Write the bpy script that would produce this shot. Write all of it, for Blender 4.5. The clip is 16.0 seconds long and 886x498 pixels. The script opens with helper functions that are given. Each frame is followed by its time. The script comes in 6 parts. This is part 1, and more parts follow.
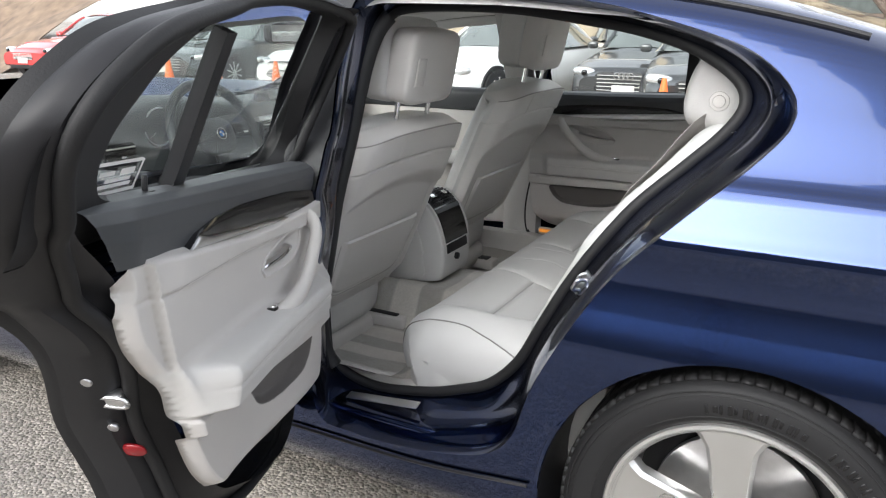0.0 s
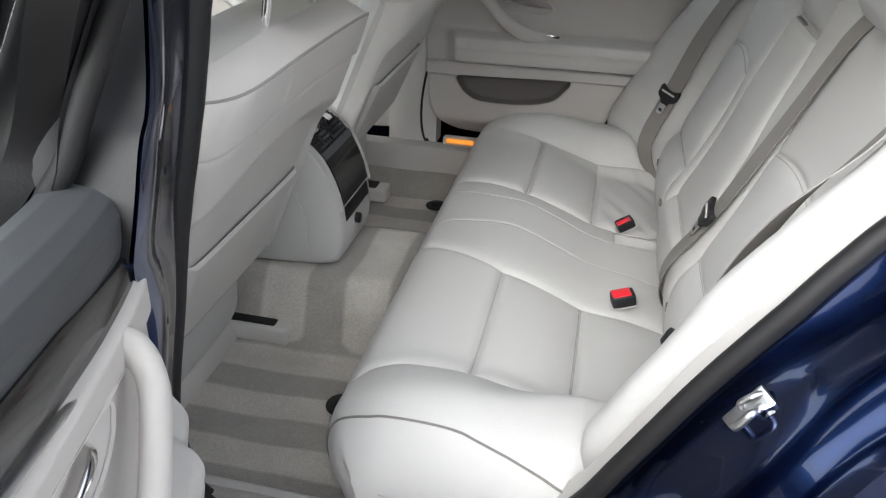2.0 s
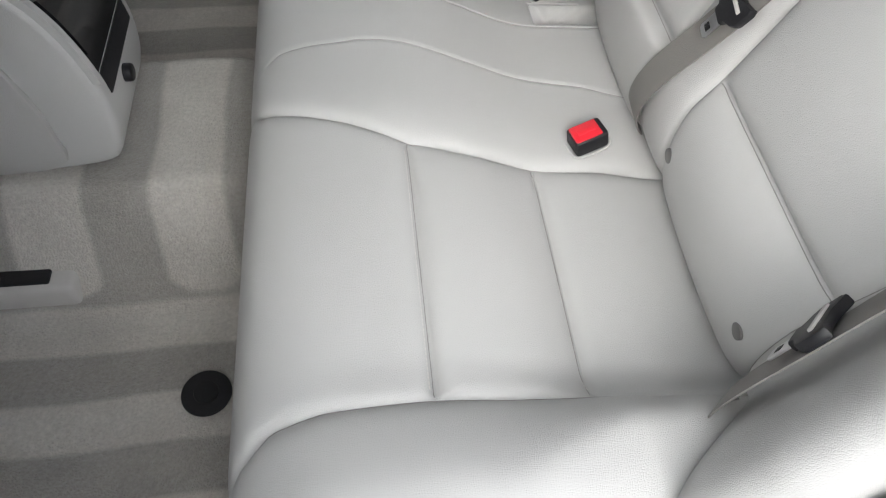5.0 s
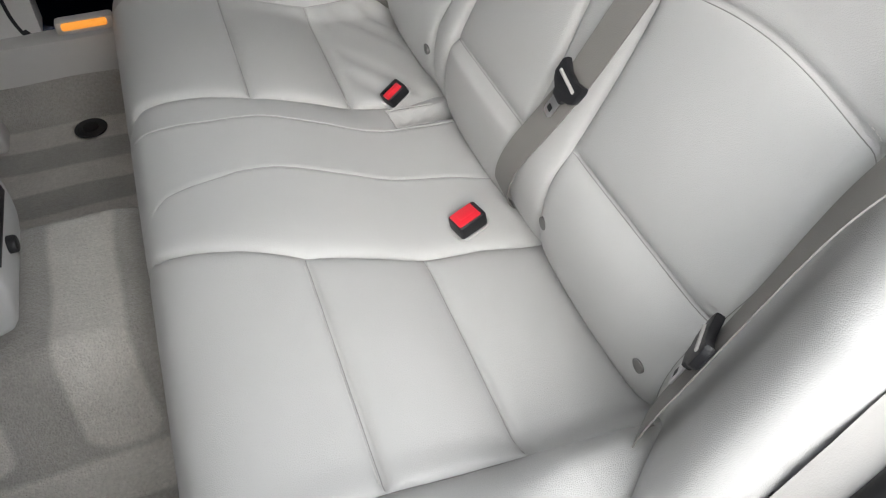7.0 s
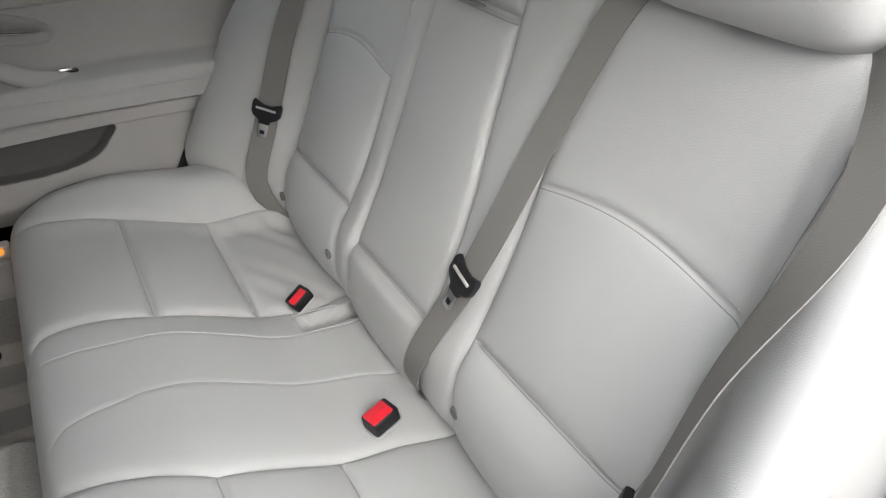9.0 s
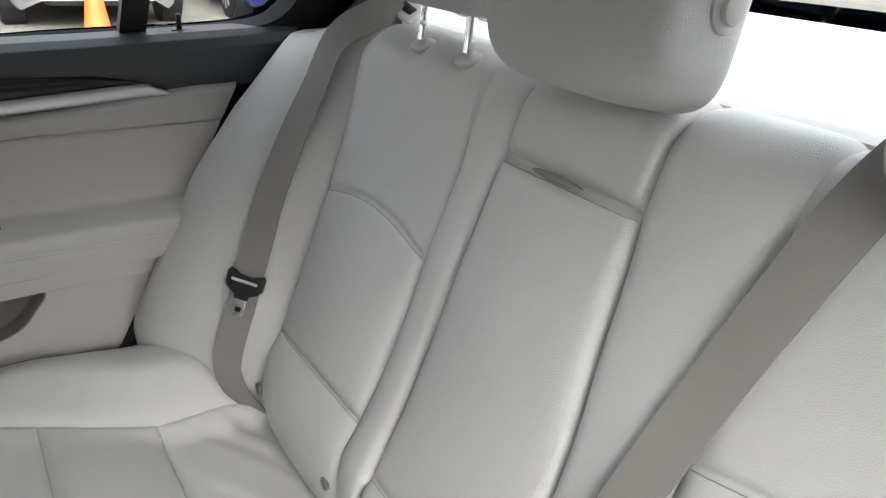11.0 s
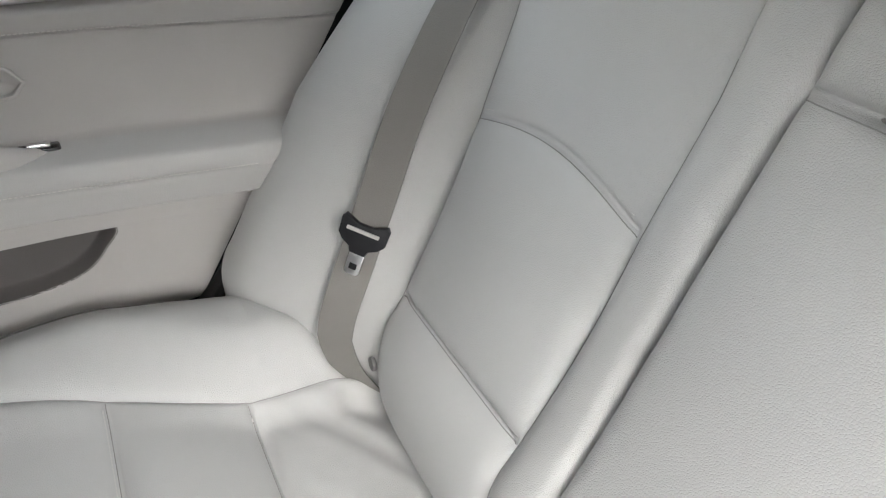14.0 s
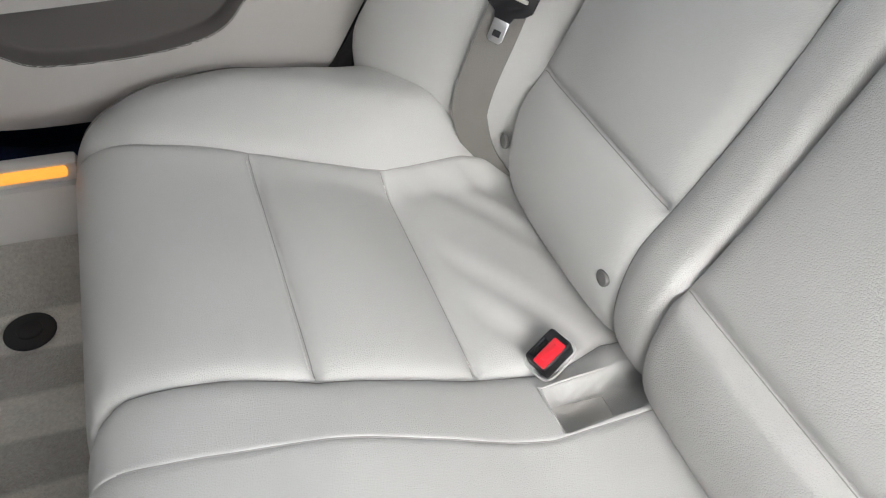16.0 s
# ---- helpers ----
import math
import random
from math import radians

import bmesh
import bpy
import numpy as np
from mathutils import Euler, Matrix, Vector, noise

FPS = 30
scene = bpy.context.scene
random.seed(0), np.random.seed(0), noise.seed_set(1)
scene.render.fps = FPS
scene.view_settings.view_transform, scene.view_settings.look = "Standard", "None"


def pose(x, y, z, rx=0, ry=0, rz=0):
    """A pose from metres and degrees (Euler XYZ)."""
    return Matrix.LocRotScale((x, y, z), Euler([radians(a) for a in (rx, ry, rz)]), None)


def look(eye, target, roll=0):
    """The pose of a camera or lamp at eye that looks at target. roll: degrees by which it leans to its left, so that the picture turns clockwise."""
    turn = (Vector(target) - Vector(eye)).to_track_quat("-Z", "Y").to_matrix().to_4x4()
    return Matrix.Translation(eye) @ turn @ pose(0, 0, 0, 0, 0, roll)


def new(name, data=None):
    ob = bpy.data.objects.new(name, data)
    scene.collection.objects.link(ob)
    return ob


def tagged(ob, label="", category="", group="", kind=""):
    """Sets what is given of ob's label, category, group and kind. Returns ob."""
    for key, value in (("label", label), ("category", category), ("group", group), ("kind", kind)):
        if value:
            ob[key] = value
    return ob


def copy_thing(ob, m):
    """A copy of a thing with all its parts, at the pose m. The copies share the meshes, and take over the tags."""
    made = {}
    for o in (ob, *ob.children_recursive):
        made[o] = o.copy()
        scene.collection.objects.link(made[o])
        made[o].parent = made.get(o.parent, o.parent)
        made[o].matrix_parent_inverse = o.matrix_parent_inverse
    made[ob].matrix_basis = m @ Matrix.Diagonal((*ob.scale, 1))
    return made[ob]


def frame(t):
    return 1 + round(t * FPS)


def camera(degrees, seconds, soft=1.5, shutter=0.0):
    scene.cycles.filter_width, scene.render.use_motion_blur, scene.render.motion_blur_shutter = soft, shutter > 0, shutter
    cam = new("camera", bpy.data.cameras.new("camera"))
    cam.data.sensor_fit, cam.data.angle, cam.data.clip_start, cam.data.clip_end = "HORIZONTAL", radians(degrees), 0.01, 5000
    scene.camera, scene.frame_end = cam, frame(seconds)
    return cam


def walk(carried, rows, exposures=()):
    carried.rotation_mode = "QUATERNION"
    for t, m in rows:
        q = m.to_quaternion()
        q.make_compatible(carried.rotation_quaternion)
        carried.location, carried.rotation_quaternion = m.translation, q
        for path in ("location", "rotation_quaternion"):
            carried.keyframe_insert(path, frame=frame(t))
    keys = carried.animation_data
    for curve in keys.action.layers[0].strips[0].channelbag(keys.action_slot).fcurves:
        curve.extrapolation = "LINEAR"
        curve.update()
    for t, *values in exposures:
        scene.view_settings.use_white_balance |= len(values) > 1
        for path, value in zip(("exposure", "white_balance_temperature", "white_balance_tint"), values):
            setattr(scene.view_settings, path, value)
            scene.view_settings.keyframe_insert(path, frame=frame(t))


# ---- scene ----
cam = camera(60.7, 16.0, soft=1.2)
PATH = [
    (0, (0.029, -2.264, 1.29), (-0.862, -0.566, 0.72), 0.5),
    (0.5, (-0.184, -2.05, 1.28), (-0.95, -0.314, 0.649), 0.9),
    (1, (-0.362, -1.8, 1.285), (-0.988, -0.04, 0.571), 1.3),
    (1.5, (-0.505, -1.602, 1.285), (-0.99, 0.151, 0.452), 1.5),
    (2, (-0.603, -1.442, 1.282), (-0.961, 0.268, 0.308), 1.8),
    (2.5, (-0.659, -1.263, 1.258), (-0.897, 0.37, 0.128), 1.8),
    (3, (-0.696, -1.108, 1.222), (-0.815, 0.421, -0.062), 2.1),
    (3.5, (-0.728, -0.995, 1.194), (-0.732, 0.418, -0.222), 2.9),
    (3.7, (-0.748, -0.947, 1.185), (-0.711, 0.418, -0.277), 3.4),
    (6, (-0.806, -0.81, 1.177), (-0.538, 0.34, -0.437), 1.1),
    (6.5, (-0.82, -0.838, 1.216), (-0.444, 0.392, -0.316), 0.9),
    (7, (-0.819, -0.851, 1.225), (-0.323, 0.447, -0.214), 0.5),
    (7.5, (-0.824, -0.864, 1.238), (-0.215, 0.49, -0.103), 0.4),
    (8, (-0.825, -0.868, 1.242), (-0.127, 0.53, -0.006), 0.2),
    (8.5, (-0.829, -0.873, 1.249), (-0.06, 0.566, 0.091), 0.2),
    (9, (-0.818, -0.871, 1.256), (0.01, 0.611, 0.199), 0.2),
    (9.2, (-0.806, -0.869, 1.256), (0.042, 0.633, 0.244), 0.3),
    (11.3, (-0.748, -0.4, 1.222), (0.275, 1.122, 0.423), 3.2),
    (11.5, (-0.734, -0.327, 1.212), (0.272, 1.207, 0.416), 2.9),
    (12, (-0.716, -0.234, 1.224), (0.272, 1.318, 0.44), 2.6),
    (12.5, (-0.71, -0.218, 1.209), (0.264, 1.333, 0.406), 2.7),
    (13, (-0.711, -0.212, 1.203), (0.236, 1.33, 0.352), 3.1),
    (13.5, (-0.703, -0.21, 1.184), (0.181, 1.321, 0.248), 3.6),
    (14, (-0.726, -0.208, 1.158), (0.094, 1.294, 0.123), 4.2),
    (14.5, (-0.752, -0.212, 1.127), (-0.006, 1.253, -0.011), 4.8),
    (15, (-0.78, -0.21, 1.102), (-0.085, 1.206, -0.128), 5.1),
    (15.5, (-0.798, -0.213, 1.082), (-0.158, 1.161, -0.222), 5.2),
    (16, (-0.823, -0.213, 1.07), (-0.218, 1.124, -0.288), 5.7),
]
walk(cam, [(t, look(eye, target, roll)) for t, eye, target, roll in PATH], [(0, 1.88), (1, 2.12), (3, 2.27), (7, 2.34), (9, 2.24), (11.3, 2.62), (12.5, 2.97), (14, 3.0), (16, 2.88)])

# ---- world and light: an overcast day ----
world = bpy.data.worlds.new("overcast_sky")
scene.world = world
world.use_nodes = True
wn, wl = world.node_tree.nodes, world.node_tree.links
sky = wn.new("ShaderNodeTexSky")
sky.sky_type = "NISHITA"
sky.sun_disc = False
sky.sun_elevation, sky.sun_rotation = radians(36), radians(193)
sky.air_density, sky.dust_density, sky.ozone_density = 1.0, 1.5, 1.0
veil = wn.new("ShaderNodeHueSaturation")
veil.inputs["Saturation"].default_value = 0.22
wl.new(sky.outputs["Color"], veil.inputs["Color"])
wl.new(veil.outputs["Color"], wn["Background"].inputs["Color"])
wn["Background"].inputs["Strength"].default_value = 0.15
sun = new("sun", bpy.data.lights.new("sun", "SUN"))
sun.data.energy, sun.data.angle, sun.data.color = 0.85, radians(64), (1.0, 0.99, 0.965)
sun.matrix_world = look((-3, -13.2, 10.2), (0, 0, 0))

# ---- materials ----
def mat(name, color, rough=0.5, metal=0.0, var=0.06, scale=6.0, bump=0.0, bscale=400.0, kind="noise", coat=0.0, spec=0.5, rvar=0.08, sheen=0.0):
    """Principled surface with broad tonal variation, fine relief and uneven gloss, in object metres."""
    m = bpy.data.materials.new(name)
    m.use_nodes = True
    n, l = m.node_tree.nodes, m.node_tree.links
    b = n["Principled BSDF"]
    co = n.new("ShaderNodeTexCoord").outputs["Object"]
    big = n.new("ShaderNodeTexNoise")
    big.inputs["Scale"].default_value, big.inputs["Detail"].default_value = scale, 5.0
    l.new(co, big.inputs["Vector"])
    ramp = n.new("ShaderNodeMapRange")
    ramp.inputs["From Min"].default_value, ramp.inputs["From Max"].default_value = 0.25, 0.75
    ramp.inputs["To Min"].default_value, ramp.inputs["To Max"].default_value = 1 - var, 1 + var
    l.new(big.outputs["Fac"], ramp.inputs["Value"])
    mul = n.new("ShaderNodeVectorMath")
    mul.operation = "SCALE"
    mul.inputs[0].default_value = color
    l.new(ramp.outputs["Result"], mul.inputs["Scale"])
    l.new(mul.outputs["Vector"], b.inputs["Base Color"])
    rr = n.new("ShaderNodeMapRange")
    rr.inputs["To Min"].default_value, rr.inputs["To Max"].default_value = max(rough - rvar, 0.02), min(rough + rvar, 1.0)
    l.new(big.outputs["Fac"], rr.inputs["Value"])
    l.new(rr.outputs["Result"], b.inputs["Roughness"])
    b.inputs["Metallic"].default_value = metal
    b.inputs["Specular IOR Level"].default_value = spec
    b.inputs["Coat Weight"].default_value = coat
    b.inputs["Coat Roughness"].default_value = 0.04
    if sheen:
        b.inputs["Sheen Weight"].default_value = sheen
    if bump:
        if kind == "voronoi":
            t = n.new("ShaderNodeTexVoronoi")
            out = t.outputs["Distance"]
        else:
            t = n.new("ShaderNodeTexNoise")
            t.inputs["Detail"].default_value = 4.0
            out = t.outputs["Fac"]
        t.inputs["Scale"].default_value = bscale
        l.new(co, t.inputs["Vector"])
        bp = n.new("ShaderNodeBump")
        bp.inputs["Strength"].default_value, bp.inputs["Distance"].default_value = bump, 0.002
        l.new(out, bp.inputs["Height"])
        l.new(bp.outputs["Normal"], b.inputs["Normal"])
    return m


def nodes_of(m):
    return m.node_tree.nodes, m.node_tree.links, m.node_tree.nodes["Principled BSDF"]


def leather_mat(name, color, grain=480.0, rough=0.42, relief=0.6):
    """Dyed leather: pebbled grain, soft creases, hand-worn gloss."""
    m = mat(name, color, rough, var=0.035, scale=5.0, spec=0.42, rvar=0.07)
    n, l, b = nodes_of(m)
    co = n.new("ShaderNodeTexCoord").outputs["Object"]
    v = n.new("ShaderNodeTexVoronoi")
    v.inputs["Scale"].default_value = grain
    l.new(co, v.inputs["Vector"])
    c = n.new("ShaderNodeTexNoise")
    c.inputs["Scale"].default_value, c.inputs["Detail"].default_value, c.inputs["Distortion"].default_value = 22.0, 6.0, 1.2
    l.new(co, c.inputs["Vector"])
    b1, b2 = n.new("ShaderNodeBump"), n.new("ShaderNodeBump")
    b1.inputs["Strength"].default_value, b1.inputs["Distance"].default_value = 0.12, 0.004
    b2.inputs["Strength"].default_value, b2.inputs["Distance"].default_value = 0.45, 0.0006 * relief
    l.new(c.outputs["Fac"], b1.inputs["Height"])
    v.feature = "DISTANCE_TO_EDGE"
    pebble = n.new("ShaderNodeMapRange")
    pebble.inputs["From Max"].default_value = 0.22
    pebble.interpolation_type = "SMOOTHSTEP"
    l.new(v.outputs["Distance"], pebble.inputs["Value"])
    l.new(pebble.outputs["Result"], b2.inputs["Height"])
    l.new(b1.outputs["Normal"], b2.inputs["Normal"])
    l.new(b2.outputs["Normal"], b.inputs["Normal"])
    return m


def glass_mat(name, tint, rough=0.0):
    """Thin sheet: clear with a mirror-like sheen by Fresnel."""
    m = bpy.data.materials.new(name)
    m.use_nodes = True
    n, l = m.node_tree.nodes, m.node_tree.links
    n.remove(n["Principled BSDF"])
    mix, tr, gl, lw = n.new("ShaderNodeMixShader"), n.new("ShaderNodeBsdfTransparent"), n.new("ShaderNodeBsdfGlossy"), n.new("ShaderNodeLayerWeight")
    tr.inputs["Color"].default_value = (*tint, 1)
    gl.inputs["Roughness"].default_value = rough
    lw.inputs["Blend"].default_value = 0.5
    power, scale = n.new("ShaderNodeMath"), n.new("ShaderNodeMath")
    power.operation, scale.operation = "POWER", "MULTIPLY_ADD"
    power.inputs[1].default_value = 5.0
    scale.inputs[1].default_value, scale.inputs[2].default_value = 0.8, 0.04
    l.new(lw.outputs["Facing"], power.inputs[0])
    l.new(power.outputs["Value"], scale.inputs[0])
    l.new(scale.outputs["Value"], mix.inputs["Fac"])
    l.new(tr.outputs["BSDF"], mix.inputs[1])
    l.new(gl.outputs["BSDF"], mix.inputs[2])
    l.new(mix.outputs["Shader"], n["Material Output"].inputs["Surface"])
    return m


LEATHER = leather_mat("grey_leather", (0.495, 0.492, 0.482))
LEATHER_COARSE = leather_mat("pebbled_leather", (0.46, 0.454, 0.443), grain=430.0, relief=1.0)
LEATHER_MID = leather_mat("grained_leather", (0.475, 0.469, 0.459), grain=470.0, relief=0.8)
PAD = leather_mat("armrest_leather", (0.49, 0.48, 0.465), grain=420.0, relief=0.7)
SEATBACK = leather_mat("seatback_vinyl", (0.53, 0.515, 0.50), grain=520.0, rough=0.45)
DOOR_VINYL = leather_mat("door_vinyl", (0.50, 0.48, 0.46), grain=600.0, rough=0.5)
# dark colour that stands in for the shade inside the map pockets
POCKET_SHADE = mat("pocket_lining", (0.13, 0.12, 0.115), 0.9, bump=0.4, bscale=700)
THREAD = mat("seam_thread", (0.62, 0.60, 0.57), 0.7)
# grey of seams and piping; on the bench it darkens the creases as shade would
SEAM_DARK = mat("seam_shade_and_piping", (0.27, 0.26, 0.25), 0.7)
PIPING = mat("dark_piping", (0.20, 0.19, 0.18), 0.6)
HEADLINER = mat("headliner_fabric", (0.70, 0.69, 0.67), 0.9, bump=0.3, bscale=700)
SHELF = mat("parcel_shelf_felt", (0.76, 0.755, 0.745), 0.9, bump=0.4, bscale=900)
BELT = mat("belt_webbing", (0.215, 0.203, 0.19), 0.55, bump=0.3, bscale=600)
BLACK = mat("black_plastic", (0.015, 0.015, 0.017), 0.45, spec=0.3, bump=0.15, bscale=900)
SOFT_BLACK = mat("soft_black_vinyl", (0.05, 0.053, 0.057), 0.45, bump=0.12, bscale=900, kind="voronoi")
GLOSS_BLACK = mat("gloss_black_trim", (0.008, 0.008, 0.009), 0.12, coat=0.3, spec=0.35, rvar=0.02)
RUBBER = mat("black_rubber", (0.013, 0.013, 0.014), 0.6, spec=0.3, bump=0.2, bscale=300)
CHROME = mat("chrome", (0.85, 0.85, 0.86), 0.1, 1.0, var=0.02, rvar=0.04)
SATIN = mat("satin_aluminium", (0.72, 0.72, 0.72), 0.3, 1.0, var=0.03)
STEEL = mat("zinc_steel", (0.62, 0.62, 0.63), 0.32, 1.0, var=0.08, scale=60)
ALLOY = mat("silver_alloy", (0.62, 0.62, 0.61), 0.3, 0.85, var=0.03)
RED = mat("red_button", (0.72, 0.02, 0.035), 0.35, var=0.03)
GREY_PLASTIC = mat("grey_plastic", (0.50, 0.485, 0.465), 0.55, bump=0.2, bscale=800)
REFLECTOR = mat("dark_red_reflector", (0.22, 0.008, 0.012), 0.25, var=0.03)
BUTTON_GREY = mat("dark_grey_plastic", (0.15, 0.145, 0.14), 0.5, bump=0.15, bscale=700)
PAINT = mat("blue_metallic_paint", (0.016, 0.036, 0.122), 0.18, 1.0, var=0.05, scale=300, coat=1.0, rvar=0.03)
DASH = mat("dash_vinyl", (0.075, 0.082, 0.084), 0.55, bump=0.3, bscale=500, kind="voronoi")
GLASS = glass_mat("window_glass", (0.93, 0.97, 0.95))
ORANGE = mat("cone_orange", (0.85, 0.16, 0.03), 0.5)
WHITE_PAINT = mat("white_car_paint", (0.78, 0.78, 0.77), 0.25, coat=1.0, var=0.02)
AMBER = bpy.data.materials.new("amber_lamp")
AMBER.use_nodes = True
_b = AMBER.node_tree.nodes["Principled BSDF"]
_b.inputs["Base Color"].default_value = (0.55, 0.22, 0.04, 1)
_b.inputs["Emission Color"].default_value = (1.0, 0.36, 0.05, 1)
_b.inputs["Emission Strength"].default_value = 0.16


def carpet_mat():
    """Pale cut-pile carpet with the broad bands that a vacuum cleaner leaves in the nap."""
    m = mat("beige_carpet", (0.47, 0.448, 0.41), 0.95, var=0.10, scale=14, sheen=0.25)
    n, l, b = nodes_of(m)
    co = n.new("ShaderNodeTexCoord").outputs["Object"]
    w = n.new("ShaderNodeTexWave")
    w.bands_direction = "Y"
    w.inputs["Scale"].default_value, w.inputs["Distortion"].default_value = 2.3, 1.1
    w.inputs["Detail"].default_value, w.inputs["Detail Scale"].default_value = 2.0, 0.7
    w.inputs["Phase Offset"].default_value = 2.2
    l.new(co, w.inputs["Vector"])
    across = n.new("ShaderNodeTexWave")
    across.bands_direction = "X"
    across.inputs["Scale"].default_value, across.inputs["Distortion"].default_value = 1.7, 3.0
    across.inputs["Detail"].default_value, across.inputs["Detail Scale"].default_value = 2.0, 0.8
    across.inputs["Phase Offset"].default_value = 1.0
    l.new(co, across.inputs["Vector"])
    # the nap was brushed lengthwise in the footwells and crosswise over the tunnel
    xyz, away, zone, pick = n.new("ShaderNodeSeparateXYZ"), n.new("ShaderNodeMath"), n.new("ShaderNodeMapRange"), n.new("ShaderNodeMix")
    away.operation = "ABSOLUTE"
    zone.inputs["From Min"].default_value, zone.inputs["From Max"].default_value = 0.20, 0.215
    l.new(co, xyz.inputs["Vector"])
    l.new(xyz.outputs["Y"], away.inputs[0])
    l.new(away.outputs["Value"], zone.inputs["Value"])
    l.new(zone.outputs["Result"], pick.inputs["Factor"])
    l.new(across.outputs["Fac"], pick.inputs["A"])
    l.new(w.outputs["Fac"], pick.inputs["B"])
    edge = n.new("ShaderNodeMapRange")
    edge.inputs["From Min"].default_value, edge.inputs["From Max"].default_value = 0.42, 0.58
    edge.inputs["To Min"].default_value, edge.inputs["To Max"].default_value = 0.72, 1.12
    l.new(pick.outputs["Result"], edge.inputs["Value"])
    old = b.inputs["Base Color"].links[0].from_socket
    mul = n.new("ShaderNodeVectorMath")
    mul.operation = "SCALE"
    l.new(old, mul.inputs[0])
    pile, spread, both = n.new("ShaderNodeTexNoise"), n.new("ShaderNodeMapRange"), n.new("ShaderNodeMath")
    pile.inputs["Scale"].default_value, pile.inputs["Detail"].default_value = 210.0, 5.0
    spread.inputs["From Min"].default_value, spread.inputs["From Max"].default_value = 0.3, 0.7
    spread.inputs["To Min"].default_value, spread.inputs["To Max"].default_value = 0.88, 1.1
    both.operation = "MULTIPLY"
    l.new(co, pile.inputs["Vector"])
    l.new(pile.outputs["Fac"], spread.inputs["Value"])
    l.new(spread.outputs["Result"], both.inputs[0])
    l.new(edge.outputs["Result"], both.inputs[1])
    l.new(both.outputs["Value"], mul.inputs["Scale"])
    l.new(mul.outputs["Vector"], b.inputs["Base Color"])
    t = n.new("ShaderNodeTexNoise")
    t.inputs["Scale"].default_value, t.inputs["Detail"].default_value = 380.0, 3.0
    l.new(co, t.inputs["Vector"])
    bp = n.new("ShaderNodeBump")
    bp.inputs["Strength"].default_value, bp.inputs["Distance"].default_value = 0.8, 0.004
    l.new(t.outputs["Fac"], bp.inputs["Height"])
    l.new(bp.outputs["Normal"], b.inputs["Normal"])
    return m


CARPET = carpet_mat()


def asphalt_mat():
    """Worn chip-seal: pale aggregate in a tan-grey binder, oil stains."""
    m = mat("worn_chip_seal", (0.23, 0.21, 0.182), 0.9, var=0.25, scale=0.6)
    n, l, b = nodes_of(m)
    co = n.new("ShaderNodeTexCoord").outputs["Object"]
    v = n.new("ShaderNodeTexVoronoi")
    v.inputs["Scale"].default_value = 95.0
    l.new(co, v.inputs["Vector"])
    g = n.new("ShaderNodeSeparateColor")
    l.new(v.outputs["Color"], g.inputs["Color"])
    mr = n.new("ShaderNodeMapRange")
    mr.inputs["To Min"].default_value, mr.inputs["To Max"].default_value = 0.55, 1.6
    l.new(g.outputs["Red"], mr.inputs["Value"])
    old = b.inputs["Base Color"].links[0].from_socket
    mul = n.new("ShaderNodeVectorMath")
    mul.operation = "SCALE"
    l.new(old, mul.inputs[0])
    l.new(mr.outputs["Result"], mul.inputs["Scale"])
    l.new(mul.outputs["Vector"], b.inputs["Base Color"])
    bp = n.new("ShaderNodeBump")
    bp.inputs["Strength"].default_value, bp.inputs["Distance"].default_value = 0.9, 0.008
    bp.invert = True
    l.new(v.outputs["Distance"], bp.inputs["Height"])
    l.new(bp.outputs["Normal"], b.inputs["Normal"])
    return m


ASPHALT = asphalt_mat()

# ---- building helpers ----
def thing(name, label, category, group="", kind="", m=None):
    ob = new(name)
    ob.empty_display_size = 0.05
    if m is not None:
        ob.matrix_world = m
    return tagged(ob, label, category, group, kind)


def finish(name, me, material, parent, label="", smooth=True):
    if smooth:
        me.polygons.foreach_set("use_smooth", [True] * len(me.polygons))
    for one in material if isinstance(material, (list, tuple)) else (material,):
        me.materials.append(one)
    ob = new(name, me)
    ob.parent = parent
    if label:
        ob["label"] = label
    return ob


def part(name, bm, material, parent, label="", smooth=True, sharp=40.0):
    me = bpy.data.meshes.new(name)
    bmesh.ops.recalc_face_normals(bm, faces=bm.faces)
    for e in bm.edges:
        if len(e.link_faces) == 2 and e.calc_face_angle(0.0) > radians(sharp):
            e.smooth = False
    bm.to_mesh(me)
    bm.free()
    return finish(name, me, material, parent, label, smooth)


def sheet_bm(P, close_u=False, close_v=False, flip=False):
    """A bmesh from a grid of places P[i, j]."""
    P = np.asarray(P, float)
    nu, nv = P.shape[:2]
    bm = bmesh.new()
    vs = [[bm.verts.new(P[i, j]) for j in range(nv)] for i in range(nu)]
    for i in range(nu if close_u else nu - 1):
        for j in range(nv if close_v else nv - 1):
            a, b, c, d = vs[i][j], vs[(i + 1) % nu][j], vs[(i + 1) % nu][(j + 1) % nv], vs[i][(j + 1) % nv]
            bm.faces.new((a, d, c, b) if flip else (a, b, c, d))
    return bm


def sheet(name, P, material, parent, label="", flip=False):
    """Fast open sheet without bmesh."""
    P = np.asarray(P, float)
    nu, nv = P.shape[:2]
    idx = np.arange(nu * nv).reshape(nu, nv)
    q = np.stack([idx[:-1, :-1], idx[1:, :-1], idx[1:, 1:], idx[:-1, 1:]], -1).reshape(-1, 4)
    if flip:
        q = q[:, ::-1]
    me = bpy.data.meshes.new(name)
    me.from_pydata(P.reshape(-1, 3).tolist(), [], q.tolist())
    me.update()
    return finish(name, me, material, parent, label)


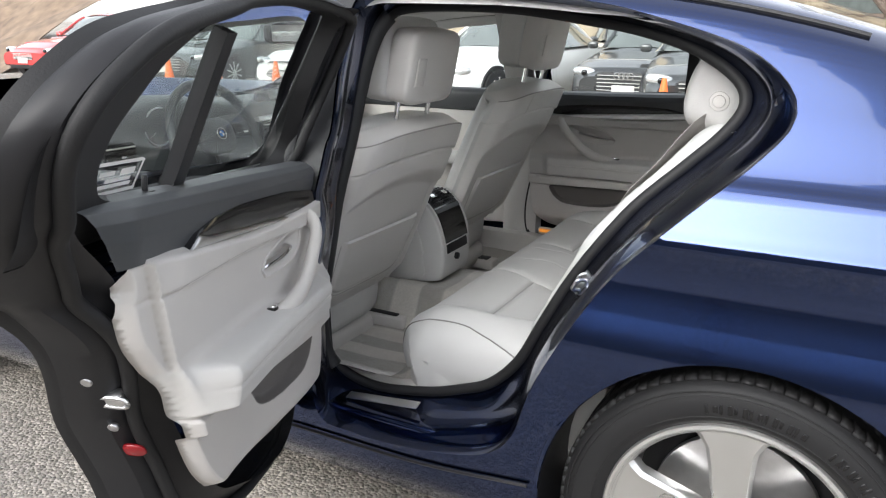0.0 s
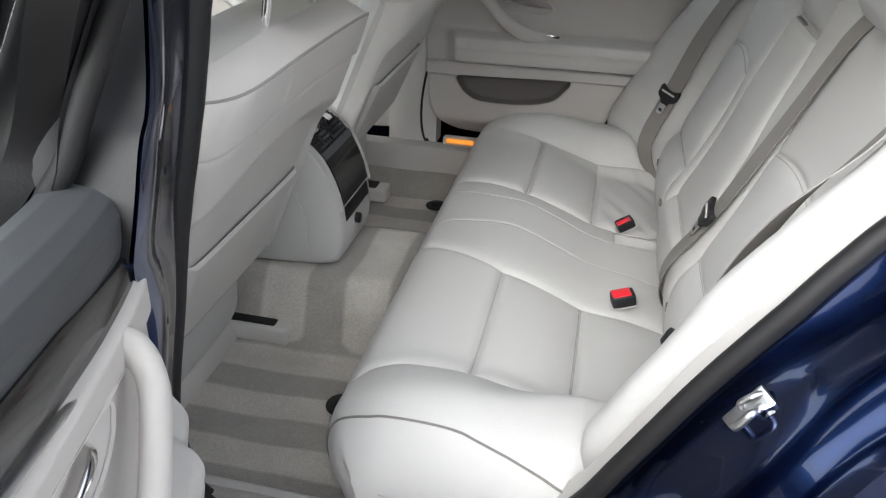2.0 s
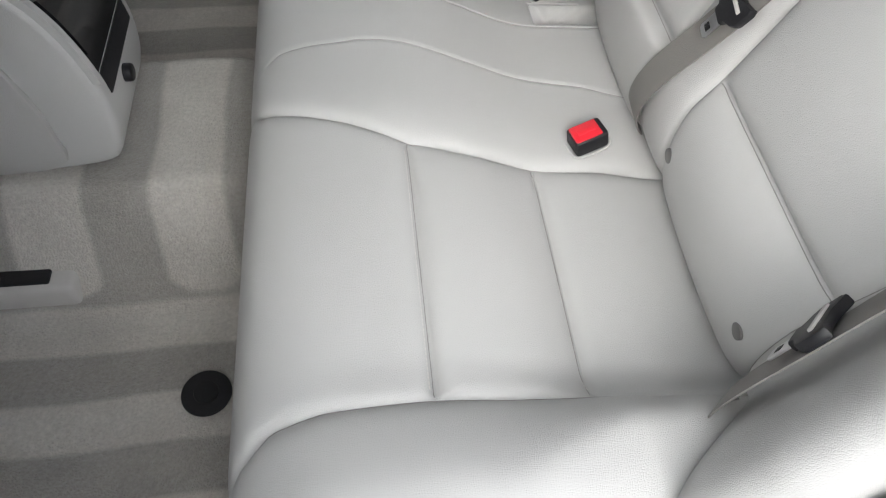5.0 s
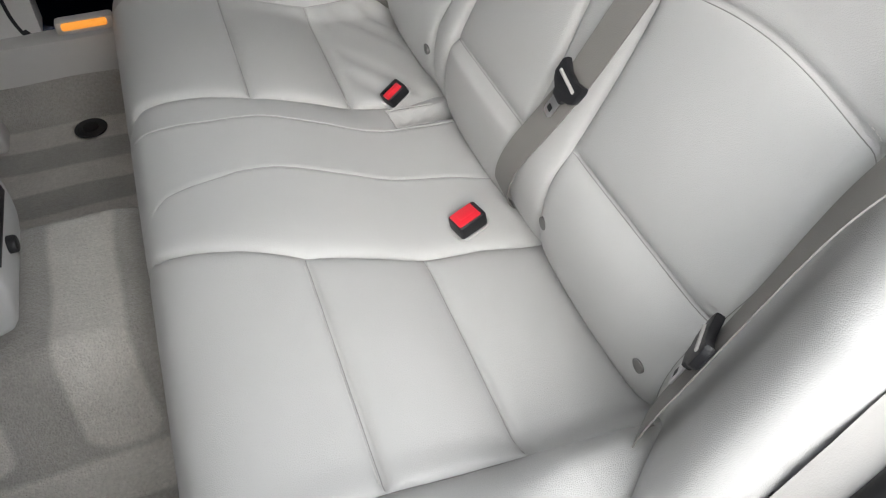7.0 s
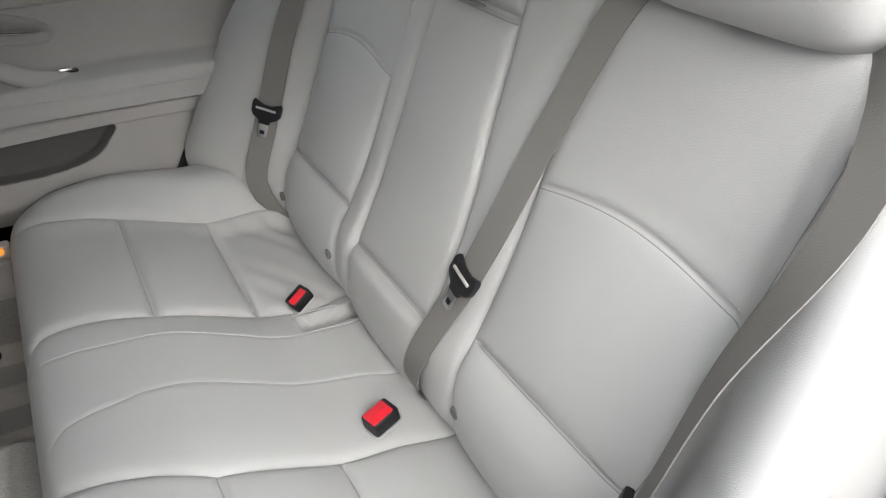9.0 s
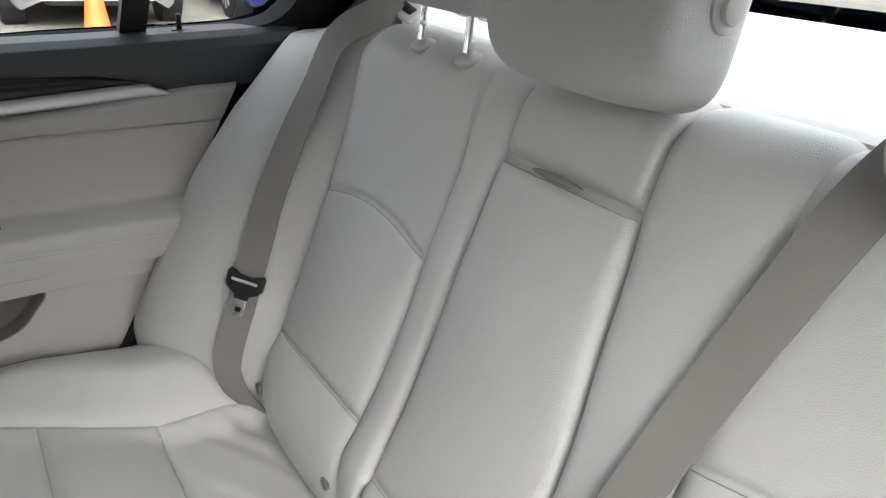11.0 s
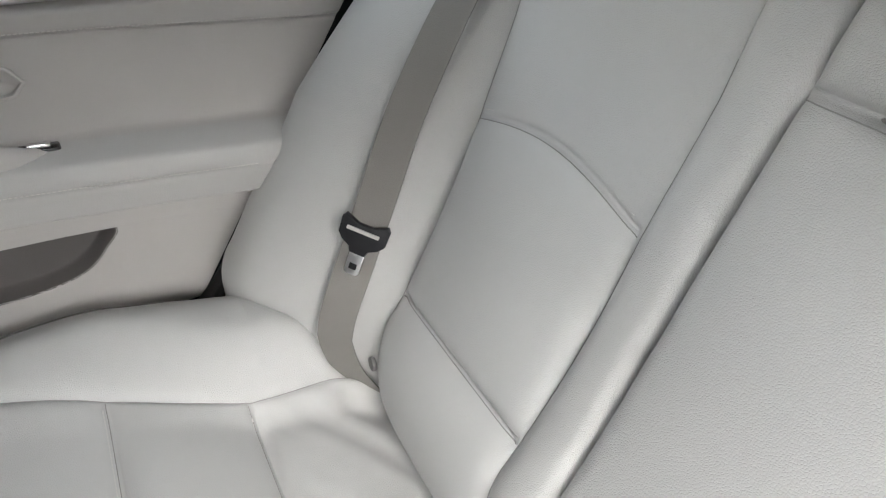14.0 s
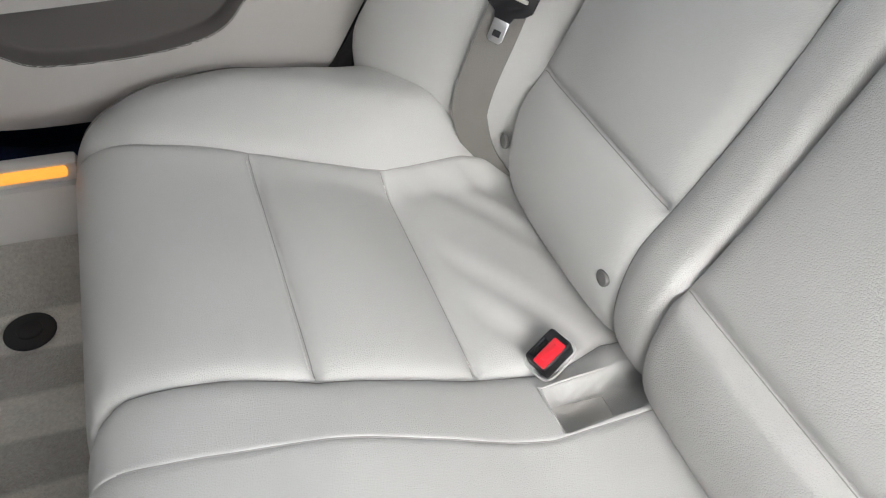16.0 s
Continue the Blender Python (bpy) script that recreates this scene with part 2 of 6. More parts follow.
def spline(pts, n):
    """Catmull-Rom through pts, n samples evenly along it."""
    p = np.asarray(pts, float)
    q = np.vstack([2 * p[0] - p[1], p, 2 * p[-1] - p[-2]])
    out = []
    for i in range(len(p) - 1):
        t = np.linspace(0, 1, 24, endpoint=i == len(p) - 2)[:, None]
        a, b, c, d = q[i : i + 4]
        out.append(0.5 * (2 * b + (c - a) * t + (2 * a - 5 * b + 4 * c - d) * t**2 + (3 * b - a - 3 * c + d) * t**3))
    out = np.vstack(out)
    s = np.r_[0, np.cumsum(np.linalg.norm(np.diff(out, axis=0), axis=1))]
    at = np.linspace(0, s[-1], n)
    return np.stack([np.interp(at, s, out[:, k]) for k in range(p.shape[1])], 1)


def tube_bm(pts, r, seg=8, closed=False, flat=1.0, up=(0, 0, 1)):
    """A tube along pts; flat squeezes it along the up direction."""
    p = np.asarray(pts, float)
    t = np.gradient(p, axis=0) if not closed else np.roll(p, -1, 0) - np.roll(p, 1, 0)
    t /= np.linalg.norm(t, axis=1)[:, None] + 1e-12
    side = np.cross(t, np.asarray(up, float))
    side /= np.linalg.norm(side, axis=1)[:, None] + 1e-9
    over = np.cross(side, t)
    a = np.linspace(0, 2 * np.pi, seg, endpoint=False)
    rr = np.broadcast_to(np.asarray(r, float), (len(p),))[:, None, None]
    ring = p[:, None] + rr * (np.cos(a)[None, :, None] * side[:, None] + flat * np.sin(a)[None, :, None] * over[:, None])
    bm = sheet_bm(ring, close_u=closed, close_v=True)
    if not closed:
        bm.verts.ensure_lookup_table()
        bm.faces.new([bm.verts[k] for k in range(seg)])
        bm.faces.new([bm.verts[(len(p) - 1) * seg + k] for k in range(seg)][::-1])
    return bm


def box_bm(size, at=(0, 0, 0), r=0.004, seg=2, turn=None):
    bm = bmesh.new()
    bmesh.ops.create_cube(bm, size=1.0)
    bmesh.ops.scale(bm, vec=size, verts=bm.verts)
    if r:
        bmesh.ops.bevel(bm, geom=bm.edges[:], offset=min(r, 0.49 * min(size)), segments=seg, profile=0.5, affect="EDGES")
    if turn is not None:
        bmesh.ops.transform(bm, matrix=turn, verts=bm.verts)
    bmesh.ops.translate(bm, vec=at, verts=bm.verts)
    return bm


def prism_bm(outline, depth, m=None, r=0.0, seg=2):
    """Outline in x, z; thickness along y from 0 to depth."""
    bm = bmesh.new()
    f = bm.faces.new([bm.verts.new((x, 0, z)) for x, z in outline])
    got = bmesh.ops.extrude_face_region(bm, geom=[f])
    bmesh.ops.translate(bm, vec=(0, depth, 0), verts=[v for v in got["geom"] if isinstance(v, bmesh.types.BMVert)])
    if r:
        rim = [e for e in bm.edges if abs(e.verts[0].co.y - e.verts[1].co.y) < 1e-6]
        bmesh.ops.bevel(bm, geom=rim, offset=r, segments=seg, profile=0.5, affect="EDGES")
    if m is not None:
        bmesh.ops.transform(bm, matrix=m, verts=bm.verts)
    return bm


def cyl_bm(r, h, at=(0, 0, 0), seg=24, bevel=0.0, axis="z", r2=None):
    bm = bmesh.new()
    bmesh.ops.create_cone(bm, cap_ends=True, segments=seg, radius1=r, radius2=r if r2 is None else r2, depth=h)
    if bevel:
        rim = [e for e in bm.edges if abs(e.verts[0].co.z - e.verts[1].co.z) < 1e-6]
        bmesh.ops.bevel(bm, geom=rim, offset=bevel, segments=2, profile=0.5, affect="EDGES")
    if axis != "z":
        bmesh.ops.transform(bm, matrix=pose(0, 0, 0, 90 if axis == "y" else 0, 90 if axis == "x" else 0, 0), verts=bm.verts)
    bmesh.ops.translate(bm, vec=at, verts=bm.verts)
    return bm


def join_bm(*bms):
    out = bms[0]
    for b in bms[1:]:
        me = bpy.data.meshes.new("tmp")
        b.to_mesh(me)
        b.free()
        out.from_mesh(me)
        bpy.data.meshes.remove(me)
    return out


def moved(bm, m):
    bmesh.ops.transform(bm, matrix=m, verts=bm.verts)
    return bm


def ease(x):
    x = np.clip(x, 0, 1)
    return x * x * (3 - 2 * x)


def clustered(a, b, n):
    """n+1 places from a to b, denser at both ends."""
    t = np.linspace(0, 1, n + 1)
    return a + (b - a) * (0.35 * t + 0.65 * (1 - np.cos(np.pi * t)) / 2)


def cushion_bm(w, h, d, bulge=0.35, n=14, power=3.2):
    """A soft block (superellipsoid) of width w (x), depth d (y) and height h (z)."""
    bm = bmesh.new()
    bmesh.ops.create_cube(bm, size=2.0)
    bmesh.ops.subdivide_edges(bm, edges=bm.edges[:], cuts=n, use_grid_fill=True)
    for v in bm.verts:
        c = v.co
        k = (abs(c.x) ** power + abs(c.y) ** power + abs(c.z) ** power) ** (1 / power)
        v.co = Vector((c.x / k * w / 2, c.y / k * d / 2, c.z / k * h / 2))
    return bm

# ---- rear bench: seat cushion ----
# x to the car's tail, y to its right side, z up; the rear axle is at x = 0, the ground at z = 0.
CUSH = spline([(-0.885, 0.29), (-0.915, 0.36), (-0.94, 0.43), (-0.945, 0.475), (-0.932, 0.515), (-0.90, 0.537), (-0.84, 0.545), (-0.745, 0.537),
               (-0.66, 0.508), (-0.585, 0.478), (-0.5, 0.463), (-0.43, 0.452), (-0.36, 0.445)], 600)
CS = np.r_[0, np.cumsum(np.linalg.norm(np.diff(CUSH, axis=0), axis=1))]
CN = np.gradient(CUSH, axis=0)
CN = np.stack([-CN[:, 1], CN[:, 0]], 1) / np.linalg.norm(CN, axis=1)[:, None]
TOP = CS[np.argmax(CUSH[:, 1])]


def c_at(x):
    """Way along the cushion's profile at which its top is at x."""
    k = CS > TOP - 0.13
    return float(np.interp(x, CUSH[k, 0], CS[k]))


SEAM_X = {
    "oL": ([-0.95, -0.9, -0.85, -0.745, -0.585, -0.43], [-0.575, -0.535, -0.525, -0.52, -0.512, -0.52]),
    "iL": ([-0.95, -0.9, -0.82, -0.745, -0.585, -0.5, -0.43], [-0.10, -0.12, -0.145, -0.18, -0.182, -0.178, -0.185]),
    "tB": ([-0.94, -0.9, -0.8, -0.65, -0.49, -0.43], [-0.045, -0.012, 0.0, -0.018, -0.03, -0.045]),
    "tA": ([-0.94, -0.88, -0.77, -0.55, -0.43], [0.155, 0.14, 0.124, 0.10, 0.112]),
    "iR": ([-0.95, -0.91, -0.82, -0.745, -0.585, -0.5, -0.43], [0.205, 0.222, 0.21, 0.19, 0.19, 0.185, 0.212]),
    "oR": ([-0.95, -0.9, -0.85, -0.745, -0.585, -0.43], [0.60, 0.578, 0.552, 0.523, 0.508, 0.52]),
}


def cushion_columns():
    """Column lines: segments between seams; each is (seam below, seam above, samples)."""
    return [("capL", "oL", 30), ("oL", "iL", 36), ("iL", "tB", 20), ("tB", "tA", 16), ("tA", "iR", 34), ("iR", "oR", 36), ("oR", "capR", 30)]


def cushion_point(y, s, groove):
    """Cushion surface at the side place y and the way s along the profile; groove is the depth at seams."""
    x, z = np.interp(s, CS, CUSH[:, 0]), np.interp(s, CS, CUSH[:, 1])
    nx, nz = np.interp(s, CS, CN[:, 0]), np.interp(s, CS, CN[:, 1])
    a = np.abs(y)
    up = np.interp(x, [-0.95, -0.93, -0.85, -0.7, -0.57, -0.45], [0.0, 0.008, 0.030, 0.060, 0.098, 0.11]) * ease((s - TOP + 0.2) / 0.2)
    z = z + up * ease((a - 0.47) / (0.16 - 0.055 * ease((x + 0.72) / 0.15)))
    z = z - np.where(y > 0, 0.030, 0.008) * ease((x + 0.565 - 0.66 * (0.664 - a) + 0.022) / 0.05) * ease((a - 0.505) / 0.03)
    mid = ease((0.2 - a) / 0.1) * ease((s - TOP) / 0.1)
    z = z + 0.008 * mid
    cap = np.clip((a - 0.60) / 0.125, 0, 1)
    off = 0.125 * (1 - np.sqrt(np.clip(1 - cap**2, 0, 1))) + 0.14 * np.clip(a - 0.725, 0, 1) / 0.1
    ya = np.minimum(a, 0.725 - 0.15 * np.clip(a - 0.725, 0, 1))
    x, z = x - nx * (off + groove), z - nz * (off + groove)
    return np.stack([x, np.sign(y) * ya, z], -1)


def crease(d, depth, width):
    return depth * np.exp(-np.abs(d) / width)


BENCH = thing("rear_bench", "light grey leather rear bench with stitched seams", "car bench")


def build_cushion():
    bench = new("seat_cushion")
    bench.parent = BENCH
    bench["label"] = "light grey leather bench cushion with stitched panels"
    sA, sB, end = c_at(-0.745), c_at(-0.585), CS[-1]
    rows = np.r_[clustered(0, sA, 80)[:-1], clustered(sA, sB, 26)[:-1], clustered(sB, end, 70)]
    xs = np.where(rows < TOP - 0.10, -0.95, np.interp(rows, CS, CUSH[:, 0]))
    line = {k: np.interp(xs, *v) for k, v in SEAM_X.items()}
    line["capL"], line["capR"] = np.full(len(rows), -0.83), np.full(len(rows), 0.83)
    fade = 0.25 + 0.75 * ease((rows - TOP + 0.16) / 0.1)
    for lo, hi, n in cushion_columns():
        t = clustered(0, 1, n)[:, None]
        Y = line[lo] * (1 - t) + line[hi] * t
        S = np.broadcast_to(rows, Y.shape)
        g = np.zeros_like(Y)
        for seam in (lo, hi):
            if seam in SEAM_X:
                thin = seam in ("tA", "tB")
                g = g + crease(Y - line[seam], 0.0018 if thin else 0.011, 0.0009 if thin else 0.008) * fade
        insert = (lo, hi) in (("oL", "iL"), ("iR", "oR"))
        if insert:
            rim = ease(np.minimum(t, 1 - t) / 0.035)
            for sv in (sA, sB):
                g = g + rim * crease(S - sv, 0.0115, 0.0065)
            g = g - 0.009 * np.sin(np.pi * np.clip(t, 0, 1)) ** 0.7 * np.abs(np.sin(np.pi * np.clip((S - sA) / (sB - sA), 0, 3)))
            # leather pulled into folds at the back of the seat
            fold = ease((S - sB) / 0.05) * np.sin(70 * (Y * np.sign(Y[0, 0]) + 0.55 * S) + 6 * np.sin(9 * S)) * (0.5 + 0.5 * np.sin(23 * Y + 31 * S))
            g = g + rim * 0.0014 * fold * (2.0 if lo == "iR" else 0.6)
        if lo == "tA":
            # storage slot beside the buckle, pressed into the cushion
            X = np.interp(S, CS, CUSH[:, 0])
            g = g + 0.032 * ease((0.028 - np.abs(Y - 0.132 - 0.15 * (X + 0.535))) / 0.006) * ease((X + 0.536) / 0.006)
        P = cushion_point(Y, S, g)
        cuts = [0, 79, 104, len(rows) - 1] if insert else [0, len(rows) - 1]
        names = ("front_panel", "middle_panel", "rear_panel") if insert else (("bolster",) if "cap" in lo + hi else ("centre_panel",))
        for a, b, nm in zip(cuts[:-1], cuts[1:], names):
            sheet(nm, P[:, a : b + 1], LEATHER, bench, flip=True)
        # thin dark tubes in the sewn seams, coloured for the creases' shade
        k0 = int(np.searchsorted(rows, TOP - 0.08))
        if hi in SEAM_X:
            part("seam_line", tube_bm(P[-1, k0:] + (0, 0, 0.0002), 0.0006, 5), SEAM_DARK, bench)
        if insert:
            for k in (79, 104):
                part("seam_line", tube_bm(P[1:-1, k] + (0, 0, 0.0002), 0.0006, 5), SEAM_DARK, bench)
    # piping along the lower edge of both ends
    for sg in (-1, 1):
        s = np.linspace(0.13, c_at(-0.5), 90)
        y = sg * np.interp(np.interp(s, CS, CUSH[:, 0]), [-0.945, -0.87, -0.72, -0.58, -0.5], [0.645, 0.662, 0.675, 0.70, 0.715])
        part("piping", tube_bm(cushion_point(y, s, -0.0005 + 0 * s), 0.0019, 6), PIPING, bench, "dark stitched piping")
    # stitches beside the cross seams
    for lo, hi in (("oL", "iL"), ("iR", "oR")):
        for sv in (sA, sB):
            y0, y1 = (np.interp(np.interp(sv, CS, CUSH[:, 0]), *SEAM_X[k]) for k in (lo, hi))
            stitches("stitching", lambda y, s=sv: cushion_point(y, s - 0.0065 + 0 * y, 0.0045 + 0 * y), y0 + 0.012, y1 - 0.012, bench)
    return bench


def stitches(name, place, a, b, parent, step=0.0055, r=0.0007, length=0.0036):
    """A row of thread stitches from a to b along place(p)."""
    n = max(int(abs(b - a) / step), 1)
    at = a + (1 if b > a else -1) * step * np.arange(n)
    P0, P1 = place(at), place(at + (1 if b > a else -1) * length)
    d = P1 - P0
    d /= np.linalg.norm(d, axis=1)[:, None] + 1e-9
    u = np.cross(d, (0, 0, 1.0))
    u /= np.linalg.norm(u, axis=1)[:, None] + 1e-9
    w = np.cross(u, d)
    V = np.stack([P0 + r * u, P0 + r * w, P0 - r * u, P0 - r * w, P1 + r * u, P1 + r * w, P1 - r * u, P1 - r * w], 1)
    vs = V.reshape(-1, 3).tolist()
    fs = [(8 * k + i, 8 * k + (i + 1) % 4, 8 * k + 4 + (i + 1) % 4, 8 * k + 4 + i) for k in range(n) for i in range(4)]
    me = bpy.data.meshes.new(name)
    me.from_pydata(vs, [], fs)
    return finish(name, me, THREAD, parent)


# ---- rear bench: backrest ----
BACK = spline([(-0.375, 0.42), (-0.41, 0.445), (-0.43, 0.48), (-0.436, 0.53), (-0.428, 0.585), (-0.404, 0.63), (-0.372, 0.70), (-0.342, 0.78), (-0.318, 0.86),
               (-0.283, 0.96), (-0.262, 1.03), (-0.248, 1.065), (-0.222, 1.087), (-0.19, 1.092), (-0.165, 1.085), (-0.15, 1.05)], 600)
BS = np.r_[0, np.cumsum(np.linalg.norm(np.diff(BACK, axis=0), axis=1))]
BNRM = np.gradient(BACK, axis=0)
BNRM = np.stack([-BNRM[:, 1], BNRM[:, 0]], 1) / np.linalg.norm(BNRM, axis=1)[:, None]


def b_at(z):
    k = BS < BS[-1] * 0.87
    return float(np.interp(z, BACK[k, 1], BS[k]))


WING = ([0.40, 0.50, 0.545, 0.57, 0.61, 0.68, 0.82, 0.935, 1.03, 1.09], [0.14, 0.142, 0.144, 0.15, 0.158, 0.158, 0.138, 0.095, 0.04, 0.0])


def back_point(y, s, groove):
    x, z = np.interp(s, BS, BACK[:, 0]), np.interp(s, BS, BACK[:, 1])
    nx, nz = np.interp(s, BS, BNRM[:, 0]), np.interp(s, BS, BNRM[:, 1])
    a = np.abs(y)
    ramp = np.where(y > 0, np.sin(np.pi / 2 * np.clip((a - 0.497) / 0.195, 0, 1)), np.sin(np.pi / 2 * np.clip((a - 0.52) / 0.165, 0, 1)) ** 1.3)
    f = np.interp(z, *WING) * ramp
    # the wings carry on down beside the cushion
    wide = np.where(y > 0, 0.728, np.interp(z, [0.5, 0.85, 0.95, 1.02, 1.1], [0.695, 0.69, 0.665, 0.635, 0.60]))
    cap = np.clip((a - wide + 0.06) / 0.06, 0, 1)
    back = 0.06 * (1 - np.sqrt(np.clip(1 - cap**2, 0, 1))) + np.clip(a - wide, 0, 1) * 1.2
    ya = np.minimum(a, wide)
    # rounded bolsters beside the armrest
    bolR = np.where((y > 0.138) & (y < 0.205), 0.004 * np.clip(np.sin(np.pi * (y - 0.138) / 0.067), 0, 1) ** 0.6, 0)
    bolL = np.where((y > -0.205) & (y < -0.09), 0.004 * np.clip(np.sin(np.pi * (y + 0.205) / 0.115), 0, 1) ** 0.6, 0)
    b = (bolR + bolL) * ease((z - 0.44) / 0.06) * ease((1.10 - z) / 0.06)
    g = groove - b
    x, z = x - nx * g - f + back, z - nz * g
    top = ease((z - 1.04) / 0.05) * ease((a - 0.56) / 0.16)
    return np.stack([x, np.sign(y) * ya, z - 0.045 * top], -1)


def build_backrest():
    rest = new("backrest")
    rest.parent = BENCH
    rest["label"] = "light grey leather backrest with a fold-down middle armrest"
    sl, sm, st = b_at(0.63), b_at(0.60), b_at(1.0)
    lines = {"oL": lambda z: -np.interp(z, [0.45, 0.62, 0.83, 0.96, 1.05, 1.09], [0.49, 0.505, 0.536, 0.547, 0.556, 0.52]),
             "oR": lambda z: np.interp(z, [0.45, 0.64, 0.846, 0.988, 1.05, 1.09], [0.482, 0.491, 0.488, 0.499, 0.504, 0.48]),
             "iL": lambda z: -0.205 - 0.01 * ease((z - 0.6) / 0.3) + 0 * z, "iR": lambda z: np.interp(z, [0.45, 0.62, 0.85, 0.97, 1.05], [0.214, 0.214, 0.199, 0.191, 0.192]),
             "aL": lambda z: -np.interp(z, [0.6, 0.82, 1.0, 1.07], [0.108, 0.098, 0.078, 0.078]), "aR": lambda z: np.interp(z, [0.6, 0.77, 0.87, 1.0, 1.07], [0.146, 0.142, 0.135, 0.129, 0.124]), "capL": lambda z: -0.80 + 0 * z, "capR": lambda z: 0.80 + 0 * z}
    segs = [("capL", "oL", 34), ("oL", "iL", 36), ("iL", "aL", 18), ("aL", "aR", 26), ("aR", "iR", 14), ("iR", "oR", 36), ("oR", "capR", 34)]
    for lo, hi, n in segs:
        sa = b_at(0.842 if lo in ("capL", "oL") else 0.852)
        insert, arm = {lo, hi} in ({"oL", "iL"}, {"iR", "oR"}), lo == "aL"
        m0, m1 = (sm, st) if arm else (sl, sa)
        rows = np.r_[clustered(0, m0, 36)[:-1], clustered(m0, m1, 44)[:-1], clustered(m1, BS[-1], 44)]
        z = np.interp(rows, BS, BACK[:, 1])
        t = clustered(0, 1, n)[:, None]
        Y = lines[lo](z) * (1 - t) + lines[hi](z) * t
        S = np.broadcast_to(rows, Y.shape).copy()
        if insert:
            S = S + 0.024 * np.sin(np.pi * t) * np.exp(-(((S - sa) / 0.10) ** 2))
        g = np.zeros_like(Y)
        for seam in (lo, hi):
            if seam in ("oL", "oR", "iL", "iR"):
                g = g + (crease(Y - lines[seam](z), 0.012, 0.012) if seam[0] == "o" else crease(Y - lines[seam](z), 0.008, 0.008))
            if seam in ("aL", "aR"):
                g = g + crease(Y - lines[seam](z), 0.014, 0.005)
        if insert:
            rim = ease(np.minimum(t, 1 - t) / 0.035)
            g = g + rim * (crease(np.broadcast_to(rows, Y.shape) - sl, 0.011, 0.008) + crease(np.broadcast_to(rows, Y.shape) - sa, 0.006, 0.006))
            mid = np.clip((rows - sl) / (sa - sl), 0, 1)
            g = g - 0.016 * np.sin(np.pi * t) ** 0.7 * np.sin(np.pi * mid) ** 0.7
            g = g - 0.009 * np.sin(np.pi * t) ** 0.6 * np.sin(np.pi * np.clip(rows / sl, 0, 1)) ** 0.7
            # the upper panel sits a little behind the lower one
            g = g + 0.004 * ease((rows - sa) / 0.03) * ease((b_at(1.04) - rows) / 0.16) * np.sin(np.pi * t) ** 0.5
            # dimples round the headrest posts
            c = 0.31 if lo == "iR" else -0.345
            for py in (c - 0.0535, c + 0.0535):
                g = g + 0.010 * np.exp(-(((Y - py) / 0.022) ** 2) - ((S - b_at(1.085)) / 0.028) ** 2)
        if arm:
            rim = ease(np.minimum(t, 1 - t) / 0.03)
            g = g + rim * (crease(np.broadcast_to(rows, Y.shape) - sm, 0.010, 0.010) + crease(np.broadcast_to(rows, Y.shape) - st, 0.016, 0.008))
            g = g - 0.010 * np.sin(np.pi * t) ** 0.5 * np.sin(np.pi * np.clip((rows - sm) / (st - sm), 0, 1)) ** 0.5
            g = g - 0.012 * ease((sm - rows) / 0.02) * np.sin(np.pi * t) ** 0.3 * ease(rows / 0.05)
        P = back_point(Y, S, g)
        cuts, names = [0, len(rows) - 1], ("wing",) if "cap" in lo + hi else ("bolster",)
        if insert or arm:
            cuts = [0, 35, 78, len(rows) - 1]
            names = ("armrest_base", "armrest", "top_panel") if arm else ("lumbar_panel", "middle_panel", "upper_panel")
        for a, b, nm in zip(cuts[:-1], cuts[1:], names):
            sheet(nm, P[:, a : b + 1], LEATHER_COARSE if arm else LEATHER_MID if nm in ("upper_panel", "bolster") else LEATHER, rest, flip=True)
        # dark tubes along the sewn seams paint in the shade of their creases
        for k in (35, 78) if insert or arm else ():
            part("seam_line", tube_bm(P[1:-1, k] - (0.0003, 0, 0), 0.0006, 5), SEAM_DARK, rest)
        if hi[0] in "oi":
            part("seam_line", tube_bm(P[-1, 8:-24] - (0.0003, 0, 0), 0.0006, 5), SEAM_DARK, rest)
        if insert:
            y0, y1 = lines[lo](0.85), lines[hi](0.85)

            def arch(y, y0=y0, y1=y1, sa=sa):
                k = (y - y0) / (y1 - y0)
                return back_point(y, sa + 0.007 + 0.024 * np.sin(np.pi * k), 0.0035 + 0 * y)
            stitches("stitching", arch, y0 + 0.015, y1 - 0.015, rest)
            for py in ((-0.468, -0.196) if lo == "oL" else (0.232, 0.483)):
                q = back_point(np.array(py + (0.0 if abs(py) > 0.3 else -0.03 if lo == "oL" else 0.0)), np.array(b_at(0.53)), np.array(-0.002))
                part("trim_button", cyl_bm(0.0095, 0.006, tuple(q), 20, 0.0015, "x"), BUTTON_GREY, rest, "round grey plastic trim button")
            c = 0.31 if lo == "iR" else -0.345
            for py in (c - 0.0535, c + 0.0535):
                q = back_point(np.array(py), np.array(b_at(1.085)), np.array(0.008))
                bm = cushion_bm(0.030, 0.014, 0.044, n=6, power=2.5)
                part("post_sleeve", moved(bm, Matrix.Translation((-0.229, py, 1.0745)) @ pose(0, 0, 0, 0, -25, 0)), GREY_PLASTIC, rest)
    # pull strap in the top of the armrest
    part("pull_notch", cushion_bm(0.010, 0.006, 0.075, n=6, power=2.6), PIPING, rest, "dark finger notch in the armrest").location = (-0.276, 0.025, 1.001)
    return rest


def surface_x(y, z):
    """The backrest's front at y, z."""
    s = np.linspace(0, BS[-1] * 0.8, 500)
    p = back_point(np.full(500, float(y)), s, np.zeros(500))
    k = np.argsort(p[:, 2])
    return float(np.interp(z, p[k, 2], p[k, 0]))


build_cushion()
build_backrest()

